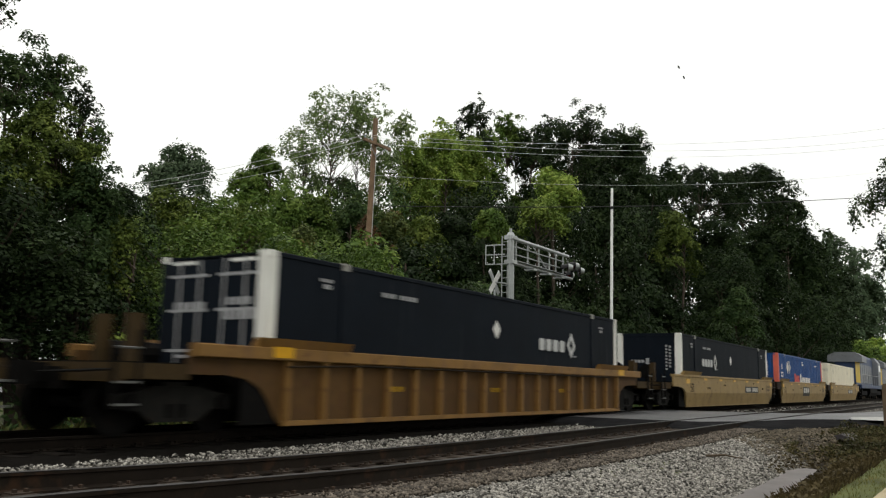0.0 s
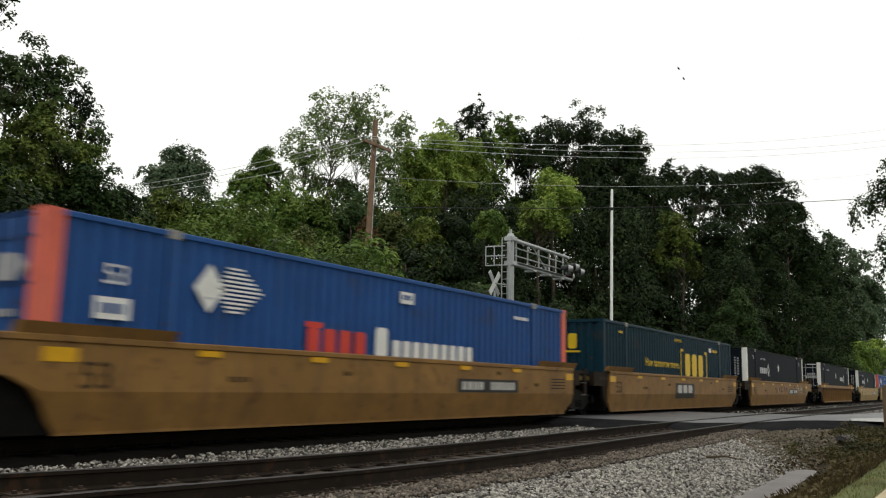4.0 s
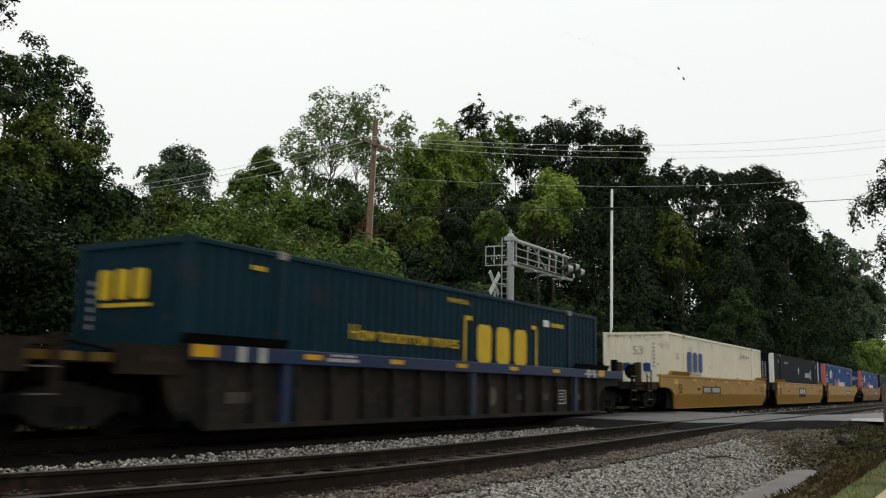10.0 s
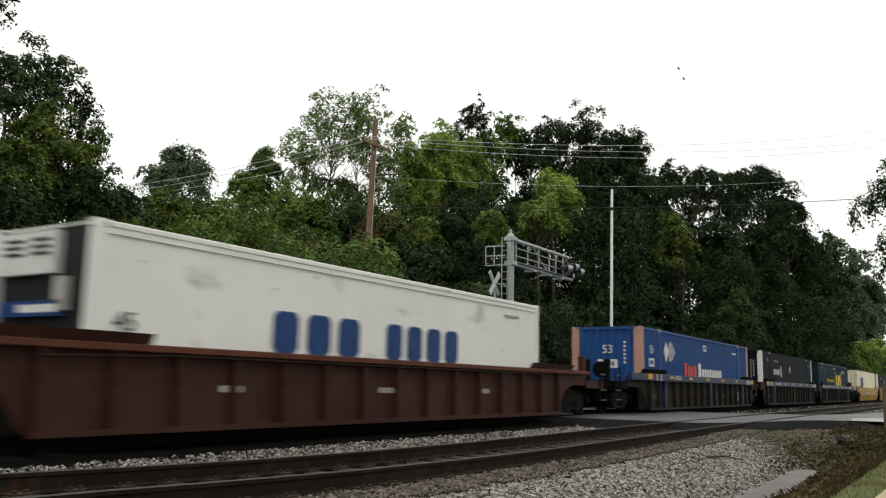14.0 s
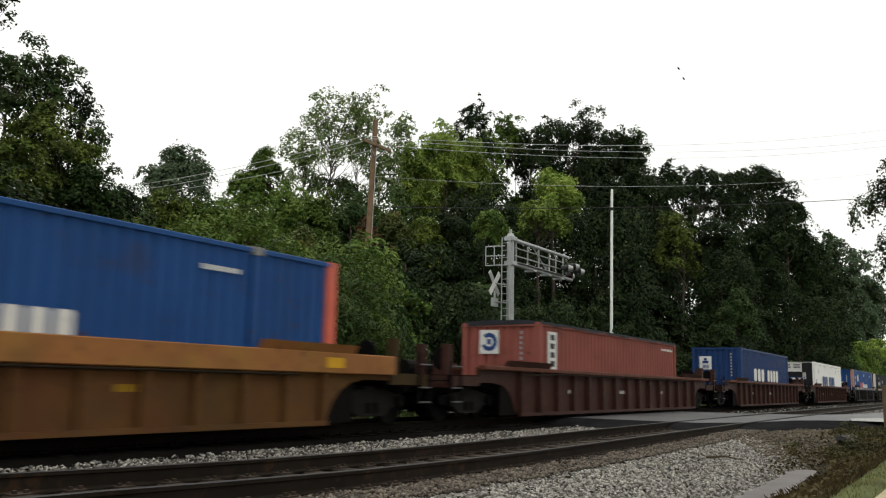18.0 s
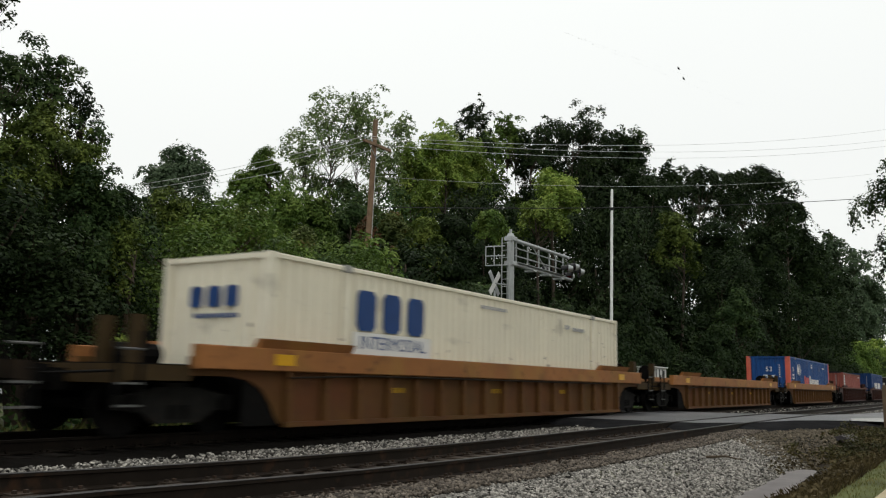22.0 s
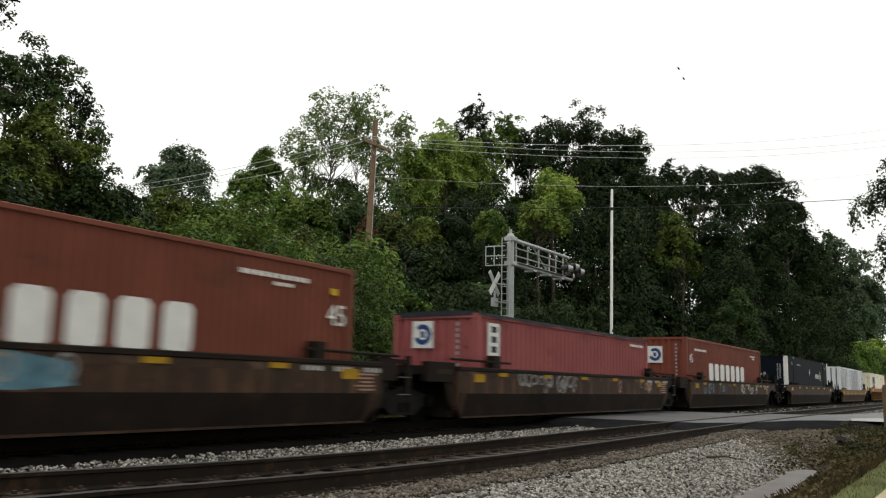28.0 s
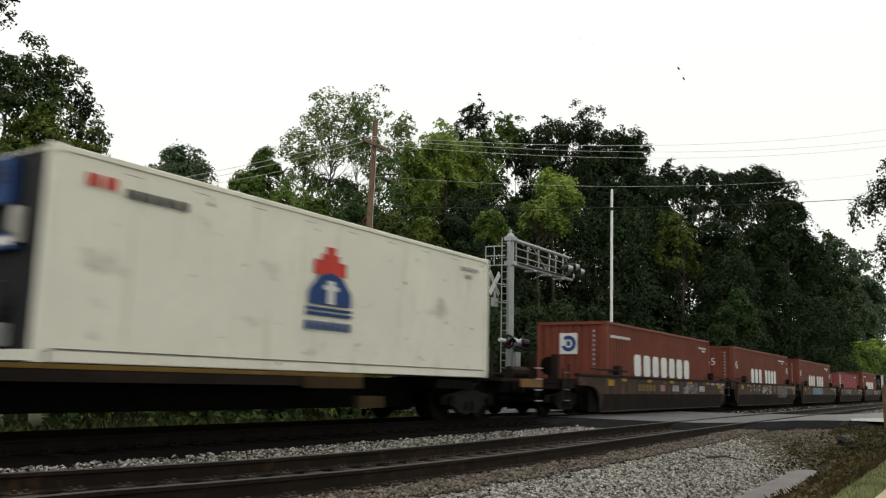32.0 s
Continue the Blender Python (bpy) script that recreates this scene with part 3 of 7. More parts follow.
for xx in (1.5, 3.0, 4.4):
    part("foot_bracket", Mesh().box(xx, xx + 0.3, -0.35, 0.1, 6.08, 6.15, 0.01), "galvanised", SIG)
part("truss_brace", Mesh().tube((2.0, -0.03, 7.24), (3.6, -0.03, 6.3), 0.03, None, 6), "galvanised", SIG)
part("walkway", Mesh().box(0.3, 5.2, -0.20, 0.02, 6.33, 6.35), "galvanised", SIG)
lad = part("ladder", Mesh().tube((-0.42, -0.18, 0.6), (-0.42, -0.18, 7.3), 0.025, None, 6).tube((-0.42, 0.18, 0.6), (-0.42, 0.18, 7.3), 0.025, None, 6), "galvanised", SIG)
for i in range(22):
    part("rung", shared("rung", lambda: Mesh().tube((0, -0.18, 0), (0, 0.18, 0), 0.014, None, 6)), "galvanised", lad, at=(-0.42, 0, 0.75 + i * 0.3))
cage = Mesh()
for z in (6.95, 6.55, 6.15):
    cage.tube((-0.42, 0.95, z), (-0.30, 0.1, z), 0.024, None, 6)
for y in (0.95, 0.55):
    cage.tube((-0.40, y, 6.15), (-0.40, y, 6.95), 0.024, None, 6)
part("ladder_cage", cage, "galvanised", SIG)
cb = part("crossbuck", Mesh().box(-0.6, 0.6, -0.01, 0.01, -0.115, 0.115), "galvanised", SIG, "back of a crossed warning board", at=(-0.80, 0.32, 5.35))
cb.rotation_euler = (0, radians(48), 0)
cb = part("crossbuck", Mesh().box(-0.6, 0.6, -0.01, 0.01, -0.115, 0.115), "white_paint", SIG, "back of a crossed warning board", at=(-0.80, 0.29, 5.35))
cb.rotation_euler = (0, radians(-48), 0)
for z in (5.35, 4.6):
    part("sign_bracket", Mesh().tube((-0.8, 0.3, z), (-0.05, 0.05, z), 0.03, None, 6), "galvanised", SIG)
part("track_sign", Mesh().box(-1.1, -0.5, 0.28, 0.30, 4.4, 4.75).box(-0.88, -0.72, 0.28, 0.30, 4.75, 5.05), "galvanised", SIG)


def flasher(parent, at, turn):
    m = Mesh().tube((0, 0, 0), (0, -0.24, 0), 0.2, 0.12, 14)
    body = part("flasher", m, "galvanised", parent, "grey crossing lamp with black hood", at)
    body.rotation_euler = (0, 0, radians(turn))
    hood = Mesh()
    for i in range(9):
        t = math.pi * i / 8
        for y in (0.0, 0.32):
            hood.v.append((0.19 * math.cos(t), y, 0.19 * math.sin(t) - (0.06 if y else 0)))
    hood.f = [(2 * i, 2 * i + 2, 2 * i + 3, 2 * i + 1) for i in range(8)]
    part("hood", hood, "black_paint", body)
    part("lens", Mesh().tube((0, 0.0, 0), (0, 0.02, 0), 0.15, 0.15, 14), "red_lens", body)
    disc = Mesh().tube((0, -0.005, 0), (0, 0.0, 0), 0.29, 0.29, 20)
    part("backboard", disc, "black_paint", body)


for at, turn in (((5.55, -0.45, 6.78), 40), ((6.15, -0.45, 6.62), 40), ((6.5, 0.2, 6.5), 60), ((4.9, -0.42, 6.62), 30), ((4.2, 0.42, 6.5), 175)):
    flasher(SIG, at, turn)
bar = part("lamp_bar", Mesh().tube((-1.2, -0.3, 3.0), (0.9, -0.3, 3.0), 0.035, None, 8), "galvanised", SIG)
for at, turn in (((-0.8, -0.35, 2.98), 150), ((0.35, -0.4, 2.98), 200), ((0.75, -0.35, 2.95), 120), ((-0.35, -0.35, 2.98), 30)):
    flasher(SIG, at, turn)
part("lamp_body", Mesh().tube((-1.45, -0.3, 3.02), (-0.95, -0.3, 3.0), 0.07, 0.09, 10), "white_paint", SIG)
part("junction_box", Mesh().box(-0.2, 0.2, -0.4, -0.2, 2.0, 2.6, 0.02), "galvanised", SIG)

# ---- tall white mast, relay cabinet, utility pole, wires, birds ----
mast = thing("radio_mast", 47.2, 18.0, -0.6, "tall slim white steel mast at the wood's edge", "mast")
part("lower_tube", Mesh().tube((0, 0, 0), (0.18, 0, 4.6), 0.11, 0.10, 12), "mast_white", mast)
part("upper_tube", Mesh().tube((0.18, 0, 4.6), (0.48, 0, 13.15), 0.09, 0.075, 12), "mast_white", mast)
part("collar", Mesh().tube((0.42, 0, 11.85), (0.425, 0, 12.0), 0.10, 0.10, 12), "black_paint", mast)
cab = thing("relay_cabinet", 52.4, 17.3, -0.62, "white steel relay cabinet with dark louvres", "cabinet")
part("cabinet_body", Mesh().box(-1.35, 1.35, -0.5, 0.5, 0.15, 2.68, 0.04), "white_paint", cab)
part("cabinet_roof", Mesh().box(-1.45, 1.45, -0.6, 0.6, 2.68, 2.76, 0.02), "white_paint", cab)
for xx in (-0.75, -0.1, 0.55):
    part("louvre", Mesh().box(xx, xx + 0.16, -0.515, -0.5, 1.7, 2.6), "black_paint", cab)
part("plinth", Mesh().box(-1.3, 1.3, -0.45, 0.45, 0, 0.15), "concrete", cab)

pole = thing("utility_pole", 31.35, 24.0, -0.6, "weathered brown wooden utility pole with crossarm", "utility pole")
part("pole_shaft", Mesh().tube((0, 0, 0), (0.28, 0, 7.2), 0.17, 0.145, 12).tube((0.28, 0, 7.2), (0.57, 0, 13.95), 0.145, 0.115, 12), "pole_wood", pole)
part("crossarm", Mesh().box(-0.55, 1.6, -0.24, -0.13, 12.56, 12.70, 0.01), "pole_wood", pole)
for a in (-0.15, 1.2):
    part("arm_brace", Mesh().tube((a, -0.18, 12.58), (0.5, -0.16, 12.0), 0.02, None, 6), "galvanised", pole)
PINS = (-0.45, 0.1, 1.45)
for a in PINS:
    part("insulator", Mesh().tube((a, -0.18, 12.70), (a, -0.18, 12.86), 0.05, 0.03, 8), "glass_insulator", pole)
part("ground_wire", Mesh().tube((0.1, -0.19, 1.0), (0.5, -0.16, 12.5), 0.012, None, 5), "wire", pole)


def cable(p, q, sag, r, n=14):
    """A sagging wire as one unbroken tube."""
    m = Mesh()
    p, q = Vector(p), Vector(q)
    d = (q - p).normalized()
    a = d.cross(Vector((0, 0, 1))).normalized()
    b = a.cross(d)
    for i in range(n + 1):
        c = p.lerp(q, i / n) - Vector((0, 0, sag * 4 * (i / n) * (1 - i / n)))
        m.v += [tuple(c + (a * math.cos(k * 1.2566) + b * math.sin(k * 1.2566)) * r) for k in range(5)]
    m.f = [(5 * i + k, 5 * i + (k + 1) % 5, 5 * i + 5 + (k + 1) % 5, 5 * i + 5 + k) for i in range(n) for k in range(5)]
    m.f += [(4, 3, 2, 1, 0), tuple(5 * n + k for k in range(5))]
    return m


far_pole = thing("utility_pole", 70.0, 3.2, -0.5, "weathered brown wooden utility pole with crossarm", "utility pole")
far_pole.location = (70.4, 1.0, -0.5)
part("pole_shaft", Mesh().tube((0, 0, 0), (0, 0, 21.5), 0.2, 0.14, 12), "pole_wood", far_pole)
part("crossarm", Mesh().box(-0.07, 0.07, -1.1, 1.6, 20.4, 20.55), "pole_wood", far_pole)
for (a, z0), (y1, z1), r in (((-0.45, 12.26), (2.45, 20.6), 0.009), ((0.1, 12.26), (1.9, 19.75), 0.009), ((1.45, 12.26), (1.75, 19.3), 0.009),
                             ((0.45, 10.5), (1.7, 17.4), 0.006), ((0.4, 9.0), (1.6, 15.3), 0.022)):
    w = solid("overhead_wire", cable((31.35 + a, 23.82, z0), (70.3, y1 - 0.4, z1), 1.0 if r != 0.022 else 0.45, r), "cable_black" if r == 0.022 else "wire", "thin dark overhead wire strung between poles", "wire", group="overhead wires")
back_pole = thing("utility_pole", 33.2, 54.0, -0.4, "weathered wooden utility pole among distant trees", "utility pole")
part("pole_shaft", Mesh().tube((0, 0, 0), (0, 0, 13.9), 0.2, 0.14, 10), "pole_wood", back_pole)
part("crossarm", Mesh().box(-1.1, 1.1, -0.07, 0.07, 12.86, 13.0), "pole_wood", back_pole)
for a, b in ((-0.45, -1.0), (0.1, 0.25), (1.45, 1.0)):
    solid("overhead_wire", cable((31.35 + a, 23.82, 12.26), (33.2 + b, 53.95, 12.6), 0.6, 0.012), "wire", "thin dark overhead wire strung between poles", "wire", group="overhead wires")

# two small birds on a thin line high over the road
solid("overhead_wire", cable((54, 24, 26.2), (74.1, 18.86, 27.9), 0.1, 0.0015), "wire", "very thin high wire on which birds perch", "wire", group="overhead wires")
solid("overhead_wire", cable((54, 24, 26.2), (80.4, 17.2, 27.4), 0.1, 0.0015), "wire", "very thin high wire on which birds perch", "wire", group="overhead wires")
for x, y, z in ((68.98, 20.0, 27.63), (70.43, 20.0, 27.2)):
    bird = thing("bird", x, y, z, "small dark bird perched on a thin wire", "bird", "birds")
    part("body", Mesh().ball((0, 0, 0.06), 0.17, 0.085, 0.085), "feather", bird)
    part("head", Mesh().ball((-0.17, 0, 0.11), 0.06, 0.05, 0.055), "feather", bird)
    part("tail", Mesh().box(0.12, 0.34, -0.035, 0.035, 0.03, 0.05), "feather", bird)
    part("beak", Mesh().tube((-0.22, 0, 0.11), (-0.27, 0, 0.1), 0.015, 0.002, 6), "black_paint", bird)

# ---- things by the ditch and road ----
post = thing("wooden_post", 27.0, 2.235, -0.55, "square weathered wooden post beside the road", "post")
part("post_shaft", Mesh().along([(-0.09, -0.08), (0.09, -0.08), (0.10, 0.09), (-0.09, 0.09)], 0, 1.55, "z"), "post_wood", post)
part("post_cap", Mesh().along([(-0.08, -0.07), (0.08, -0.07), (0.08, 0.07), (-0.08, 0.07)], 1.55, 1.6, "z"), "post_wood", post)
culvert = thing("culvert", 20.3, 2.62, -0.62, "broken concrete culvert pipe end in the ditch", "culvert")
pm = Mesh()
for r, s in ((0.27, 1), (0.20, -1)):
    for i in range(16):
        t = 2 * math.pi * i / 16
        for xx in (0.0, 1.6):
            pm.v.append((xx, r * math.cos(t), 0.24 + r * math.sin(t)))
for base in (0, 32):
    pm.f += [(base + 2 * i, base + 2 * ((i + 1) % 16), base + 2 * ((i + 1) % 16) + 1, base + 2 * i + 1) for i in range(16)]
pm.f += [(2 * i, 2 * ((i + 1) % 16), 32 + 2 * ((i + 1) % 16), 32 + 2 * i) for i in range(16)]
part("pipe", pm, "concrete", culvert)
part("pipe_slab", Mesh().along([(-0.16, 0.40), (0.08, 0.43), (0.10, 0.50), (-0.04, 0.54), (-0.16, 0.48)], -0.1, 0.3), "slab", culvert)
for x, y, z, ln, rz, r in ((19.2, 3.1, -0.36, 1.5, 25, 0.035), (19.6, 3.0, -0.33, 1.9, 12, 0.03), (18.6, 3.3, -0.36, 1.1, -15, 0.025), (14.65, 3.65, -0.29, 0.62, -104, 0.022), (19.9, 2.9, -0.28, 1.4, 40, 0.02)):
    st = solid("fallen_branch", Mesh().tube((-ln / 2, 0, 0), (0, 0.06, 0.03), r, r * 0.8, 6).tube((0, 0.06, 0.03), (ln / 2, 0.02, 0.0), r * 0.8, r * 0.4, 6), "dry_stick", "bare grey fallen branch on stones", "branch", group="fallen branches", at=(x, y, z))
    st.rotation_euler = (0, 0, radians(rz))

# ---- the train ----
MOVERS = []
NEAR = -1.5


def side_mesh(sgn, hl, hr, art_l, art_r, smooth, top):
    """One side of a well: a plate with wheel arches at coupler ends and square ends at joints; smooth sides have a crease."""
    def end(h, art):
        if art:
            return [(h - 0.35, 0.10), (h - 0.05, 0.34), (h, 0.36)]
        return [(h - 0.35, 0.10), (h - 0.22, 0.25), (h - 0.1, 0.45), (h + 0.1, 0.66), (h + 0.4, 0.80), (h + 0.8, 0.86), (h + 1.6, 0.86)]
    st = [(-x, z) for x, z in reversed(end(hl, art_l))] + end(hr, art_r)
    m = Mesh()
    y_up = NEAR if smooth else NEAR + 0.13

    def yo(z):
        return y_up + (0.13 * max(0.0, 0.62 - z) / 0.52 if smooth else 0.0)
    for x, z in st:
        zc = max(z, 0.62)
        m.v += [(x, sgn * -yo(z), z), (x, sgn * -yo(zc), zc), (x, sgn * -y_up, top), (x, sgn * -(y_up + 0.07), top), (x, sgn * -(yo(z) + 0.07), z)]
    for i in range(len(st) - 1):
        a, b = 5 * i, 5 * i + 5
        for j in range(5):
            k = (j + 1) % 5
            m.f.append((a + j, b + j, b + k, a + k))
    m.f.append((0, 1, 2, 3, 4))
    k = 5 * (len(st) - 1)
    m.f.append((k + 4, k + 3, k + 2, k + 1, k))
    return m


def wheel_mesh():
    m = Mesh()
    prof = [(0.0, 0.05), (0.05, 0.13), (0.09, 0.15), (0.36, 0.02), (0.40, 0.0), (0.455, 0.0), (0.455, 0.03), (0.425, 0.03), (0.42, 0.14), (0.40, 0.15), (0.0, 0.15)]
    n = 20
    for r, y in prof:
        for i in range(n):
            t = 2 * math.pi * i / n
            m.v.append((r * math.cos(t), y, r * math.sin(t)))
    for j in range(len(prof) - 1):
        for i in range(n):
            k = (i + 1) % n
            m.f.append((j * n + i, j * n + k, (j + 1) * n + k, (j + 1) * n + i))
    return m


def frame_mesh():
    """Cast side frames and bolster of a two-axle truck."""
    m = Mesh()
    for s in (-1, 1):
        y0, y1 = s * 0.98 - 0.07, s * 0.98 + 0.07
        m.along([(-1.1, 0.36), (-0.72, 0.34), (-0.42, 0.16), (0.42, 0.16), (0.72, 0.34), (1.1, 0.36), (1.1, 0.56), (0.75, 0.60), (0.4, 0.68), (-0.4, 0.68), (-0.75, 0.60), (-1.1, 0.56)], y0, y1, "y")
    m.box(-0.22, 0.22, -1.0, 1.0, 0.42, 0.74)
    return m


def truck(parent, x):
    fr = part("truck_frame", shared("truck_frame", frame_mesh), "truck_cast", parent, "dark cast-steel truck", at=(x, 0, 0))
    for dx in (-0.89, 0.89):
        for s in (-1, 1):
            w = part("wheel", shared("wheel", wheel_mesh), "truck_iron", fr, "steel wheel", at=(dx, s * 0.68, 0.425))
            w.rotation_euler = (0, 0, math.pi if s > 0 else 0)
            w.location.y = s * 0.83
            part("bearing", shared("bearing", lambda: Mesh().tube((0, -0.06, 0), (0, 0.06, 0), 0.13, 0.11, 10)), "truck_iron", fr, at=(dx, s * 1.08, 0.45))
        part("axle", shared("axle", lambda: Mesh().tube((0, -0.75, 0), (0, 0.75, 0), 0.085, None, 8)), "truck_iron", fr, at=(dx, 0, 0.425))
    for s in (-1, 1):
        for dx in (-0.13, 0.13):
            part("spring", shared("spring", lambda: Mesh().tube((0, 0, 0.22), (0, 0, 0.42), 0.07, None, 8)), "truck_iron", fr, at=(dx, s * 1.02, 0))
    return fr


def coupler_end(t, s, hs, half, chord, dark, posts):
    """Platform, coupler, ladder, brake stand and posts beyond the well at the end towards s (+1 front)."""
    e = hs + 1.6

    def bx(x0, x1, *r):
        a, b = s * x0, s * x1
        return Mesh().box(min(a, b), max(a, b), *r)
    part("end_platform", bx(hs + 0.25, half - 0.75, -1.3, 1.3, 0.93, 1.02), dark, t)
    part("platform_edge", bx(e + 0.02, half - 0.6, -1.40, -1.33, 0.78, 1.0), chord, t)
    part("end_sill", bx(half - 0.75, half - 0.6, -1.42, 1.42, 0.74, 1.0), chord, t)
    part("draft_sill", bx(hs - 0.2, half - 0.45, -0.3, 0.3, 0.62, 0.93), dark, t)
    cp = part("coupler", bx(half - 0.5, half - 0.1, -0.12, 0.12, 0.72, 0.98).box(min(s * (half - 0.22), s * (half + 0.06)), max(s * (half - 0.22), s * (half + 0.06)), -0.2, 0.2, 0.68, 1.0), "truck_iron", t)
    for sy in (-1, 1):
        part("arch_plate", bx(hs - 0.55, hs + 0.5, min(sy * 1.31, sy * 1.35), max(sy * 1.31, sy * 1.35), 0.09, 0.95), "truck_iron", t)
    part("bulkhead", bx(hs + 0.02, hs + 0.10, -1.30, 1.30, 0.12, 1.05), dark, t)
    for i, z in enumerate((0.42, 0.72)):
        part("step", bx(half - 0.95, half - 0.55, -1.5, -1.44, z, z + 0.03), "step_grey", t)
    part("ladder_rail", bx(half - 0.97, half - 0.93, -1.48, -1.44, 0.4, 1.45).box(min(s * (half - 0.57), s * (half - 0.53)), max(s * (half - 0.57), s * (half - 0.53)), -1.48, -1.44, 0.4, 1.3), dark, t)
    part("grab_iron", Mesh().tube((s * (half - 0.95), -1.47, 1.2), (s * (half - 0.55), -1.47, 1.2), 0.018, None, 6), "step_grey", t)
    part("cut_lever", Mesh().tube((s * (half - 0.5), -1.4, 0.9), (s * (half - 0.3), -0.2, 0.85), 0.02, None, 6), "truck_iron", t)
    for yy in posts:
        part("end_post", bx(half - 1.35, half - 1.17, yy - 0.09, yy + 0.09, 1.02, 1.72), chord, t)
    part("air_reservoir", Mesh().tube((s * (hs + 0.5), 0.75, 1.2), (s * (hs + 1.6), 0.75, 1.2), 0.19, None, 10), dark, t)
    part("brake_wheel", Mesh().tube((s * (half - 1.6), -0.55, 1.4), (s * (half - 1.56), -0.55, 1.4), 0.27, 0.27, 14).tube((s * (half - 1.62), -0.55, 1.0), (s * (half - 1.62), -0.55, 1.6), 0.04, None, 6), "truck_iron", t)
    truck(t, s * (hs + 1.5))


def joint_end(t, s, hs, half, dark, with_truck):
    """The articulated end: dark end box over a shared truck, steps and grab irons."""
    def bx(x0, x1, *r):
        a, b = s * x0, s * x1
        return Mesh().box(min(a, b), max(a, b), *r)
    ln = 1.15 if with_truck else 0.62
    skin = "joint_brown" if dark == "truck_iron" else dark
    part("end_bulkhead", bx(hs + 0.004, hs + 0.06, -1.34, 1.34, 0.1, 1.22), dark, t)
    for sy in (-1, 1):
        box = part("end_box", bx(hs + 0.005, hs + ln, min(sy * 1.28, sy * 1.44), max(sy * 1.28, sy * 1.44), 0.86, 1.28), skin, t)
        gus = [(s * (hs + 0.004), 0.22), (s * (hs + 0.22), 0.42), (s * (hs + 0.38), 0.86), (s * (hs + 0.004), 0.86)]
        part("gusset", Mesh().along(gus, min(sy * 1.30, sy * 1.40), max(sy * 1.30, sy * 1.40), "y"), skin, box)
        if sy < 0 and with_truck:
            bars(box, "bar_dark", s * (hs + 0.45) - 0.3, s * (hs + 0.45) + 0.3, 1.03, 1.13, 5, -1.44, "stencil")
    part("end_deck", bx(hs + 0.065, half - 0.1, -1.26, 1.26, 1.0, 1.1), skin, t)
    part("walkway_edge", bx(hs + 0.065, half - 0.08, -1.275, -1.265, 1.02, 1.14), "olive_yellow" if skin == "joint_brown" else dark, t)
    part("body_bolster", bx(hs + 0.065, half - 0.02, -0.45, 0.45, 0.74, 1.0), dark, t)
    part("hose", Mesh().tube((s * (hs + 0.3), -0.6, 1.15), (s * half, -0.5, 1.35), 0.03, None, 6), "truck_iron", t)
    if with_truck:
        truck(t, s * half)
    else:
        lad = part("ladder_post", bx(hs + ln + 0.34, hs + ln + 0.46, -1.46, -1.38, 0.55, 1.36), skin, t)
        for z in (0.58, 0.92):
            part("step", bx(hs + ln + 0.02, hs + ln + 0.42, -1.475, -1.462, z, z + 0.022), "step_grey", lad)
        part("ladder_brace", bx(hs + ln, hs + ln + 0.34, -1.44, -1.40, 1.2, 1.28), skin, t)


def bars(parent, mat, x0, x1, z0, z1, n, y, name="lettering_bar", facing="side"):
    """Unreadable writing as a row of plain bars."""
    m = Mesh()
    w = (x1 - x0) / n
    for i in range(n):
        a, b = x0 + i * w, x0 + (i + 0.72) * w
        if facing == "side":
            m.box(a, b, y - 0.006, y, z0, z1)
        else:
            m.box(y - 0.006, y, a, b, z0, z1)
    return part(name, m, mat, parent)


def blocks(parent, mat, x0, x1, z0, z1, n, y, name="logo_shape", facing="side"):
    """A trade mark as a row of plain slabs with cut corners."""
    m = Mesh()
    w, h = (x1 - x0) / n, z1 - z0
    k = w * 0.72

    def slab(pts):
        if facing == "side":
            m.along(pts, y - 0.006, y, "y")
        else:
            m.along([(-a, b) for a, b in pts], y - 0.006, y)
    for i in range(n):
        a = (x0 if facing == "side" else -x1) + i * w
        b, c = a + k, min(k, h) * 0.16
        slab([(a + c, z0), (b - c, z0), (b, z0 + c), (b, z1 - c), (b - c, z1), (a + c, z1), (a, z1 - c), (a, z0 + c)])
    return part(name, m, mat, parent)


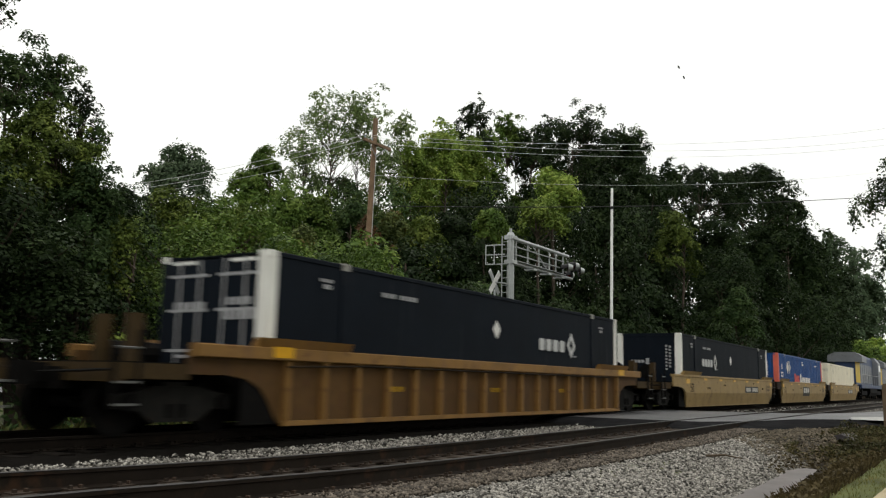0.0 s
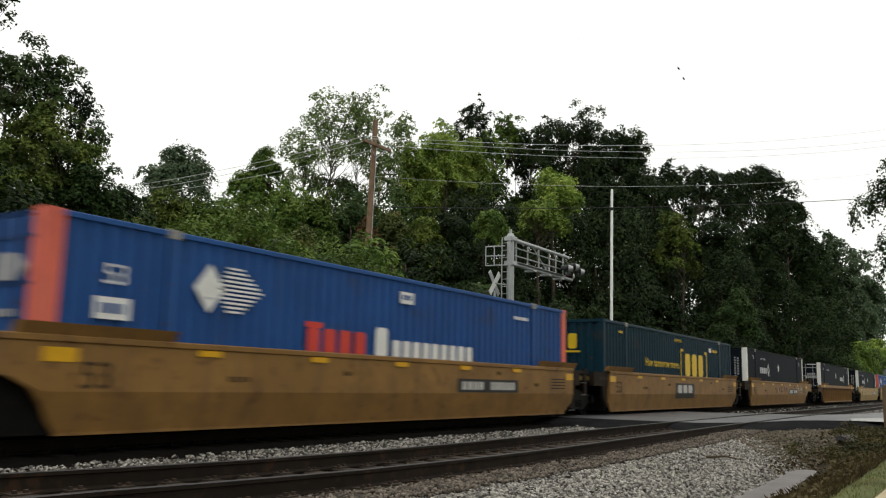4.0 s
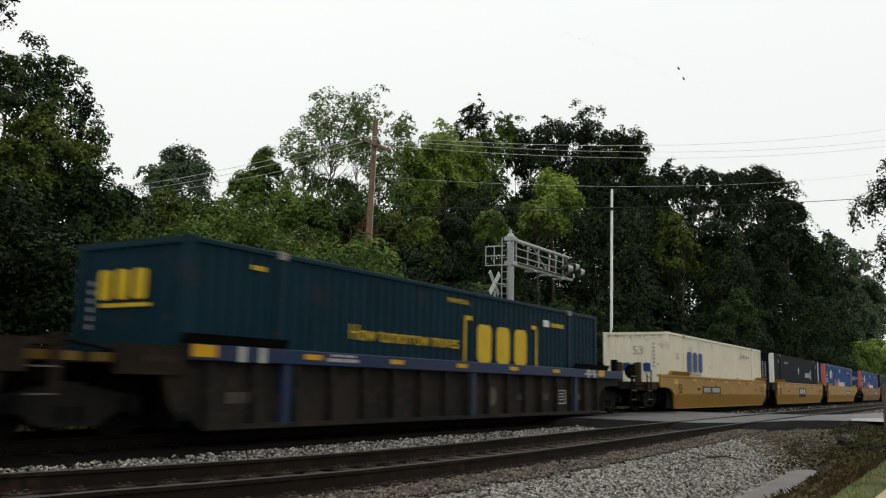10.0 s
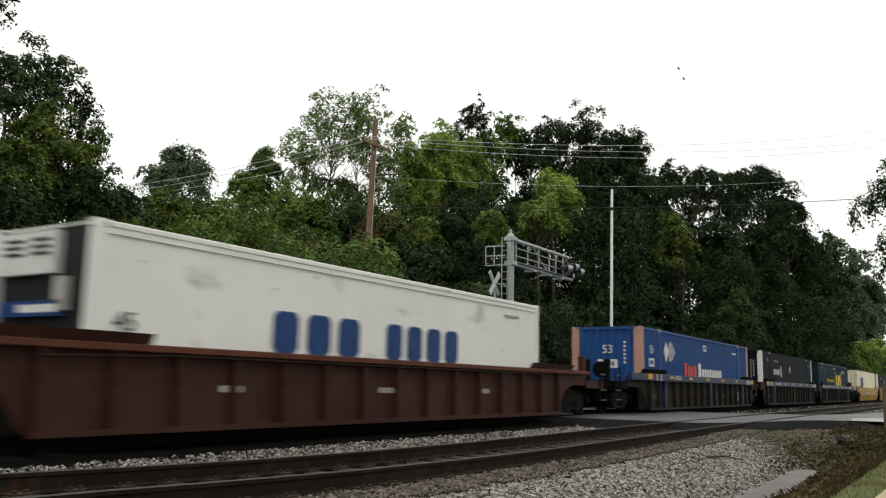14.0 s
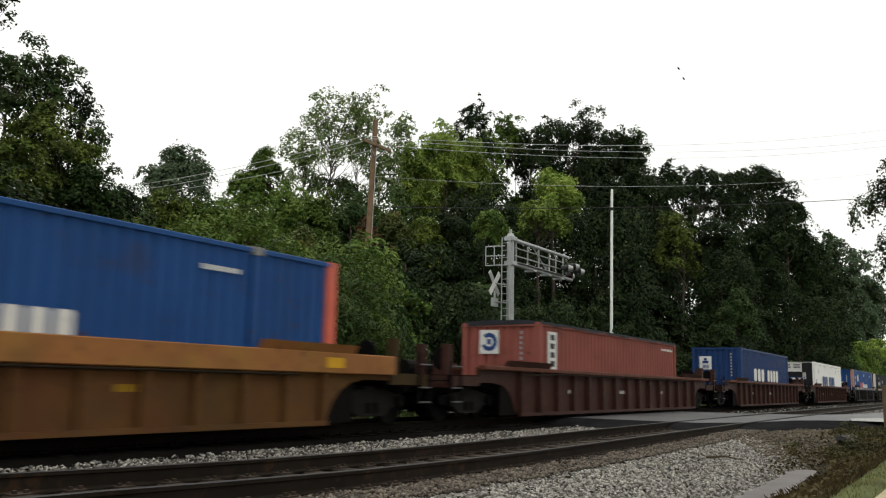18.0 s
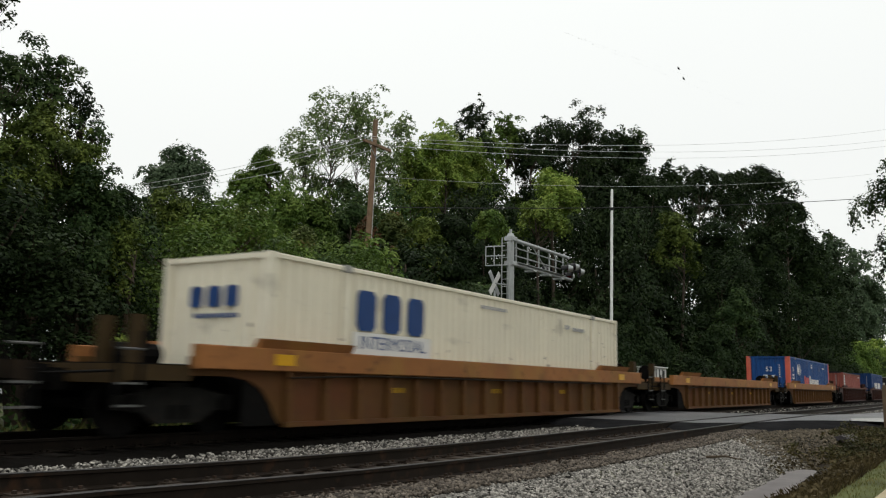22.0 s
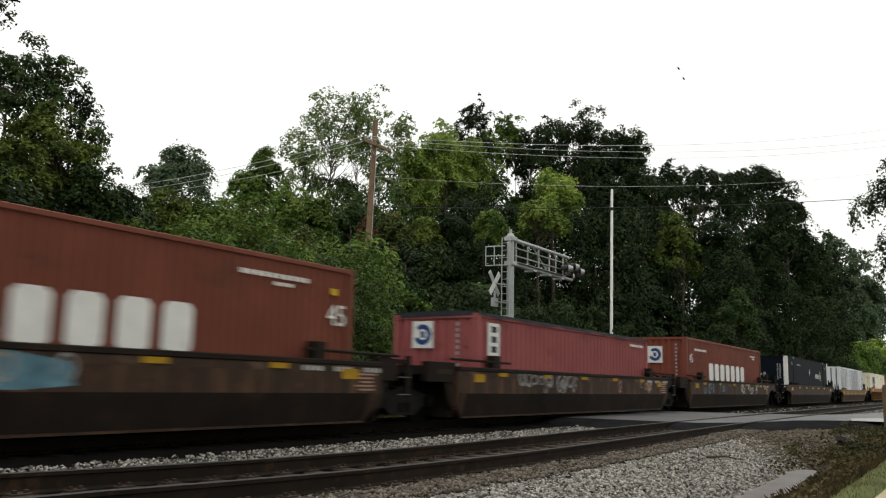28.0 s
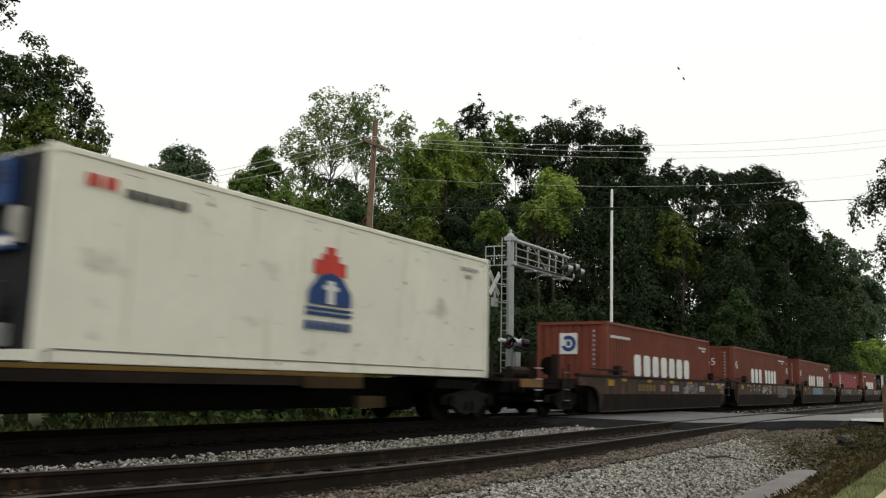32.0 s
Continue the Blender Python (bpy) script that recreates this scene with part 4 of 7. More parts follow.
def well_car(c, st, front, rear, hs=8.1, half_f=11.6, half_r=11.6, plate="number", label="", group="well cars of the train"):
    """A well unit. front, rear: 'joint' or 'coupler'. st: kind, upper, chord, rib, end and guide materials."""
    t = thing("well_car", c, D, 0, label, "railway car", group)
    MOVERS.append(t)
    kind, upper, chord, ribm, dark, guide = st
    smooth = kind == "smooth"
    top = {"olive_yellow": 1.05, "umber_car": 1.2}.get(upper, 1.26 if kind == "low" else 1.32)
    af, ar = front == "joint", rear == "joint"
    ef, er = hs + (0 if af else 1.6), hs + (0 if ar else 1.6)
    ch = {"smooth": 0.09, "ribbed": 0.36 if upper == "rib_brown" else 0.2, "blue": 0.24, "low": 0.10}[kind]
    for sg in (-1, 1):
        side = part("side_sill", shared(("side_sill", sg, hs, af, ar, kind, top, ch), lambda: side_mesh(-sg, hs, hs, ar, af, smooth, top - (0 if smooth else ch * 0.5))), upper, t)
        y0 = sg * 1.5
        part("top_chord", shared(("top_chord", sg, hs, af, ar, kind, top, ch), lambda: Mesh().box(-er, ef, min(y0 - sg * 0.13, y0 + sg * 0.025), max(y0 - sg * 0.13, y0 + sg * 0.025), top - ch, top + 0.004, 0.015)), chord, t)
        if not smooth:
            part("bottom_chord", shared(("bottom_chord", sg, hs, kind), lambda: Mesh().box(-hs + 0.36, hs - 0.36, min(y0 - sg * 0.1, y0 + sg * 0.0), max(y0 - sg * 0.1, y0), 0.06, 0.14)), ribm, t)
            n = 17 if kind != "low" else 15
            for i in range(n):
                x = -hs + 0.45 + i * (2 * hs - 0.9) / (n - 1)
                part("rib", shared(("rib", sg, kind, ch), lambda: Mesh().along([(-0.055, sg * 1.36), (0.055, sg * 1.36), (0.04, sg * 1.495), (-0.04, sg * 1.495)], 0.13, top - ch + 0.005, "z")), ribm, side, at=(x, 0, 0))
        else:
            part("bottom_flange", shared(("bottom_flange", sg, hs), lambda: Mesh().box(-hs + 0.36, hs - 0.36, min(sg * 1.30, sg * 1.385), max(sg * 1.30, sg * 1.385), 0.07, 0.105)), upper, t)
        for s, e, art in ((1, ef, af), (-1, er, ar)):
            a, b = sorted((s * (hs - 2.05), s * (hs + (0.15 if art else 0.35))))
            if dark != "umber_low":
                part("container_guide", Mesh().along([(sg * 1.50, top + 0.006), (sg * 1.36, top + 0.006), (sg * 1.46, top + 0.15), (sg * 1.575, top + 0.15)], a, b), guide, t)
            elif sg < 0:
                part("guide_rail", Mesh().tube((a - 0.1, -1.45, top + 0.16), (b + 0.5, -1.45, top + 0.14), 0.03, None, 6).box(min(s * (hs - 1.95), s * (hs - 1.65)), max(s * (hs - 1.95), s * (hs - 1.65)), -1.5, -1.3, top + 0.005, top + 0.3), dark, t)
    for i in range(7):
        x = -hs + 0.6 + i * (2 * hs - 1.2) / 6
        part("floor_beam", shared("floor_beam", lambda: Mesh().box(-0.14, 0.14, -1.32, 1.32, 0.10, 0.19)), dark, t, at=(x, 0, 0))
    for s, kindend, e, half in ((1, front, ef, half_f), (-1, rear, er, half_r)):
        if kindend == "coupler":
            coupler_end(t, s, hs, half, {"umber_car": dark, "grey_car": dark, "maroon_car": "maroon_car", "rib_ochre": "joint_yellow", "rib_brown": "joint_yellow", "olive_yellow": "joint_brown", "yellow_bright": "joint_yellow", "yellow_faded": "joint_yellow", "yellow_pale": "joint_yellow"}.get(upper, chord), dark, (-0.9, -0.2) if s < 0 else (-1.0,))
        else:
            joint_end(t, s, hs, half, dark, s < 0)
    if upper == "umber_car":
        part("upper_plate", Mesh().box(-er + 0.05, ef - 0.05, NEAR - 0.002, NEAR + 0.03, 0.98, top - 0.1), "weathered_brown", t, "patchy weathered upper side plate")
    # the sloped lower plate is darker than the side above it
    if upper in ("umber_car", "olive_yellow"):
        part("lower_plate", Mesh().along([(NEAR - 0.003, 0.615), (NEAR + 0.01, 0.615), (NEAR + 0.138, 0.11), (NEAR + 0.125, 0.11)], -hs + 0.37, hs - 0.37), "umber_low" if upper == "umber_car" else "olive_low", t, "darker lower side plate")
    # reflective panels
    yn = NEAR - (0.03 if not smooth else 0.004)
    zr = top - (0.30 if smooth else ch * 0.65)
    big = shared("reflector", lambda: Mesh().box(-0.24, 0.24, -0.005, 0, -0.09, 0.09))
    small = shared("reflector_small", lambda: Mesh().box(-0.22, 0.22, -0.005, 0, -0.045, 0.045))
    shine = "reflector_dull" if dark == "umber_low" else "reflector"
    inset = 0.95 if dark == "umber_low" else 0.25
    for x in () if kind == "low" else (-hs + inset, hs - inset):
        part("reflector", big, shine, t, at=(x, yn, zr + 0.06))
    if kind in ("smooth", "blue"):
        for x in (-5.4, -2.9, -0.4, 2.1, 4.6):
            part("reflector", small, shine, t, at=(x, yn - (0.022 if smooth else 0), (0.74 if upper == "olive_yellow" else top - (0.14 if smooth else 0.1))))
    # boards and stencilled data
    if plate == "logo":
        part("logo_board", Mesh().box(-1.3, 1.15, NEAR - 0.008, NEAR, 0.64, 1.03), "plate_black", t)
        part("logo_board", Mesh().along([(NEAR - 0.008, 0.64), (NEAR, 0.64), (NEAR + 0.04, 0.46), (NEAR + 0.03, 0.46)], -1.3, 1.15), "plate_black", t)
        blocks(t, "bar_white", -1.05, 1.0, 0.66, 0.96, 3, NEAR - 0.008)
    elif plate in ("number", "number_rear"):
        a = 1.8 if plate == "number" else -4.2
        part("number_board", Mesh().box(a, a + 2.9, NEAR - 0.008, NEAR, 0.64, 0.94), "plate_black", t)
        bars(t, "bar_white", a + 0.2, a + 1.2, 0.70, 0.88, 4, NEAR - 0.008)
        bars(t, "bar_white", a + 1.5, a + 2.75, 0.70, 0.88, 6, NEAR - 0.008)
    if smooth and plate:
        letters("53", 0.5, t, "bar_dark", -hs + 0.8, NEAR - 0.003, 0.66)
        for i in range(4):
            part("data_stencil", shared("data_stencil", lambda: Mesh().box(-0.45, 0.45, -0.003, 0, -0.016, 0.016)), "bar_dark", t, at=(hs - 1.0, NEAR, 1.0 - i * 0.08))
        for x, w, z in ((-2.2, 0.25, 0.92), (3.6, 0.2, 1.05), (-5.0, 0.5, 0.78), (5.6, 0.3, 0.8)):
            bars(t, "faint_text", x, x + w, z, z + 0.08, 4, NEAR, "stencil")
    elif kind in ("ribbed", "low"):
        for x in (-4.6, -0.5, 3.4):
            bars(t, "bar_white" if kind == "low" else "reflector_dull", x, x + 0.5, 0.62, 0.72, 3, NEAR + 0.128, "stencil")
        part("brake_pipe", Mesh().tube((-hs + 2.6, NEAR - 0.005, top - ch - 0.035), (hs - 1.2, NEAR - 0.005, top - ch - 0.035), 0.018, None, 6).tube((-hs + 0.4, NEAR - 0.005, top - ch - 0.1), (-hs + 2.6, NEAR - 0.005, top - ch - 0.035), 0.018, None, 6), "joint_brown", t)
    elif kind == "blue":
        for x, n, mt in ((-7.2, 3, "grime_text"), (-3.9, 4, "bar_dark"), (-1.9, 4, "bar_dark"), (2.6, 4, "grime_text"), (3.9, 3, "grime_text"), (6.4, 2, "grime_text")):
            bars(t, mt, x, x + 0.55, 0.45, 0.62, n, NEAR + 0.128, "stencil")
        part("emblem", Mesh().tube((1.2, NEAR + 0.128, 0.55), (1.2, NEAR + 0.082, 0.55), 0.22, 0.22, 16), "grime_text", t)
        for x in (-6.0, 0.2, 6.0):
            part("side_post", Mesh().along([(x - 0.09, NEAR - 0.004), (x + 0.09, NEAR - 0.004), (x + 0.09, NEAR + 0.13), (x - 0.09, NEAR + 0.13)], 0.13, top - ch + 0.004, "z"), "blue_car", t)
        em = Mesh()
        for a, b, c, d in ((5.05, 5.55, 0.34, 0.37), (5.05, 5.55, 0.69, 0.72), (5.05, 5.09, 0.37, 0.69), (5.51, 5.55, 0.37, 0.69), (5.15, 5.45, 0.44, 0.47), (5.15, 5.45, 0.52, 0.55), (5.15, 5.45, 0.6, 0.63)):
            em.box(a, b, NEAR + 0.12, NEAR + 0.127, c, d)
        part("emblem", em, "bar_white", t)
        for x in (-5.0, 6.6):
            bars(t, "bar_white", x, x + 0.9, top - 0.16, top - 0.10, 5, NEAR - 0.026, "stencil")
            bars(t, "bar_white", x + 0.1, x + 0.8, top - 0.07, top - 0.03, 7, NEAR - 0.026, "stencil")
        for x in (-hs + 0.95, -hs + 1.4, hs - 1.3, hs - 0.85):
            part("chord_patch", Mesh().box(x, x + 0.14, NEAR - 0.03, NEAR - 0.026, top - 0.24, top), "bar_white", t)
    return t


def corrugated(p0, p1, depth, pitch, flat=0.5):
    """Stations of a trapezoid wall between p0 and p1: (position, inward offset)."""
    n = max(1, round((p1 - p0) / pitch))
    w = (p1 - p0) / n
    out = []
    for i in range(n):
        a = p0 + i * w
        out += [(a, 0.0), (a + w * flat * 0.7, 0.0), (a + w * flat, depth), (a + w * (0.5 + flat * 0.7), depth)]
    return out + [(p1, 0.0)]


def container(c, L, W, zb, zt, wall, post, label, skin="corrugated", lifts=True, rear_door=False, rail=None, roof="roof_grey", post_w=0.16, group="containers on the train"):
    """A box with corner posts, rails, skins, roof, and lift posts at 40 feet on the long ones."""
    t = thing("container", c, D, 0, label, "container", group)
    MOVERS.append(t)
    h, w = L / 2, W / 2
    rail = rail or wall
    key = (round(L, 2), round(W, 2), zb, zt, skin)
    dep, pit = {"corrugated": (0.055, 0.28), "fine": (0.045, 0.19), "flat": (0.004, 1.22), "panel": (0.02, 0.55)}[skin]
    for sg in (-1, 1):
        def side():
            st = corrugated(-h + 0.14, h - 0.14, dep, pit, 0.5 if skin in ("corrugated", "fine") else 0.93)
            return Mesh().sheet([(x, sg * (w - 0.02 - d)) for x, d in st], zb + 0.15, zt - 0.09)
        part("side_panel", shared(("side_panel", sg, key), side), wall, t)
        part("top_rail", shared(("top_rail", sg, key), lambda: Mesh().box(-h + 0.1, h - 0.1, min(sg * w, sg * (w - 0.09)), max(sg * w, sg * (w - 0.09)), zt - 0.10, zt - 0.012, 0.012)), rail, t)
        part("bottom_rail", shared(("bottom_rail", sg, key), lambda: Mesh().box(-h + 0.1, h - 0.1, min(sg * w, sg * (w - 0.09)), max(sg * w, sg * (w - 0.09)), zb, zb + 0.16, 0.012)), rail, t)
        for sx in (-1, 1):
            a, b = sorted((sx * h, sx * (h - post_w)))
            y0, y1 = sorted((sg * w, sg * (w - post_w)))
            pm = wall if rear_door and sx < 0 < sg else post
            part("corner_post", shared(("corner_post", sg, sx, key, post_w), lambda: Mesh().along([(a, y0), (b, y0), (b, y1), (a, y1)], zb, zt - 0.005, "z")), pm, t)
            q0, q1 = sorted((sx * (h + 0.006), sx * (h - 0.17)))
            part("corner_casting", shared(("corner_casting", sg, sx, key), lambda: Mesh().box(q0, q1, min(sg * (w + 0.006), sg * (w - 0.16)), max(sg * (w + 0.006), sg * (w - 0.16)), zt - 0.12, zt)), post if post != wall else rail, t)
            if lifts:
                lx = sx * 6.02
                part("lift_post", shared(("lift_post", sg, key), lambda: Mesh().box(-0.09, 0.09, min(sg * (w + 0.004), sg * (w - 0.06)), max(sg * (w + 0.004), sg * (w - 0.06)), zb + 0.16, zt - 0.1)), wall, t, at=(lx, 0, 0))
                part("lift_casting", shared(("lift_casting", sg, key), lambda: Mesh().box(-0.11, 0.11, min(sg * (w + 0.012), sg * (w - 0.14)), max(sg * (w + 0.012), sg * (w - 0.14)), zt - 0.13, zt + 0.008)), "casting", t, at=(lx, 0, 0))
    part("roof", shared(("roof", key), lambda: Mesh().box(-h + 0.05, h - 0.05, -w + 0.09, w - 0.09, zt - 0.05, zt - 0.025)), roof, t)
    part("floor", shared(("floor", key), lambda: Mesh().box(-h + 0.05, h - 0.05, -w + 0.09, w - 0.09, zb + 0.02, zb + 0.12)), "truck_iron", t)
    for sx in (-1, 1):
        if sx < 0 and rear_door:
            continue
        def endwall():
            st = corrugated(-w + 0.14, w - 0.14, dep if skin != "flat" else 0.01, pit if skin not in ("flat", "panel") else 0.5, 0.5 if skin in ("corrugated", "fine") else 0.9)
            return Mesh().sheet([(sx * (h - 0.03 - d), y) for y, d in st], zb + 0.15, zt - 0.09)
        part("end_panel", shared(("end_panel", sx, key), endwall), wall, t)
        for z in (zb, zt - 0.11):
            a, b = sorted((sx * h, sx * (h - 0.08)))
            part("end_rail", shared(("end_rail", sx, z, key), lambda: Mesh().box(a, b, -w + 0.15, w - 0.15, z + 0.005, z + 0.10)), rail, t)
    t["half"] = h
    return t


def doors(t, h, w, zb, zt, wall, bar):
    for sg in (-1, 1):
        y0, y1 = sorted((sg * 0.01, sg * (w - 0.15)))
        d = part("door", Mesh().box(-h + 0.01, -h + 0.06, y0, y1, zb + 0.1, zt - 0.1), wall, t)
        for yy in (0.3, 0.8):
            part("lock_rod", Mesh().tube((-h - 0.02, sg * yy, zb + 0.1), (-h - 0.02, sg * yy, zt - 0.1), 0.02, None, 6), bar, d)
        for zz in (zb + 0.45, zb + 1.05, zb + 1.75, zt - 0.4):
            part("hinge_bar", Mesh().box(-h - 0.005, -h + 0.01, min(sg * 0.12, sg * (w - 0.2)), max(sg * 0.12, sg * (w - 0.2)), zz, zz + 0.05), bar, d)
        part("door_handle", Mesh().box(-h - 0.05, -h - 0.03, min(sg * 0.3, sg * 0.75), max(sg * 0.3, sg * 0.75), zb + 0.95, zb + 1.0), bar, d)


def diamond(t, mat, x, z, s, y, ring=0.0, name="logo_shape", facing="side"):
    m = Mesh()
    pts = [(0, -s), (s * 0.8, 0), (0, s), (-s * 0.8, 0)]
    if ring:
        for i in range(4):
            a, b = pts[i], pts[(i + 1) % 4]
            m.along([(x + a[0], z + a[1]), (x + b[0], z + b[1]), (x + b[0] * ring, z + b[1] * ring), (x + a[0] * ring, z + a[1] * ring)], y - 0.006, y, "y")
    else:
        m.along([(x + a, z + b) for a, b in pts], y - 0.006, y, "y")
    return part(name, m, mat, t)


def navy_box(c, layout, zt=2.96, rear_door=False):
    t = container(c, 16.15, 2.59, 0.2, zt, "navy", "post_white", "navy smooth-sided container with white corner posts, in a well car", "flat", rear_door=rear_door, post_w=0.23, roof="navy")
    y = -1.30
    lx = -5.0 if layout == "A" else 2.3
    blocks(t, "paint_pale", lx, lx + 1.75, 1.73, 2.05, 4, y)
    diamond(t, "paint_pale", lx + 2.1, 1.94, 0.36, y, 0.5)
    part("logo_shape", Mesh().box(lx + 2.25, lx + 2.45, y - 0.006, y, 1.62, 1.66), "paint_grey", t)
    diamond(t, "paint_white", -0.1, 2.12, 0.23, y)
    for sx in (-6.55, 6.7):
        bars(t, "paint_grey", sx - 0.18, sx + 0.18, 2.56, 2.62, 2, y, "data_stencil")
        part("data_stencil", Mesh().box(sx - 0.1, sx + 0.1, y - 0.006, y, 2.44, 2.52), "paint_grey", t)
    bars(t, "paint_grey", -4.85, -4.35, 2.46, 2.55, 3, y)
    bars(t, "paint_grey", -4.25, -3.6, 2.46, 2.55, 5, y)
    xe = -8.075
    if rear_door:
        doors(t, 8.075, 1.295, 0.2, zt, "navy", "paint_grey")
        bars(t, "paint_grey", 0.15, 0.95, 1.98, 2.12, 5, xe - 0.01, facing="end")
        bars(t, "paint_grey", -1.05, -0.25, 1.80, 1.95, 6, xe - 0.01, facing="end")
        bars(t, "paint_grey", -0.95, -0.35, 2.05, 2.18, 4, xe - 0.01, facing="end")
        for yy in (-0.72, 0.72):
            part("vent_strip", Mesh().box(xe - 0.012, xe, yy - 0.3, yy + 0.3, zt - 0.17, zt - 0.11), "paint_white", t)
    else:
        blocks(t, "paint_grey", 0.15, 0.75, 1.78, 1.90, 4, xe + 0.02, facing="end")
        part("logo_shape", Mesh().box(xe + 0.01, xe + 0.016, -0.02, 0.12, 1.72, 1.96), "paint_grey", t)
        for i in range(8):
            part("data_stencil", shared("end_digit", lambda: Mesh().box(-0.006, 0, -0.055, 0.055, -0.045, 0.045)), "paint_grey", t, at=(xe + 0.02, -0.72, 2.45 - i * 0.13))
            if i < 7:
                part("data_stencil", shared("end_digit2", lambda: Mesh().box(-0.006, 0, -0.04, 0.04, -0.04, 0.04)), "paint_grey", t, at=(xe + 0.02, -0.86, 2.42 - i * 0.13))
    return t


def teal_box(c):
    t = container(c, 16.15, 2.59, 0.2, 2.96, "teal", "teal", "dark teal corrugated container with yellow lettering, in a well car", roof="teal")
    y = -1.30
    blocks(t, "paint_yellow", 0.66, 3.5, 1.32, 2.22, 3, y)
    for x, s in ((0.05, 1), (3.86, -1)):
        a, b = sorted((x, x + s * 0.08))
        c0, c1 = sorted((x, x + s * 0.34))
        part("bracket", Mesh().box(a, b, y - 0.006, y, 1.22, 2.38).box(c0, c1, y - 0.006, y, 2.28, 2.38).box(c0, c1, y - 0.006, y, 1.22, 1.32), "paint_yellow", t)
    letters("How tomorrow moves", 0.42, t, "paint_yellow", -2.17, y, 1.60)
    letters("INTERMODAL", 0.15, t, "paint_yellow", -0.2, y, 2.62)
    bars(t, "paint_yellow", -6.75, -6.4, 2.58, 2.66, 3, y)
    part("placard", Mesh().box(4.25, 4.6, y - 0.006, y, 2.40, 2.58), "paint_white", t)
    bars(t, "paint_yellow", 4.75, 5.6, 2.42, 2.53, 5, y)
    blocks(t, "paint_yellow", -0.5, 0.75, 2.02, 2.5, 3, -8.06, facing="end")
    part("underline", Mesh().box(-8.07, -8.06, -0.5, 0.7, 1.9, 1.96), "paint_yellow", t)
    for i in range(6):
        part("data_stencil", SHARED["end_digit"], "paint_grey", t, at=(-8.05, 0.95, 2.3 - i * 0.14))
    return t


def pacer_box(c, rear="end", post="post_orange"):
    t = container(c, 16.15, 2.59, 0.2, 2.96, "pacer_blue", post, "blue corrugated container with %s corner posts, in a well car" % ("orange" if post == "post_orange" else "faded salmon"), rear_door=rear == "door", roof="pacer_blue", post_w=0.27)
    y = -1.30
    blocks(t, "paint_red", -3.0, -1.2, 1.22, 1.75, 4, y)
    part("logo_shape", Mesh().box(-3.05, -2.6, y - 0.006, y, 1.75, 1.85), "paint_red", t)
    blocks(t, "paint_white", -1.0, -0.45, 1.22, 1.88, 1, y)
    blocks(t, "paint_white", -0.42, 2.85, 1.24, 1.66, 9, y)
    # striped emblem
    diamond(t, "paint_white", -5.3, 2.18, 0.38, y, 0.5)
    part("logo_shape", Mesh().tube((-5.3, y - 0.004, 2.2), (-5.3, y, 2.2), 0.16, 0.16, 10), "paint_white", t)
    m = Mesh()
    for i in range(11):
        z = 1.84 + i * 0.068
        e = 1.15 - abs(i - 5) * 0.09
        m.box(-5.12 + abs(i - 5) * 0.035, -5.3 + e, y - 0.006, y, z, z + 0.034)
    part("logo_stripes", m, "paint_white", t)
    letters("53", 0.40, t, "paint_white", -6.98, y, 2.06)
    part("placard", Mesh().box(-7.28, -6.72, y - 0.006, y, 1.58, 1.88), "paint_white", t)
    bars(t, "pacer_blue", -7.2, -6.8, 1.66, 1.8, 4, y - 0.006)
    part("placard", Mesh().box(-0.2, 0.28, y - 0.006, y, 2.42, 2.66), "paint_white", t)
    bars(t, "pacer_blue", -0.12, 0.2, 2.5, 2.6, 3, y - 0.006)
    bars(t, "paint_white", 4.85, 5.65, 2.47, 2.55, 8, y)
    if rear == "door":
        doors(t, 8.075, 1.295, 0.2, 2.96, "pacer_blue", "star_blue")
        for yy in (-0.6, 0.6):
            m = Mesh()
            m.along([(yy - 0.42, 2.2), (yy - 0.2, 2.02), (yy + 0.25, 2.02), (yy + 0.4, 2.2), (yy + 0.25, 2.38), (yy - 0.2, 2.38)], -8.10, -8.09)
            part("logo_shape", m, "paint_grey", t)
            bars(t, "paint_grey", yy - 0.25, yy + 0.25, 1.55, 1.65, 5, -8.09, facing="end")
    else:
        letters("53", 0.42, t, "paint_white", -8.06, -0.05, 2.02, "end")
        part("placard", Mesh().box(-8.066, -8.06, -0.42, 0.32, 1.5, 1.8), "paint_white", t)
        bars(t, "pacer_blue", -0.3, 0.2, 1.58, 1.72, 4, -8.066, facing="end")
        for i in range(6):
            part("data_stencil", SHARED["end_digit"], "paint_white", t, at=(-8.05, -0.68, 2.4 - i * 0.14))
    return t


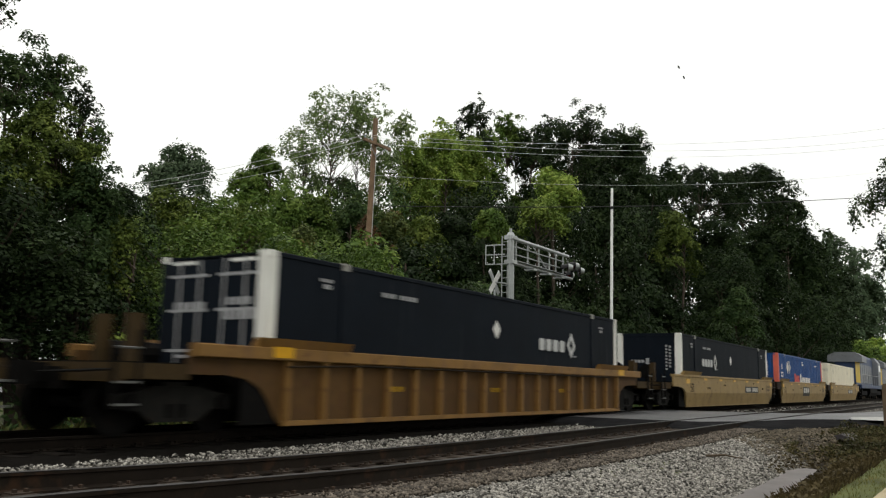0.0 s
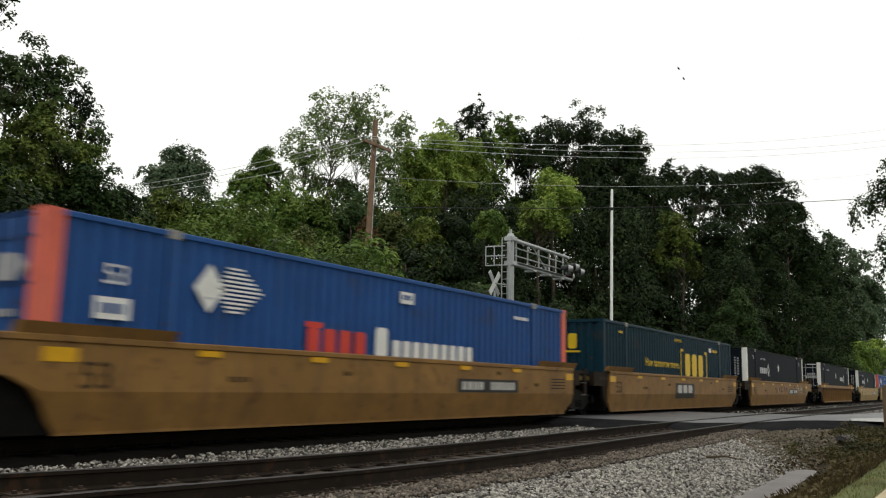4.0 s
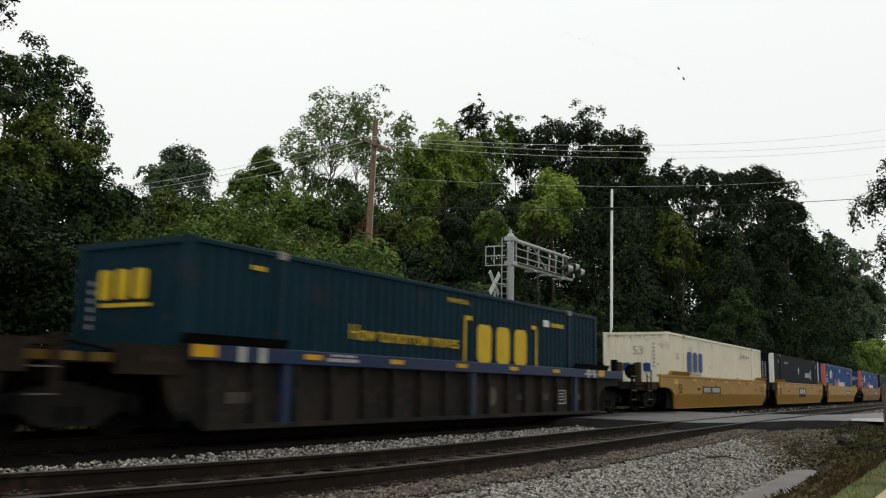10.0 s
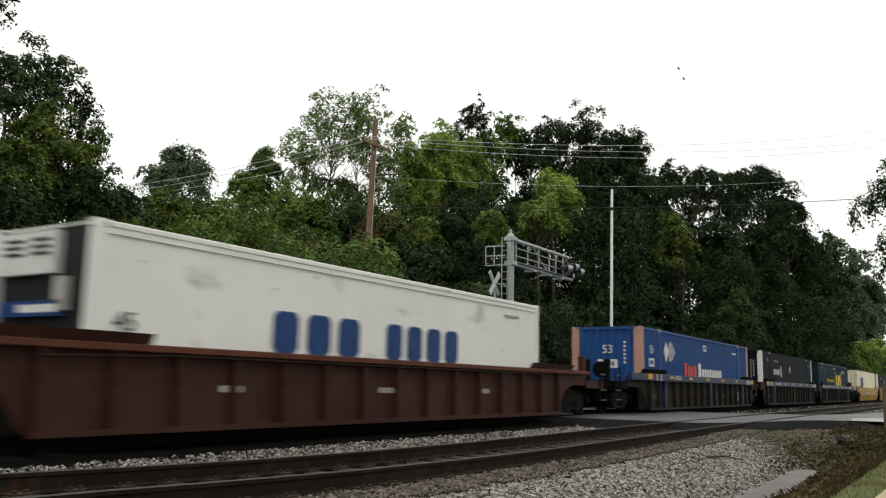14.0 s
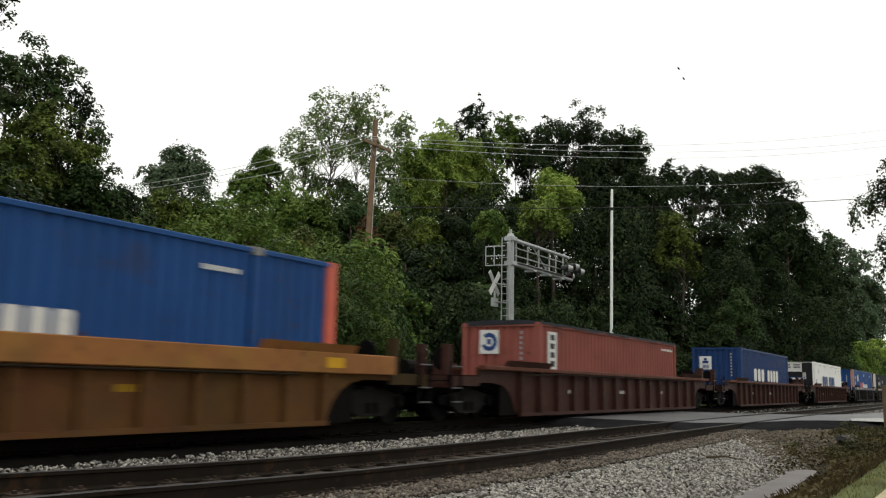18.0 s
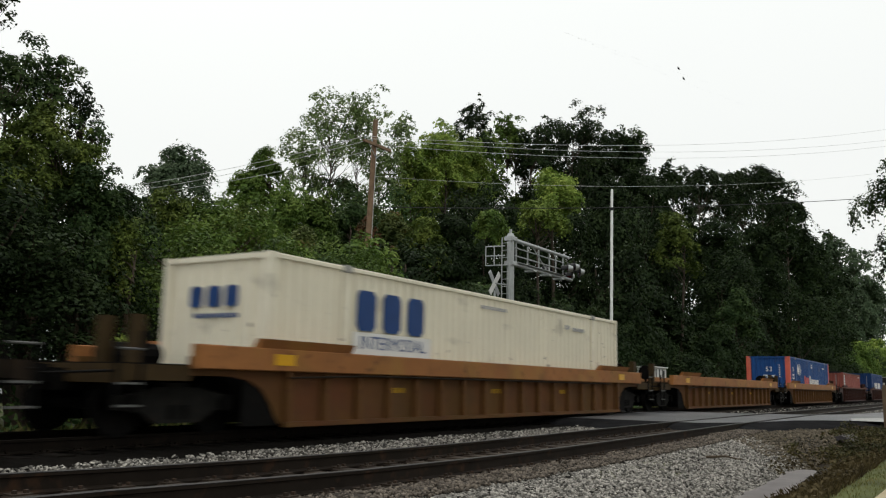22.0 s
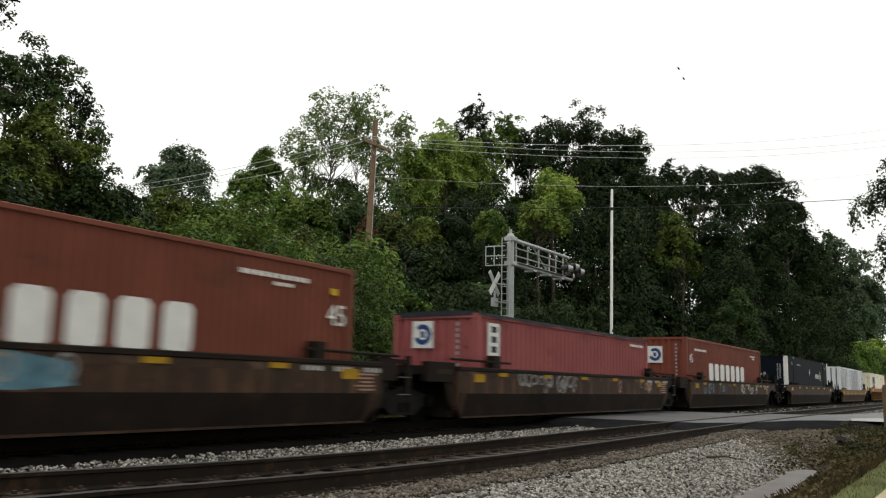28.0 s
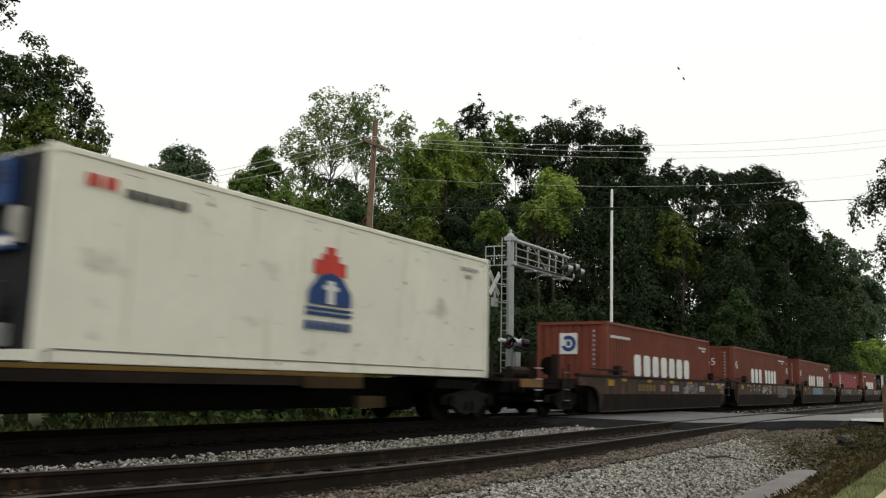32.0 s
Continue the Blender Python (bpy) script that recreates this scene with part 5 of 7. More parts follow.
def cream_box(c, intermodal=True, lettered=True):
    t = container(c, 16.15, 2.59, 0.2, 2.96, "cream", "cream", "cream corrugated container with dark blue marks, in a well car", roof="cream")
    y = -1.30
    if lettered:
        x0 = -5.7 if intermodal else -5.6
        if intermodal:
            part("white_field", Mesh().box(x0 - 0.1, x0 + 2.6, y - 0.003, y, 1.32, 1.75), "paint_white", t)
            letters("INTERMODAL", 0.36, t, "paint_blue", x0 + 1.25, y - 0.004, 1.44)
            blocks(t, "paint_blue", x0, x0 + 2.55, 1.78, 2.55, 3, y)
            bars(t, "paint_grey", -0.9, 0.4, 2.6, 2.68, 9, y)
            blocks(t, "paint_blue", -0.7, 0.6, 2.05, 2.42, 3, -8.06, facing="end")
            bars(t, "paint_blue", -0.6, 0.5, 1.86, 1.94, 9, -8.06, facing="end")
        else:
            blocks(t, "paint_blue", x0, x0 + 2.4, 1.5, 2.3, 3, y)
            bars(t, "paint_grey", x0 + 0.4, x0 + 2.0, 1.36, 1.44, 8, y)
            letters("53", 0.34, t, "paint_grey", -6.95, y, 1.95)
            letters("53", 0.46, t, "paint_grey", -8.06, -0.1, 2.1, "end")
            blocks(t, "paint_blue", -0.7, 0.5, 1.45, 1.78, 3, -8.06, facing="end")
            for i in range(7):
                part("data_stencil", SHARED["end_digit"], "paint_grey", t, at=(-8.05, -0.72, 2.5 - i * 0.14))
        bars(t, "paint_grey", 3.95, 4.3, 2.42, 2.54, 2, y)
        bars(t, "paint_grey", 4.45, 5.35, 2.40, 2.50, 7, y)
    for x in (-6.0, 6.0):
        part("rust_mark", Mesh().box(x - 0.12, x + 0.12, y - 0.012, y, 2.84, 2.97), "casting", t)
    return t


def panel_box(c):
    t = container(c, 16.15, 2.59, 0.2, 2.96, "panel_white", "panel_white", "white panelled container with grey seams, in a well car", "panel", roof="seam_grey", rail="panel_white")
    y = -1.282
    n = 27
    for i in range(n + 1):
        x = -7.9 + i * 15.8 / n
        part("seam", shared("seam", lambda: Mesh().box(-0.028, 0.028, -0.012, 0, 0.36, 2.86)), "seam_grey", t, at=(x, y, 0))
    for i in range(6):
        part("seam", shared("end_seam", lambda: Mesh().box(-0.012, 0, -0.045, 0.045, 0.36, 2.86)), "seam_grey", t, at=(-8.04, -1.0 + i * 0.4, 0))
    for z in (2.35, 2.45, 2.55, 2.62):
        part("orange_mark", Mesh().box(-8.075, -8.066, -0.2, 0.55, z, z + 0.05), "paint_orange", t)
    for i in range(7):
        part("data_stencil", SHARED["end_digit"], "paint_grey", t, at=(-8.06, -0.95, 2.5 - i * 0.15))
        part("data_stencil", SHARED["end_digit"], "paint_grey", t, at=(-4.6, y - 0.014, 2.4 - i * 0.15)).rotation_euler = (0, 0, math.pi / 2)
    part("placard", Mesh().box(-2.1, -1.75, y - 0.018, y - 0.012, 2.25, 2.5), "paint_grey", t)
    diamond(t, "seam_grey", 0.9, 1.5, 0.16, y - 0.012)
    return t


def square_mark(t, xe, y, z, s, round_mark=True):
    part("logo_panel", Mesh().box(xe - 0.006, xe, y - s, y + s, z - s * 1.1, z + s * 1.1), "paint_white", t)
    m = Mesh()
    if round_mark:
        n = 16
        for i in range(2, 15):
            a, b = 2 * math.pi * i / n, 2 * math.pi * (i + 1) / n
            m.along([(y + r * s * math.cos(q), z + r * s * math.sin(q)) for r, q in ((0.85, a), (0.85, b), (0.45, b), (0.45, a))], xe - 0.012, xe - 0.006)
        m.box(xe - 0.012, xe - 0.006, y - s * 0.2, y + s * 0.2, z - s * 0.25, z + s * 0.25)
        part("logo_shape", m, "paint_blue", t)
    else:
        m.box(xe - 0.012, xe - 0.006, y - s * 0.5, y + s * 0.5, z - s * 0.1, z + s * 0.35).box(xe - 0.012, xe - 0.006, y - s * 0.25, y + s * 0.25, z + s * 0.4, z + s * 0.8)
        for k in range(3):
            m.box(xe - 0.012, xe - 0.006, y - s * 0.55, y + s * 0.55, z - s * (0.9 - 0.22 * k), z - s * (0.78 - 0.22 * k))
        part("logo_shape", m, "paint_blue", t)


def red_box(c, L, kind, zt=2.92):
    wall = "crowley_red" if kind == "round" else "oxide_red"
    t = container(c, L, 2.44, 0.2, zt, wall, wall, "oxide red corrugated container with white lettering, in a well car", "fine" if kind != "round" else "corrugated", lifts=False, roof=wall)
    y, h = -1.226, L / 2
    if kind == "star":
        blocks(t, "paint_white", -3.3, -0.55, 1.18, 1.93, 3, y)
        blocks(t, "paint_white", 0.1, 3.2, 1.18, 1.93, 4, y)
        letters("45", 0.52, t, "paint_white", -6.4, y, 1.85)
        letters("45", 0.55, t, "paint_white", 6.38, y, 1.83)
        letters("45", 0.50, t, "paint_white", -h - 0.002, -0.1, 2.0, "end")
        square_mark(t, -h, 0.65, 2.1, 0.27, False)
        bars(t, "paint_white", 3.9, 5.6, 2.52, 2.60, 10, y)
        bars(t, "paint_white", 4.7, 5.2, 2.40, 2.46, 3, y)
        part("placard", Mesh().box(6.2, 6.36, y - 0.006, y, 2.38, 2.5), "paint_yellow", t)
    else:
        blocks(t, "paint_white", -3.6, 3.2, 1.2, 1.95, 7, y)
        bars(t, "paint_white", -5.8, -3.95, 2.40, 2.49, 16, y)
        bars(t, "paint_white", 4.4, 5.6, 2.50, 2.57, 8, y)
        bars(t, "paint_white", 4.9, 5.4, 2.38, 2.45, 4, y)
        square_mark(t, -h, 0.1, 2.2, 0.31)
        if L > 13:
            letters("45", 0.5, t, "paint_white", -6.3, y, 1.9)
    for i in range(9):
        part("data_stencil", SHARED["end_digit"], "paint_grey", t, at=(-h - 0.002, -0.78, 2.6 - i * 0.15))
    return t


def tarp_box(c, wall, zt=2.6):
    t = container(c, 12.19, 2.44, 0.2, zt - 0.07, wall, wall, "faded red open-top container under dark tarpaulin, in a well car", "corrugated", lifts=False, roof="tarp")
    y = -1.226
    tm = Mesh()
    n = 24
    for i in range(n + 1):
        x = -6.1 + 12.2 * i / n
        s = 0.02 * math.sin(i * 2.3) + 0.012 * math.sin(i * 5.1)
        tm.v += [(x, -1.24, zt - 0.12 + s), (x, -1.23, zt - 0.05), (x, -0.6, zt + s * 0.6), (x, 0.6, zt + s * 0.4), (x, 1.23, zt - 0.05), (x, 1.24, zt - 0.16 - s)]
    tm.f = [(6 * i + j, 6 * i + 6 + j, 6 * i + 7 + j, 6 * i + 1 + j) for i in range(n) for j in range(5)] + [(0, 1, 2, 3, 4, 5), tuple(6 * n + j for j in range(5, -1, -1))]
    part("tarpaulin", tm, "tarp", t)
    part("white_field", Mesh().box(-5.65, -5.05, y - 0.006, y, 1.25, 2.3), "paint_white", t)
    for i in range(4):
        part("data_stencil", Mesh().box(-5.48, -5.2, y - 0.010, y - 0.006, 1.35 + i * 0.24, 1.50 + i * 0.24), "paint_black", t)
    bars(t, "paint_white", 4.3, 5.6, 2.20, 2.28, 9, y)
    square_mark(t, -6.097, 0.35, 2.0, 0.3)
    for i in range(8):
        part("data_stencil", SHARED["end_digit"], "paint_grey", t, at=(-6.1, -0.65, 2.25 - i * 0.14))
    return t


def reefer(c, L, zb, zt, wall, unit_colour, label):
    t = container(c, L, 2.44 if zb < 0.5 else 2.5, zb, zt, wall, wall, label, "flat", lifts=False, rear_door=True, roof=wall)
    h, H = L / 2, zt - zb
    w = 1.2
    part("machinery_bay", Mesh().box(-h + 0.1, -h + 0.14, -w + 0.12, w - 0.12, zb + 0.1, zt - 0.08), "black_paint", t)
    part("reefer_unit", Mesh().box(-h - 0.02, -h + 0.1, -0.35, w - 0.18, zb + H * 0.74, zt - 0.1, 0.0), unit_colour, t)
    for i in range(3):
        part("grille", Mesh().box(-h - 0.03, -h - 0.02, -0.25, 0.2, zt - 0.45 + i * 0.1, zt - 0.40 + i * 0.1), "black_paint", t)
        part("grille", Mesh().box(-h - 0.03, -h - 0.02, 0.4, 0.85, zt - 0.45 + i * 0.1, zt - 0.40 + i * 0.1), "black_paint", t)
    part("control_box", Mesh().box(-h - 0.02, -h + 0.08, -0.62, -0.4, zb + H * 0.55, zb + H * 0.72), "bar_white", t)
    part("unit_panel", Mesh().box(-h - 0.02, -h + 0.08, -0.55, w - 0.3, zb + H * 0.52, zb + H * 0.60), "paint_blue", t)
    part("unit_panel", Mesh().box(-h - 0.026, -h - 0.02, -0.5, 0.4, zb + H * 0.54, zb + H * 0.58), "paint_white", t)
    part("fan_housing", Mesh().tube((-h + 0.1, -0.1, zb + H * 0.26), (-h - 0.02, -0.1, zb + H * 0.26), 0.36, 0.32, 16), "black_paint", t)
    part("compressor", Mesh().tube((-h + 0.02, -0.45, zb + 0.35), (-h + 0.02, 0.05, zb + 0.35), 0.16, 0.16, 12), "paint_grey", t)
    part("kick_plate", Mesh().box(-h - 0.01, -h + 0.05, -w + 0.1, w - 0.1, zb + 0.02, zb + 0.16), wall, t)
    part("top_seam", Mesh().box(-h + 0.2, h - 0.2, -w - 0.028, -w - 0.01, zt - 0.20, zt - 0.192), "seam_grey", t)
    part("seam_line", Mesh().box(-h + 0.2, h - 0.2, -w - 0.06, -w - 0.01, zb + 0.165, zb + 0.18), "seam_grey", t)
    return t


YOLD = ("smooth", "yellow_faded", "yellow_faded", "yellow_faded", "truck_iron", "yellow_faded")
YNEW = ("smooth", "yellow_bright", "yellow_bright", "yellow_bright", "truck_iron", "yellow_bright")
YPALE = ("smooth", "yellow_pale", "yellow_pale", "yellow_pale", "truck_iron", "yellow_pale")
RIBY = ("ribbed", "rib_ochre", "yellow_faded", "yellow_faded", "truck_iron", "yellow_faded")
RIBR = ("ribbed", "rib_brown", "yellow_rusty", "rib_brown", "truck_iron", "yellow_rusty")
BLUE = ("blue", "grey_car", "blue_car", "grey_car", "truck_iron", "truck_iron")
RED = ("low", "maroon_car", "maroon_rust", "maroon_car", "truck_iron", "maroon_car")
OLIVE = ("smooth", "olive_yellow", "olive_yellow", "olive_yellow", "truck_iron", "olive_yellow")
BROWN = ("smooth", "umber_car", "umber_car", "umber_car", "truck_iron", "truck_iron")
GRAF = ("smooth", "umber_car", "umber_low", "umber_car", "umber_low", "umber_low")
L_Y = "yellow steel container well car with smooth sides"
L_YO = "faded rust-streaked yellow well car with smooth sides"
L_RY = "rusty yellow ribbed steel well car"
L_B = "grimy grey ribbed well car with a blue top chord"
L_R = "maroon ribbed steel well car with rusty chord"
L_G = "grimy brown graffiti-marked well car"

SHARED["end_digit"] = Mesh().box(-0.006, 0, -0.036, 0.036, -0.04, 0.04).data("end_digit")
J, K = "joint", "coupler"
P53 = 9.65
# leading three-pack
well_car(80.2, YPALE, K, J, half_r=P53, label=L_YO)
well_car(60.93, YPALE, J, J, half_f=P53, half_r=P53, plate="logo", label=L_YO)
well_car(41.63, YPALE, J, K, half_f=P53, label=L_YO)
cream_box(80.2, lettered=False)
pacer_box(60.93)
navy_box(41.63, "A")
# single ribbed car
well_car(18.44, RIBY, K, K, plate="", label=L_RY)
navy_box(18.44, "B", rear_door=True)
# faded three-pack
faded = well_car(-5.11, YOLD, K, J, half_r=9.73, label=L_YO)
tag = random.Random(77)
for mat, x0, x1, n in (("graffiti_pink", -1.6, 1.4, 13), ("graffiti_white", 4.0, 6.2, 8), ("bar_dark", -2.0, 1.6, 7)):
    m = Mesh()
    for q in range(n):
        cx, cz, a, b, p0 = tag.uniform(x0, x1), tag.uniform(0.82, 1.0), tag.uniform(0.1, 0.26), tag.uniform(0.08, 0.16), tag.uniform(0, 6)
        for k in range(8):
            t0, t1 = p0 + k * 0.5, p0 + k * 0.5 + 0.54
            m.along([(cx + a * u * math.cos(w), cz + b * u * math.sin(w)) for u, w in ((1, t0), (1, t1), (0.72, t1), (0.72, t0))], NEAR - 0.006, NEAR - 0.001, "y")
    part("graffiti", m, mat, faded, "faint spray-painted scrawl")["kind"] = "stuff"
well_car(-24.57, YOLD, J, J, half_f=9.73, half_r=9.53, plate="logo", label=L_YO)
well_car(-43.63, YOLD, J, K, half_f=9.53, label=L_YO)
navy_box(-5.11, "A")
teal_box(-24.57)
pacer_box(-43.63, "door")
# bright three-pack
well_car(-66.74, YNEW, K, J, half_r=9.62, label=L_Y)
well_car(-85.98, YNEW, J, J, half_f=9.62, half_r=9.72, plate="logo", label=L_Y)
well_car(-105.41, YNEW, J, K, half_f=9.72, plate="number_rear", label=L_Y)
pacer_box(-66.74)
navy_box(-85.98, "B")
cream_box(-105.41, intermodal=False)
# blue three-pack
well_car(-128.74, BLUE, K, J, half_r=9.65, plate="", label=L_B)
well_car(-148.04, BLUE, J, J, half_f=9.65, half_r=9.74, plate="", label=L_B)
well_car(-167.52, BLUE, J, K, half_f=9.74, plate="", label=L_B)
teal_box(-128.74)
navy_box(-148.04, "A")
pacer_box(-167.52, post="post_salmon")
# three maroon cars
for c in (-190.53, -213.63, -236.75):
    well_car(c, RED, K, K, plate="", label=L_R)
rf = reefer(-190.53, 13.72, 0.2, 2.95, "reefer_white", "paint_white", "white refrigerated container with blue lettering, machinery at its end")
blocks(rf, "paint_blue", -3.35, -0.75, 1.27, 1.98, 3, -1.226)
blocks(rf, "paint_blue", -0.1, 2.85, 1.27, 1.98, 4, -1.226)
letters("45", 0.38, rf, "paint_black", -6.3, -1.226, 1.45)
bars(rf, "paint_grey", 4.9, 5.7, 2.5, 2.57, 6, -1.226)
sb = container(-213.63, 12.19, 2.44, 0.2, 2.93, "star_blue", "star_blue", "dark blue corrugated container with white lettering, in a well car", lifts=False, roof="star_blue")
blocks(sb, "paint_white", -3.4, -0.7, 1.3, 1.95, 3, -1.226)
blocks(sb, "paint_white", -0.05, 3.05, 1.3, 1.95, 4, -1.226)
square_mark(sb, -6.097, 0.55, 2.15, 0.3, False)
for i in range(8):
    part("data_stencil", SHARED["end_digit"], "paint_grey", sb, at=(-6.1, -0.72, 2.6 - i * 0.15))
tarp_box(-236.75, "faded_red")
# three rusty ribbed cars, the middle one empty
for c in (-259.72, -282.76, -305.8):
    well_car(c, RIBR, K, K, plate="", label=L_RY + (", empty" if c == -282.76 else ""))
pacer_box(-259.72)
cream_box(-305.8)
olive = well_car(-329.05, OLIVE, K, K, plate="", label="dull olive-yellow well car with smooth sides")
panel_box(-329.05)
for a, b in ((-2.2, -0.9), (-0.6, 0.4)):
    part("stencil", Mesh().along([(NEAR + 0.015, 0.58), (NEAR + 0.025, 0.58), (NEAR + 0.095, 0.33), (NEAR + 0.085, 0.33)], a, b), "graffiti_pink", olive, "worn pale lettering")
well_car(-352.41, BROWN, K, K, plate="", label="brown rust-stained well car with smooth sides")
navy_box(-352.41, "B")
# five-pack with graffiti
five = (-374.62, -392.48, -410.26, -427.9, -445.33)
for i, c in enumerate(five):
    hf = 10.6 if i == 0 else (five[i - 1] - c) / 2
    hr = 10.6 if i == 4 else (c - five[i + 1]) / 2
    car = well_car(c, GRAF, K if i == 0 else J, K if i == 4 else J, hs=7.45, half_f=hf, half_r=hr, plate="", label=L_G)
    for k in range(5):
        part("data_stencil", SHARED["data_stencil"], "graffiti_pink", car, at=(7.0 - 0.05 * (k % 2), NEAR, 0.96 - k * 0.07)).scale = (0.62 - 0.1 * (k % 3), 1, 1)
    for k in range(3):
        bars(car, "graffiti_white", 5.2 + k * 0.85, 5.75 + k * 0.85, 1.0, 1.08, 4, NEAR, "stencil")
    gr = random.Random(40 + i)

    def scrawl(x0, x1, z0, z1, n, mat, r, big=1.0):
        """Painted loops and strokes on the side."""
        m = Mesh()
        for q in range(n):
            cx, cz = gr.uniform(x0, x1), gr.uniform(z0 + 0.1, z1 - 0.1)
            a, b, p0 = gr.uniform(0.08, 0.22) * big, gr.uniform(0.12, (z1 - z0) / 2), gr.uniform(0, 6)
            for k in range(9):
                t0, t1 = p0 + k * 0.55, p0 + k * 0.55 + 0.6
                pts = [(cx + a * u * math.cos(t), min(z1, max(0.64, cz + b * u * math.sin(t)))) for u, t in ((1, t0), (1, t1), (1 - r, t1), (1 - r, t0))]
                m.along(pts, NEAR - 0.005, NEAR - 0.001, "y")
        part("graffiti", m, mat, car, "spray-painted scrawl")["kind"] = "stuff"
    if i == 0:
        scrawl(1.0, 4.5, 0.64, 1.15, 14, "graffiti_white", 0.4)
        scrawl(-5.5, -2, 0.64, 1.1, 8, "graffiti_blue", 0.4)
    elif i == 1:
        scrawl(-4.5, -0.5, 0.66, 1.15, 16, "graffiti_grey", 0.3)
        scrawl(2.0, 5.5, 0.66, 1.1, 8, "graffiti_pink", 0.3)
    elif i == 2:
        m = Mesh().along([(-3.7, 0.66), (-3.5, 1.05), (-2.9, 1.12), (-1.6, 1.08), (-0.2, 1.13), (0.8, 1.0), (0.9, 0.7), (0.2, 0.64)], NEAR - 0.003, NEAR, "y")
        part("graffiti", m, "graffiti_blue", car, "blue spray-painted patch")
        m = Mesh().along([(NEAR - 0.003, 0.64), (NEAR, 0.64), (NEAR + 0.11, 0.2), (NEAR + 0.105, 0.2)], -3.4, -0.4)
        part("graffiti", m, "graffiti_blue", car, "blue spray-painted patch")
        scrawl(-3.6, 0.8, 0.66, 1.12, 14, "graffiti_grey", 0.25)
    elif i == 3:
        for k in range(5):
            cx, a, b = 2.25 + k * 0.56, 0.27, 0.34 + 0.03 * (k % 2)
            for mat, r0, r1, out in (("graffiti_fill", 0.0, 0.86, 0.004), ("graffiti_white", 0.86, 1.0, 0.006), ("graffiti_grey", 0.42, 0.54, 0.007)):
                m = Mesh()
                for q in range(20 if r1 > 0.6 else 13):
                    pts = []
                    for u, w in ((r1, q), (r1, q + 1), (r0, q + 1), (r0, q)):
                        w = w * 0.31416 + k
                        px, pz = cx + a * u * math.cos(w) * (1 + 0.12 * math.sin(3 * w + k)), 0.80 + b * u * math.sin(w)
                        pts.append((px, NEAR + 0.25 * max(0.0, 0.62 - pz) - out, pz))
                    n0 = len(m.v)
                    m.v += pts
                    m.f.append((n0, n0 + 1, n0 + 2, n0 + 3))
                part("graffiti", m, mat, car, "bulging spray-painted shape")["kind"] = "stuff"
        scrawl(-5.0, 1.0, 0.66, 1.1, 12, "graffiti_white", 0.3)
        scrawl(-4.0, 1.5, 0.66, 1.1, 6, "graffiti_pink", 0.3)
    else:
        scrawl(1.2, 3.0, 0.62, 1.1, 12, "graffiti_grey", 0.35)
        for x, w, mt in ((-4.0, 1.9, "olive_yellow"), (-0.2, 0.8, "graffiti_white"), (-1.6, 0.5, "graffiti_pink"), (3.4, 0.8, "graffiti_white")):
            bars(car, mt, x, x + w, 0.72, 0.94, 5, NEAR, "stencil")
red_box(five[0], 13.72, "round")
tarp_box(five[1], "pink_red", 2.57)
red_box(five[2], 13.72, "star")
red_box(five[3], 13.72, "star")
red_box(five[4], 12.19, "round")

# spine car with a refrigerated container riding high
sp = thing("spine_car", -468.0, D, 0, "grimy spine car with yellow-edged platform, under a high container", "railway car", "well cars of the train")
MOVERS.append(sp)
part("spine", Mesh().along([(-0.28, 0.3), (0.28, 0.3), (0.34, 0.92), (-0.34, 0.92)], -10.0, 7.2).box(7.2, 11.6, -0.28, 0.28, 0.62, 0.92).box(-13.0, -10.0, -0.28, 0.28, 0.62, 0.92), "truck_iron", sp)
part("platform", Mesh().box(-12.5, 3.5, -1.38, 1.38, 0.80, 0.90), "umber_low", sp)
for sg in (-1, 1):
    part("deck_edge", Mesh().box(-12.5, 3.5, min(sg * 1.39, sg * 1.46), max(sg * 1.39, sg * 1.46), 0.74, 0.90), "umber_low", sp)
    part("deck_lip", Mesh().box(-12.5, 3.5, min(sg * 1.36, sg * 1.47), max(sg * 1.36, sg * 1.47), 0.902, 0.965), "olive_yellow", sp)
    part("deck_corner", Mesh().box(1.9, 3.52, min(sg * 1.44, sg * 1.48), max(sg * 1.44, sg * 1.48), 0.70, 0.90), "joint_yellow", sp)
    part("side_step", Mesh().box(3.5, 4.3, min(sg * 1.25, sg * 1.42), max(sg * 1.25, sg * 1.42), 0.34, 0.56), "joint_yellow", sp)
part("front_saddle", Mesh().box(8.2, 8.7, -1.2, 1.2, 0.90, 0.975), "truck_iron", sp)
part("rear_saddle", Mesh().box(-3.2, -2.7, -1.2, 1.2, 0.90, 0.975), "truck_iron", sp)
part("cross_bolster", Mesh().box(6.6, 8.2, -1.15, 1.15, 0.72, 0.92), "truck_iron", sp)
part("end_platform", Mesh().box(9.2, 11.4, -1.35, 1.35, 0.92, 1.0), "umber_low", sp)
part("platform_edge", Mesh().box(10.2, 11.4, -1.42, -1.36, 0.78, 0.99), "yellow_faded", sp)
part("brake_stand", Mesh().box(9.4, 10.2, -0.6, 0.6, 1.0, 1.75).tube((10.2, -0.3, 1.5), (10.26, -0.3, 1.5), 0.27, 0.27, 14), "umber_low", sp)
part("coupler", Mesh().box(11.6, 12.1, -0.14, 0.14, 0.72, 0.98), "truck_iron", sp)
for i, z in enumerate((0.42, 0.7, 0.98, 1.26)):
    part("step", Mesh().box(10.9, 11.3, -1.47, -1.43, z, z + 0.03), "galvanised", sp)
truck(sp, 8.2)
truck(sp, -11.0)
hr = reefer(-465.10, 11.6, 0.98, 3.82, "reefer_cream", "paint_blue", "tall cream refrigerated container with red and blue emblem, riding high")
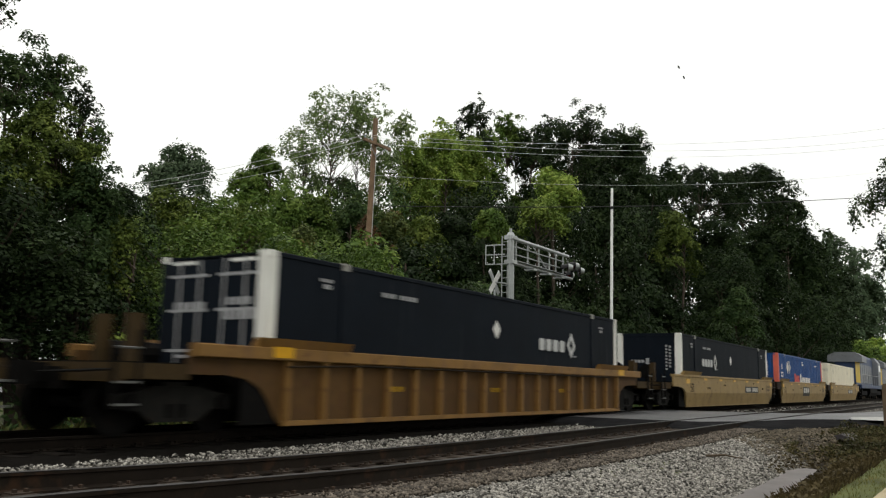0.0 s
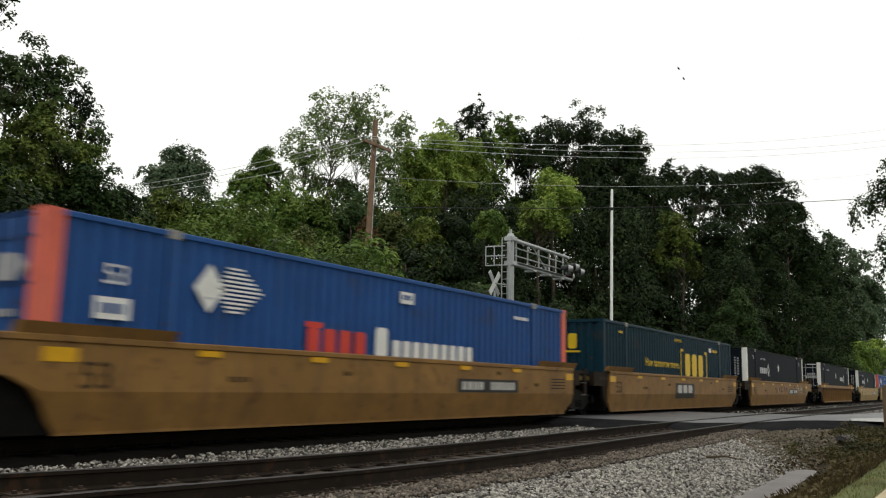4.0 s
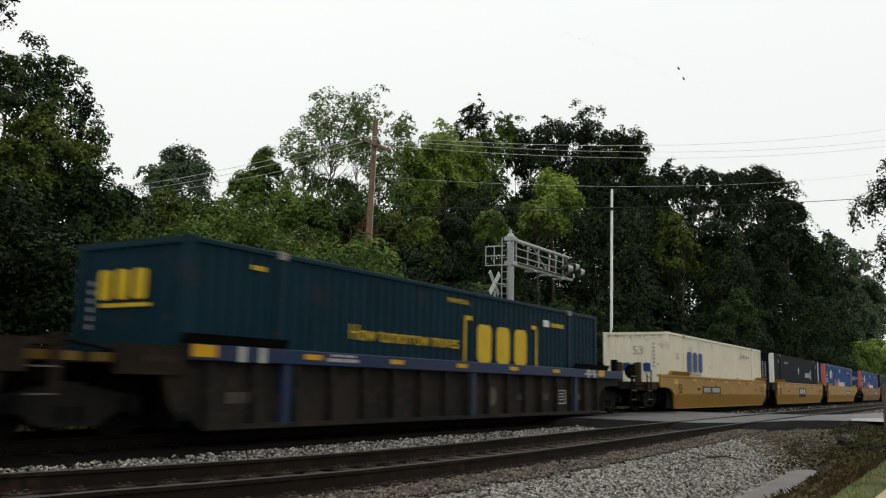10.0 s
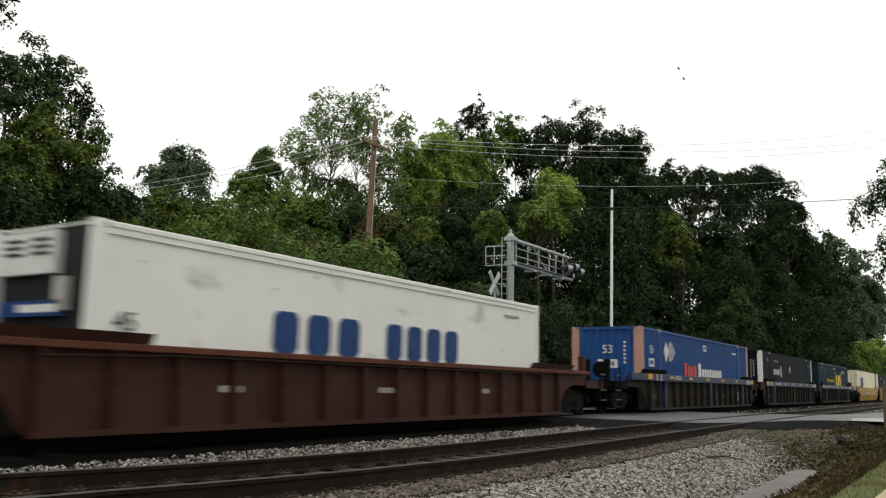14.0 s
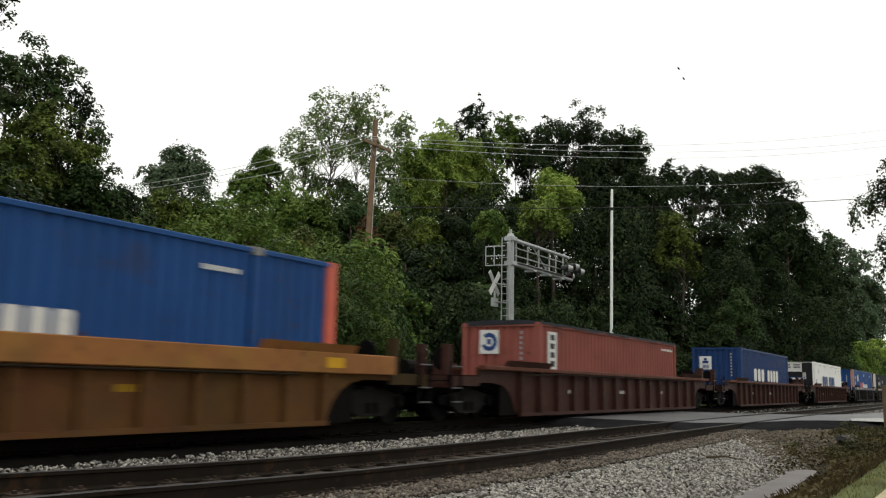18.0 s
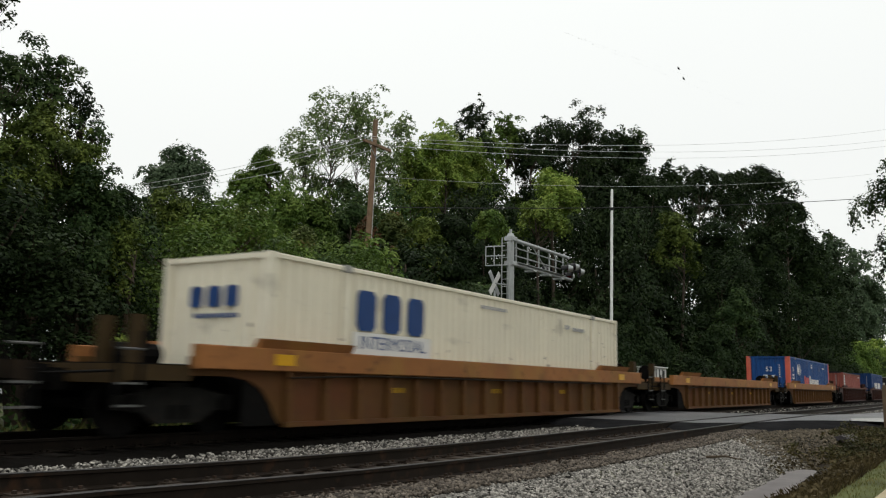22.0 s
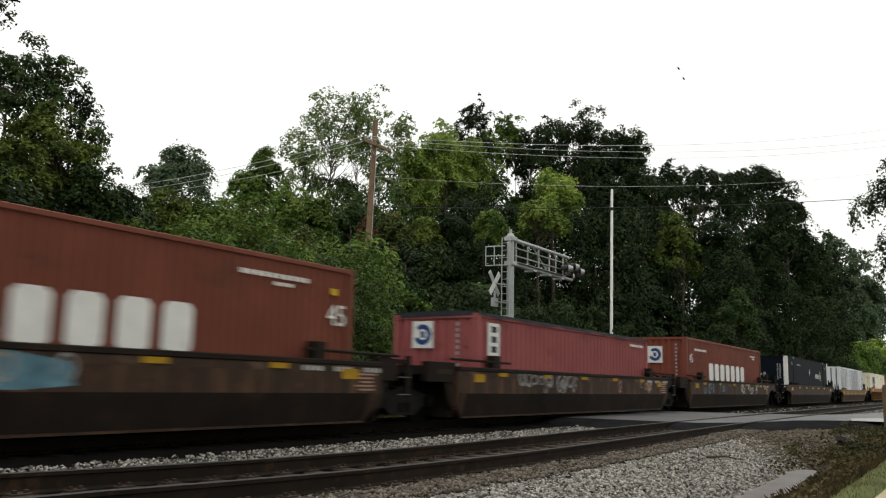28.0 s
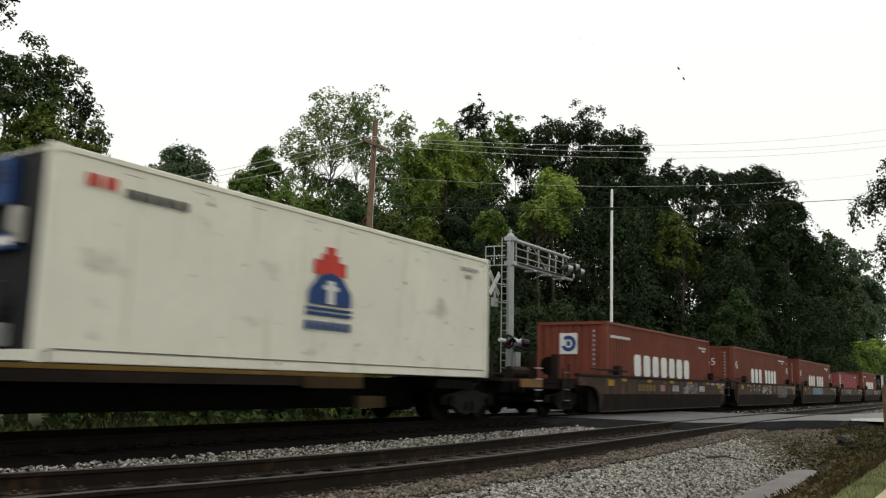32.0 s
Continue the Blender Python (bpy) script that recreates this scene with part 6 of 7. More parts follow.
y = -1.256
m = Mesh().box(-0.62, 0.28, y - 0.006, y, 2.72, 2.98).box(-0.42, 0.08, y - 0.006, y, 2.98, 3.10).box(-0.30, -0.04, y - 0.006, y, 3.10, 3.24)
part("emblem", m, "paint_red", hr)
m = Mesh().along([(-0.75, 2.18), (0.45, 2.18), (0.45, 2.42), (0.2, 2.68), (-0.15, 2.78), (-0.5, 2.68), (-0.75, 2.42)], y - 0.012, y - 0.006, "y")
part("emblem", m, "paint_blue", hr)
m = Mesh().box(-0.25, -0.05, y - 0.018, y - 0.012, 2.2, 2.62).box(-0.36, 0.06, y - 0.018, y - 0.012, 2.45, 2.53)
part("emblem", m, "paint_white", hr)
for z in (1.98, 2.07):
    part("emblem", Mesh().box(-0.8, 0.5, y - 0.006, y, z, z + 0.055), "paint_blue", hr)
blocks(hr, "paint_blue", -0.82, 0.52, 1.72, 1.88, 7, y)
blocks(hr, "paint_red", -5.3, -4.75, 3.34, 3.52, 2, y)
blocks(hr, "paint_black", -4.65, -3.5, 3.28, 3.42, 5, y)
bars(hr, "paint_grey", 4.5, 5.3, 3.42, 3.5, 5, y)
bars(hr, "paint_grey", 4.7, 5.0, 3.25, 3.33, 3, y)


# locomotives at the head
def locomotive(c):
    t = thing("locomotive", c, D, 0, "dark blue and grey diesel locomotive with yellow panels", "locomotive", "locomotives")
    MOVERS.append(t)
    part("frame", Mesh().box(-11.0, 11.0, -1.5, 1.5, 1.15, 1.5, 0.03), "loco_blue", t)
    part("long_hood", Mesh().along([(-0.9, 1.5), (0.9, 1.5), (0.9, 4.3), (0.7, 4.6), (-0.7, 4.6), (-0.9, 4.3)], -10.2, 5.6), "loco_blue", t)
    part("hood_panel", Mesh().box(-10.0, -6.4, -0.92, -0.9, 1.7, 4.2), "paint_yellow", t)
    part("radiator", Mesh().along([(-1.55, 3.7), (1.55, 3.7), (1.55, 4.3), (0.9, 4.65), (-0.9, 4.65), (-1.55, 4.3)], -10.4, -6.2), "loco_grey", t)
    for i in range(6):
        part("hood_door", Mesh().box(-5.8 + i * 1.8, -4.3 + i * 1.8, -0.915, -0.9, 1.7, 3.6), "loco_grey", t)
    cabm = part("cab", Mesh().along([(-1.5, 1.5), (1.5, 1.5), (1.5, 4.0), (1.1, 4.6), (-1.1, 4.6), (-1.5, 4.0)], 5.7, 8.4), "loco_grey", t)
    part("cab_window", Mesh().box(6.1, 8.0, -1.515, -1.5, 3.1, 3.8), "window_dark", cabm)
    part("nose", Mesh().box(8.4, 10.6, -0.85, 0.85, 1.5, 3.3, 0.15), "loco_blue", t)
    part("fuel_tank", Mesh().along([(-1.3, 0.35), (1.3, 0.35), (1.5, 0.7), (1.5, 1.15), (-1.5, 1.15), (-1.5, 0.7)], -3.6, 3.6), "truck_iron", t)
    part("exhaust_stack", Mesh().box(-0.6, 0.6, -0.35, 0.35, 4.6, 4.8), "truck_iron", t)
    for sg in (-1, 1):
        m = Mesh().tube((-10.8, sg * 1.45, 2.5), (5.5, sg * 1.45, 2.5), 0.025, None, 6)
        for i in range(9):
            m.tube((-10.8 + i * 2.03, sg * 1.45, 1.5), (-10.8 + i * 2.03, sg * 1.45, 2.5), 0.02, None, 6)
        part("handrail", m, "paint_grey", t)
    for s in (-1, 1):
        fr = part("truck_frame", Mesh().box(-2.4, 2.4, -1.3, -1.1, 0.45, 0.9).box(-2.4, 2.4, 1.1, 1.3, 0.45, 0.9).box(-0.5, 0.5, -1.1, 1.1, 0.6, 1.1), "truck_iron", t, at=(s * 7.0, 0, 0))
        for dx in (-1.85, 0.0, 1.85):
            for q in (-1, 1):
                w = part("wheel", SHARED["wheel"], "truck_iron", fr, at=(dx, q * 0.83, 0.455))
                w.rotation_euler = (0, 0, math.pi if q > 0 else 0)
    for s in (-1, 1):
        part("coupler", Mesh().box(min(s * 11, s * 11.6), max(s * 11, s * 11.6), -0.15, 0.15, 0.72, 1.0), "truck_iron", t)
    return t


locomotive(103.4)
locomotive(126.6)


# ---- trees ----
def tree_meshes(seed, H, R, base, sprays, per, leaf, airy, point=0.0):
    """Trunk with limbs, and a crown of drooping leaf sprays set over an uneven outline."""
    g = np.random.default_rng(seed)
    h = (H - base) / 2
    d = g.normal(size=(sprays, 3))
    d /= np.linalg.norm(d, axis=1)[:, None]
    d[:, 2] = np.where(d[:, 2] < -0.55, -d[:, 2], d[:, 2])
    lump = np.array([1 + 0.55 * noise.noise((a * 1.6 + seed * 3.7, b * 1.6, c * 1.6)) for a, b, c in d])
    far = g.uniform(0.12 if airy else 0.25, 1.0, sprays) ** 0.5 * (0.88 if airy else 0.8) * lump
    cen = d * far[:, None] * np.array((R, R, h)) + np.array((0, 0, base + h))
    if point:
        k = 1 - point * np.clip((cen[:, 2] - base) / (2 * h), 0, 1.1) * 1.25 + point * 0.25
        cen[:, :2] *= k[:, None]
    span = min(R, h * 1.1)
    size = span * (g.uniform(0.15, 0.30, sprays) if airy else g.uniform(0.22, 0.46, sprays))
    side = np.stack([d[:, 0], d[:, 1], np.zeros(sprays)], 1)
    axis = np.array((0, 0, 0.75)) + side * 0.55 + g.normal(size=(sprays, 3)) * 0.22
    axis /= np.linalg.norm(axis, axis=1)[:, None]
    num = np.maximum(3, (per * g.uniform(0.6, 1.4, sprays) * (size / (0.22 * span if airy else 0.33 * span)) ** 2)).astype(int)
    n = int(num.sum())
    i = np.repeat(np.arange(sprays), num)
    A = axis[i]
    U = np.cross(A, g.normal(size=(sprays, 3))[i])
    U /= np.linalg.norm(U, axis=1)[:, None] + 1e-9
    W = np.cross(A, U)
    th = g.uniform(0, 2 * np.pi, n)
    q = np.sqrt(g.uniform(0, 1, n))
    lob = 0.72 + 0.28 * np.sin(th * (3 + i % 4) + i * 1.7)
    r = q * lob * size[i]
    ray = U * np.cos(th)[:, None] + W * np.sin(th)[:, None]
    dome = np.sqrt(np.clip(1 - q * q, 0, 1))
    flat = 0.75 if airy else 0.62
    thick = (dome * flat + g.normal(size=n) * (0.16 if airy else 0.09) - 0.25) * size[i]
    P = cen[i] + ray * r[:, None] + A * thick[:, None]
    # loose twigs beyond the outline
    m_ = max(8, n // 150)
    k_ = g.integers(0, sprays, m_)
    d2 = g.normal(size=(m_, 3))
    d2 /= np.linalg.norm(d2, axis=1)[:, None]
    P = np.concatenate([P, cen[k_] + d2 * size[k_][:, None] * g.uniform(0.75, 1.0, (m_, 1))])
    O = np.concatenate([A * (0.25 + dome)[:, None] + ray * q[:, None], d2])
    lift = np.percentile(P[:, 2], 99.7)
    P[:, 2] = np.where(P[:, 2] > base, base + (P[:, 2] - base) * (H - base) / (lift - base), P[:, 2])
    v, f = leaf_quads(g, P, leaf, leaf * 0.62, 0.25, 0.2, O)
    crown = from_arrays("crown", v, f)
    m = Mesh()
    k = (min(R, 3.0) * 0.045 + 0.05) * (0.6 if airy else 1.0)
    bend = g.normal(size=2) * 0.2
    mid, top = (bend[0], bend[1], H * 0.45), (bend[0] * 1.6, bend[1] * 1.6, H * 0.84)
    m.tube((0, 0, -0.1), mid, k * 1.25, k * 0.8, 8).tube(mid, top, k * 0.8, k * 0.2, 6)
    for c in cen[:: max(1, sprays // (30 if airy else 12))]:
        z0 = max(base - 0.3 * h, min(H * 0.8, c[2] - np.hypot(c[0], c[1]) * 0.9 - 0.12 * h))
        f = z0 / (H * 0.84)
        root = (bend[0] * min(1.6, f * 2), bend[1] * min(1.6, f * 2), z0)
        el = tuple((np.array(root) * 0.5 + c * 0.5) + g.normal(size=3) * 0.06 * R)
        m.tube(root, el, k * 0.3, k * 0.18, 5).tube(el, tuple(c - np.array((0, 0, 0.03 * R))), k * 0.18, k * 0.06, 4)
    return m.data("trunk"), crown


#                    seed  H   R  base sprays per leaf airy
SHAPES = {"oak": (1, 14, 4.6, 3.0, 90, 70, 0.15, False), "maple": (2, 14, 3.9, 2.2, 90, 70, 0.13, False),
          "elm": (6, 14, 5.2, 4.0, 90, 70, 0.16, False), "bush": (7, 4.4, 2.6, 0.2, 60, 75, 0.09, False),
          "vine": (8, 6.0, 2.2, 0.1, 60, 80, 0.095, False), "thicket": (9, 6.0, 2.2, 0.1, 70, 170, 0.052, False),
          # coarse form, used only for the unseen trees behind the camera
          "distant": (13, 14, 4.6, 3.0, 50, 24, 0.34, False)}
FORMS = {k: tree_meshes(*v) for k, v in SHAPES.items()}
TREE_N = [0]


def tree(form, x, y, h, r, leaf, label, name="tree", category="tree", group="trees along the railway"):
    trunk, crown = FORMS[form]
    H, R = SHAPES[form][1:3]
    TREE_N[0] += 1
    t = thing(name, x, y, ground_z(x, y) - 0.05, label, category, group, rz=(TREE_N[0] * 137.5) % 360)
    sz = h / H
    sr = r / R
    t.scale = (sr, sr, sz)
    part("trunk", trunk, "bark", t)
    part("crown", crown, leaf, t)
    return t


GROWN = [100]


def grown(x, y, h, r, leaf, label, airy=False, low=0.3, point=0.0, fine=1.0, dense=1.0):
    """A tree of its own size; its leaves are fine on near trees and coarser on far ones. low: where the crown begins; point: taper."""
    GROWN[0] += 1
    size = (0.0015 * math.hypot(x, y) + 0.013) * fine
    base = h * low
    tall = (h - base) / (2 * r)
    sprays = int(min(200, (34 + 26 * tall) * (1.5 if airy else 1.0)))
    cover = math.pi * r * (h - base) / 2 / (1.24 * size * size)
    per = max(8, cover * dense * (1.7 if airy else 4.2) / sprays)
    trunk, crown = tree_meshes(GROWN[0], h, r, base, sprays, per, size, airy, point)
    t = thing("tree", x, y, ground_z(x, y) - 0.05, label, "tree", "trees along the railway", rz=(GROWN[0] * 137.5) % 360)
    part("trunk", trunk, "bark", t)
    part("crown", crown, leaf, t)
    return t


DK, MD, LT = "dark green leafy broadleaf tree at the wood's edge", "green leafy broadleaf tree at the wood's edge", "yellow-green leafy tree at the wood's edge"
AIRY = "tall airy silver-green tree with thin foliage"
# the near end: overhanging boughs, a yellow-green tree and vine-hung dark growth
grown(10.9, 20.5, 11.3, 0.89, "leaf_dark", DK, low=0.86, airy=True, dense=1.5)
grown(11.4, 19.6, 9.6, 1.12, "leaf_deep", DK, low=0.67, airy=True, dense=1.5)
grown(12.2, 19.3, 9.5, 0.77, "leaf_deep", DK, low=0.70, airy=True, dense=1.5)
grown(12.8, 19.0, 9.0, 0.53, "leaf_dark", DK, low=0.73, airy=True, dense=1.1)
grown(13.1, 18.7, 7.9, 0.50, "leaf_deep", DK, low=0.83, airy=True, dense=1.1)
grown(11.5, 18.5, 7.9, 1.17, "leaf_olive", MD, low=0.58, point=0.2)
grown(12.5, 18.3, 7.4, 0.73, "leaf_olive", MD, low=0.63)
grown(10.7, 18.6, 7.2, 0.85, "leaf_olive", DK, low=0.51)
grown(12.4, 17.9, 6.5, 0.99, "leaf_deep", DK, low=0.34)
grown(11.2, 18.0, 5.6, 1.07, "leaf_deep", DK, low=0.34)
grown(14.0, 18.6, 6.4, 0.49, "leaf_deep", DK, low=0.54)
grown(13.2, 17.6, 5.4, 0.64, "leaf_olive", DK, low=0.42, dense=0.8)
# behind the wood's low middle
grown(35.7, 42.0, 15.9, 2.79, "leaf_hazed", DK, low=0.63, point=0.45)
grown(34.2, 42.5, 14.2, 1.37, "leaf_hazed", DK, low=0.75)
grown(39.0, 38.0, 16.0, 1.89, "leaf_mid", MD, low=0.65, point=0.5)
grown(38.0, 38.5, 14.5, 1.86, "leaf_mid", MD, low=0.70, point=0.4)
# airy trees behind the utility pole
grown(41.8, 35.0, 20.3, 3.06, "leaf_silver", AIRY, low=0.60, airy=True)
grown(44.9, 34.5, 21.3, 1.71, "leaf_silver", AIRY, low=0.60, airy=True)
grown(38.1, 34.0, 16.3, 1.46, "leaf_silver", AIRY, low=0.67, airy=True)
grown(48.9, 34.5, 20.7, 1.57, "leaf_silver", AIRY, low=0.71, airy=True)
grown(45.8, 34.0, 17.5, 1.72, "leaf_silver", AIRY, low=0.65, airy=True)
# yellow-green and dark crowns over the crossing signal
grown(51.8, 33.0, 20.6, 2.35, "leaf_light", LT, low=0.58, point=0.25)
grown(48.1, 32.5, 17.9, 2.05, "leaf_light", MD, low=0.61)
grown(54.8, 32.0, 20.0, 2.24, "leaf_light", LT, low=0.60, point=0.2)
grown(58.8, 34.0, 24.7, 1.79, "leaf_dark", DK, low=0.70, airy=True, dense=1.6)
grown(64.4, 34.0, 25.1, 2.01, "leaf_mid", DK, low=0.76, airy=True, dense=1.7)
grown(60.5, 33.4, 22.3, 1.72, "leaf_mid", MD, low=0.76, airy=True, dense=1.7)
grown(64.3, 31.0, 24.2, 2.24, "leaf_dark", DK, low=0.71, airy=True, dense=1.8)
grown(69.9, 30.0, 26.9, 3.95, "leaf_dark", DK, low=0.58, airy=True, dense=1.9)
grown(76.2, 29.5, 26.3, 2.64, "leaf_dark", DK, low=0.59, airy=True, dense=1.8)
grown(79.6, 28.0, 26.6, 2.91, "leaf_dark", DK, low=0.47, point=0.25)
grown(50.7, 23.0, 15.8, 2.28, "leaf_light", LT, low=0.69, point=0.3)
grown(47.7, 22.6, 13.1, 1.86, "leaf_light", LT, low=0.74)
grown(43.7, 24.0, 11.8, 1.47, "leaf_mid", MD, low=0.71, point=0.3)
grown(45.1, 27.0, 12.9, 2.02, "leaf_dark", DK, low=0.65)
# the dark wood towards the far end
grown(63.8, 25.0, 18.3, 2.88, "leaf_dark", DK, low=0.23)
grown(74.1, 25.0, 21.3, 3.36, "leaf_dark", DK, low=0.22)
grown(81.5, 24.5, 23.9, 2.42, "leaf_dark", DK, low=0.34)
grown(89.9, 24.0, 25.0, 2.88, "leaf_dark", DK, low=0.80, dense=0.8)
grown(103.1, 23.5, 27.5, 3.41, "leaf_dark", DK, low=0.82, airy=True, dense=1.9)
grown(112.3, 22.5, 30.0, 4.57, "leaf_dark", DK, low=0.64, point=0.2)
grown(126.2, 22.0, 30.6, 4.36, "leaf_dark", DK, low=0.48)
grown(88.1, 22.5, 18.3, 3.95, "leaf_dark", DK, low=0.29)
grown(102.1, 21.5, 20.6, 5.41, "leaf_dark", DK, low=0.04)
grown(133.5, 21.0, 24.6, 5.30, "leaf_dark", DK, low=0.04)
grown(158.8, 20.5, 28.3, 4.49, "leaf_hazed", MD, low=0.04)
grown(190.9, 20.0, 30.1, 5.83, "leaf_hazed", MD, low=0.04)
grown(225.8, 19.5, 27.2, 6.82, "leaf_hazed", MD, low=0.04)
grown(65.6, 19.6, 15.3, 2.04, "leaf_olive", MD, low=0.52, dense=0.9)
grown(74.6, 17.0, 10.0, 2.24, "leaf_deep", MD, low=0.33, point=0.4)
grown(178.7, 16.6, 11.5, 4.00, "leaf_light", LT, low=0.44)
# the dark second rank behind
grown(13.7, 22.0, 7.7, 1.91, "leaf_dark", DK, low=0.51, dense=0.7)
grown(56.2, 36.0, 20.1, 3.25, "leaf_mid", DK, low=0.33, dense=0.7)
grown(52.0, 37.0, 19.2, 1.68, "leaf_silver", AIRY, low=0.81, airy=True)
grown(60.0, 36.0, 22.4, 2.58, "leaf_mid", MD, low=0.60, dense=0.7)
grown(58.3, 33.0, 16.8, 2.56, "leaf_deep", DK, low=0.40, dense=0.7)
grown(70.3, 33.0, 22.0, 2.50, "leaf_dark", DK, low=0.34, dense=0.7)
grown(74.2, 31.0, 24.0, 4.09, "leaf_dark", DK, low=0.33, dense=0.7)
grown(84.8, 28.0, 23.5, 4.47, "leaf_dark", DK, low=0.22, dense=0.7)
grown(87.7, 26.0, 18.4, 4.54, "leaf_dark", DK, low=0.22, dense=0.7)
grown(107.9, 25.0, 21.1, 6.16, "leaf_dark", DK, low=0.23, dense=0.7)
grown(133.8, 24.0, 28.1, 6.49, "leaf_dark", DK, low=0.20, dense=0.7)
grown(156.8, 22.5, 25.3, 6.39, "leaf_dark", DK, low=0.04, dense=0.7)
grown(189.1, 22.0, 24.0, 6.32, "leaf_hazed", MD, low=0.04, dense=0.7)
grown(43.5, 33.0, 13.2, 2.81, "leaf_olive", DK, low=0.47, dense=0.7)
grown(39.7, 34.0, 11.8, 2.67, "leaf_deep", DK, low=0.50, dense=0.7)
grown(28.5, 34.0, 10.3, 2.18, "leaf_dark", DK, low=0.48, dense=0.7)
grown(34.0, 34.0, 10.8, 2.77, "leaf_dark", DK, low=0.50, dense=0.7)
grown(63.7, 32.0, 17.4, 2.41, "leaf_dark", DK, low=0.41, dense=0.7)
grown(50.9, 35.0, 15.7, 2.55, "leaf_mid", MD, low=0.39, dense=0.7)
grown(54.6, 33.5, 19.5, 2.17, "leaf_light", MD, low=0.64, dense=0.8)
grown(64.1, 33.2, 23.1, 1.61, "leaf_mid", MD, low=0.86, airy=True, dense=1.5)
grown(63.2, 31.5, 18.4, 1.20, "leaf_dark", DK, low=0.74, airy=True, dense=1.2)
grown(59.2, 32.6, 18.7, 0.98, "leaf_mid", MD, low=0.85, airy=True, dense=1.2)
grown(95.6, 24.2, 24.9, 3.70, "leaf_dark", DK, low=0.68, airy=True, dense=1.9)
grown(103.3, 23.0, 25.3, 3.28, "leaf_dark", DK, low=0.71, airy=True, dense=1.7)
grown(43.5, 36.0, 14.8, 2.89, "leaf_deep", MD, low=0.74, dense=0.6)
# the middle storey
grown(21.0, 25.0, 8.3, 1.29, "leaf_olive", MD, low=0.43)
grown(22.0, 24.0, 8.0, 1.21, "leaf_mid", MD, low=0.40, point=0.3)
grown(24.5, 24.5, 8.3, 1.30, "leaf_olive", MD, low=0.41, point=0.3)
grown(29.3, 27.0, 10.2, 1.33, "leaf_mid", MD, low=0.42, point=0.4)
grown(32.7, 28.0, 11.1, 1.51, "leaf_mid", MD, low=0.41, point=0.3)
grown(35.2, 28.0, 11.2, 1.52, "leaf_deep", MD, low=0.42)
grown(27.9, 24.5, 8.0, 1.41, "leaf_turning", MD, low=0.39, dense=0.8)
grown(37.7, 27.0, 10.6, 1.50, "leaf_turning", MD, low=0.47, point=0.3)
grown(40.3, 26.5, 10.8, 1.78, "leaf_olive", MD, low=0.47, point=0.3)
grown(42.5, 25.0, 9.7, 1.82, "leaf_dark", DK, low=0.41)
grown(44.4, 23.0, 9.0, 1.84, "leaf_dark", DK, low=0.45)
grown(52.1, 23.6, 10.9, 2.30, "leaf_dark", DK, low=0.34)
grown(33.6, 25.6, 9.6, 0.95, "leaf_red", "small reddish-leaved tree beside the utility pole", airy=True, low=0.45)
grown(36.2, 25.4, 8.4, 0.7, "leaf_red", "small reddish-leaved tree beside the utility pole", airy=True, low=0.5, dense=0.7)
# second row that closes the wood
for x, y, h, r, f, lf in ((20.5, 27.5, 8.4, 3.0, "maple", "leaf_mid"), (24.5, 29, 9.4, 3.2, "oak", "leaf_dark"), (28.5, 30, 10.2, 3.2, "maple", "leaf_mid"),
                          (32.5, 31, 11.5, 3.2, "oak", "leaf_mid"), (37.5, 30.5, 12.4, 3.2, "maple", "leaf_deep"), (42.0, 29.5, 13.0, 3.3, "oak", "leaf_deep")):
    tree(f, x, y, h, r, lf, MD if lf == "leaf_mid" else DK)
for x, y, h, r, f, lf in ((47, 28, 13.8, 3.4, "maple", "leaf_dark"), (52, 27.5, 15.5, 3.4, "oak", "leaf_dark"), (57, 26, 16.5, 3.6, "maple", "leaf_dark"), (62.5, 24, 17, 3.8, "oak", "leaf_dark"),
                          (68, 22.5, 17.5, 4.0, "elm", "leaf_dark"), (80, 19.5, 14, 4.2, "maple", "leaf_dark"), (112, 18.5, 15, 5, "oak", "leaf_dark"), (130, 18, 14, 5, "elm", "leaf_dark")):
    tree(f, x, y, h, r, lf, DK)
# the tree on the near side of the road, beside the view
grown(29.25, 1.0, 9.4, 2.2, "leaf_dark", "dark leafy roadside tree overhanging the verge", low=0.30, dense=1.0)
# crowns that close the wood behind the signal
grown(62.6, 33.8, 19.1, 1.16, "leaf_mid", MD, low=0.84, airy=True, dense=2.2)
grown(64.5, 32.4, 21.0, 1.18, "leaf_dark", DK, low=0.85, airy=True, dense=2.2)
grown(63.1, 32.2, 17.3, 1.43, "leaf_mid", MD, low=0.86, airy=True, dense=2.2)
grown(78.2, 29.2, 27.0, 1.68, "leaf_dark", DK, low=0.82, airy=True, dense=1.9)
# trees added unseen behind the camera close the place and block low sky light
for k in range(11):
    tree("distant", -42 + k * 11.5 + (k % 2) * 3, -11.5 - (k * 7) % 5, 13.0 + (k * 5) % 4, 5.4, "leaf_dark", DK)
# lower growth in front of the wood
SHRUB = "dense green shrub at the foot of the wood"
# near-black leaf_dark on these rows stands in for shade under the trees
low = random.Random(21)
x = 3.0
while x < 60:
    f = "thicket" if x < 24 else "bush"
    h = low.uniform(4.6, 6.6) if x < 24 else low.uniform(3.6, 6.4)
    lf = "leaf_dark" if x > 30 or x < 15.2 else low.choice(("leaf_mid", "leaf_deep", "leaf_turning")) if x < 19 else low.choice(("leaf_deep", "leaf_deep", "leaf_mid"))
    if not 28.5 < x < 33:
        tree(f, x, low.uniform(17.6, 19.2) + (1.5 if x > 24 else 0), h, low.uniform(2.0, 2.8), lf, SHRUB, "shrub", "shrub", "shrubs by the railway")
    x += low.uniform(1.7, 2.5)
x = 20.0
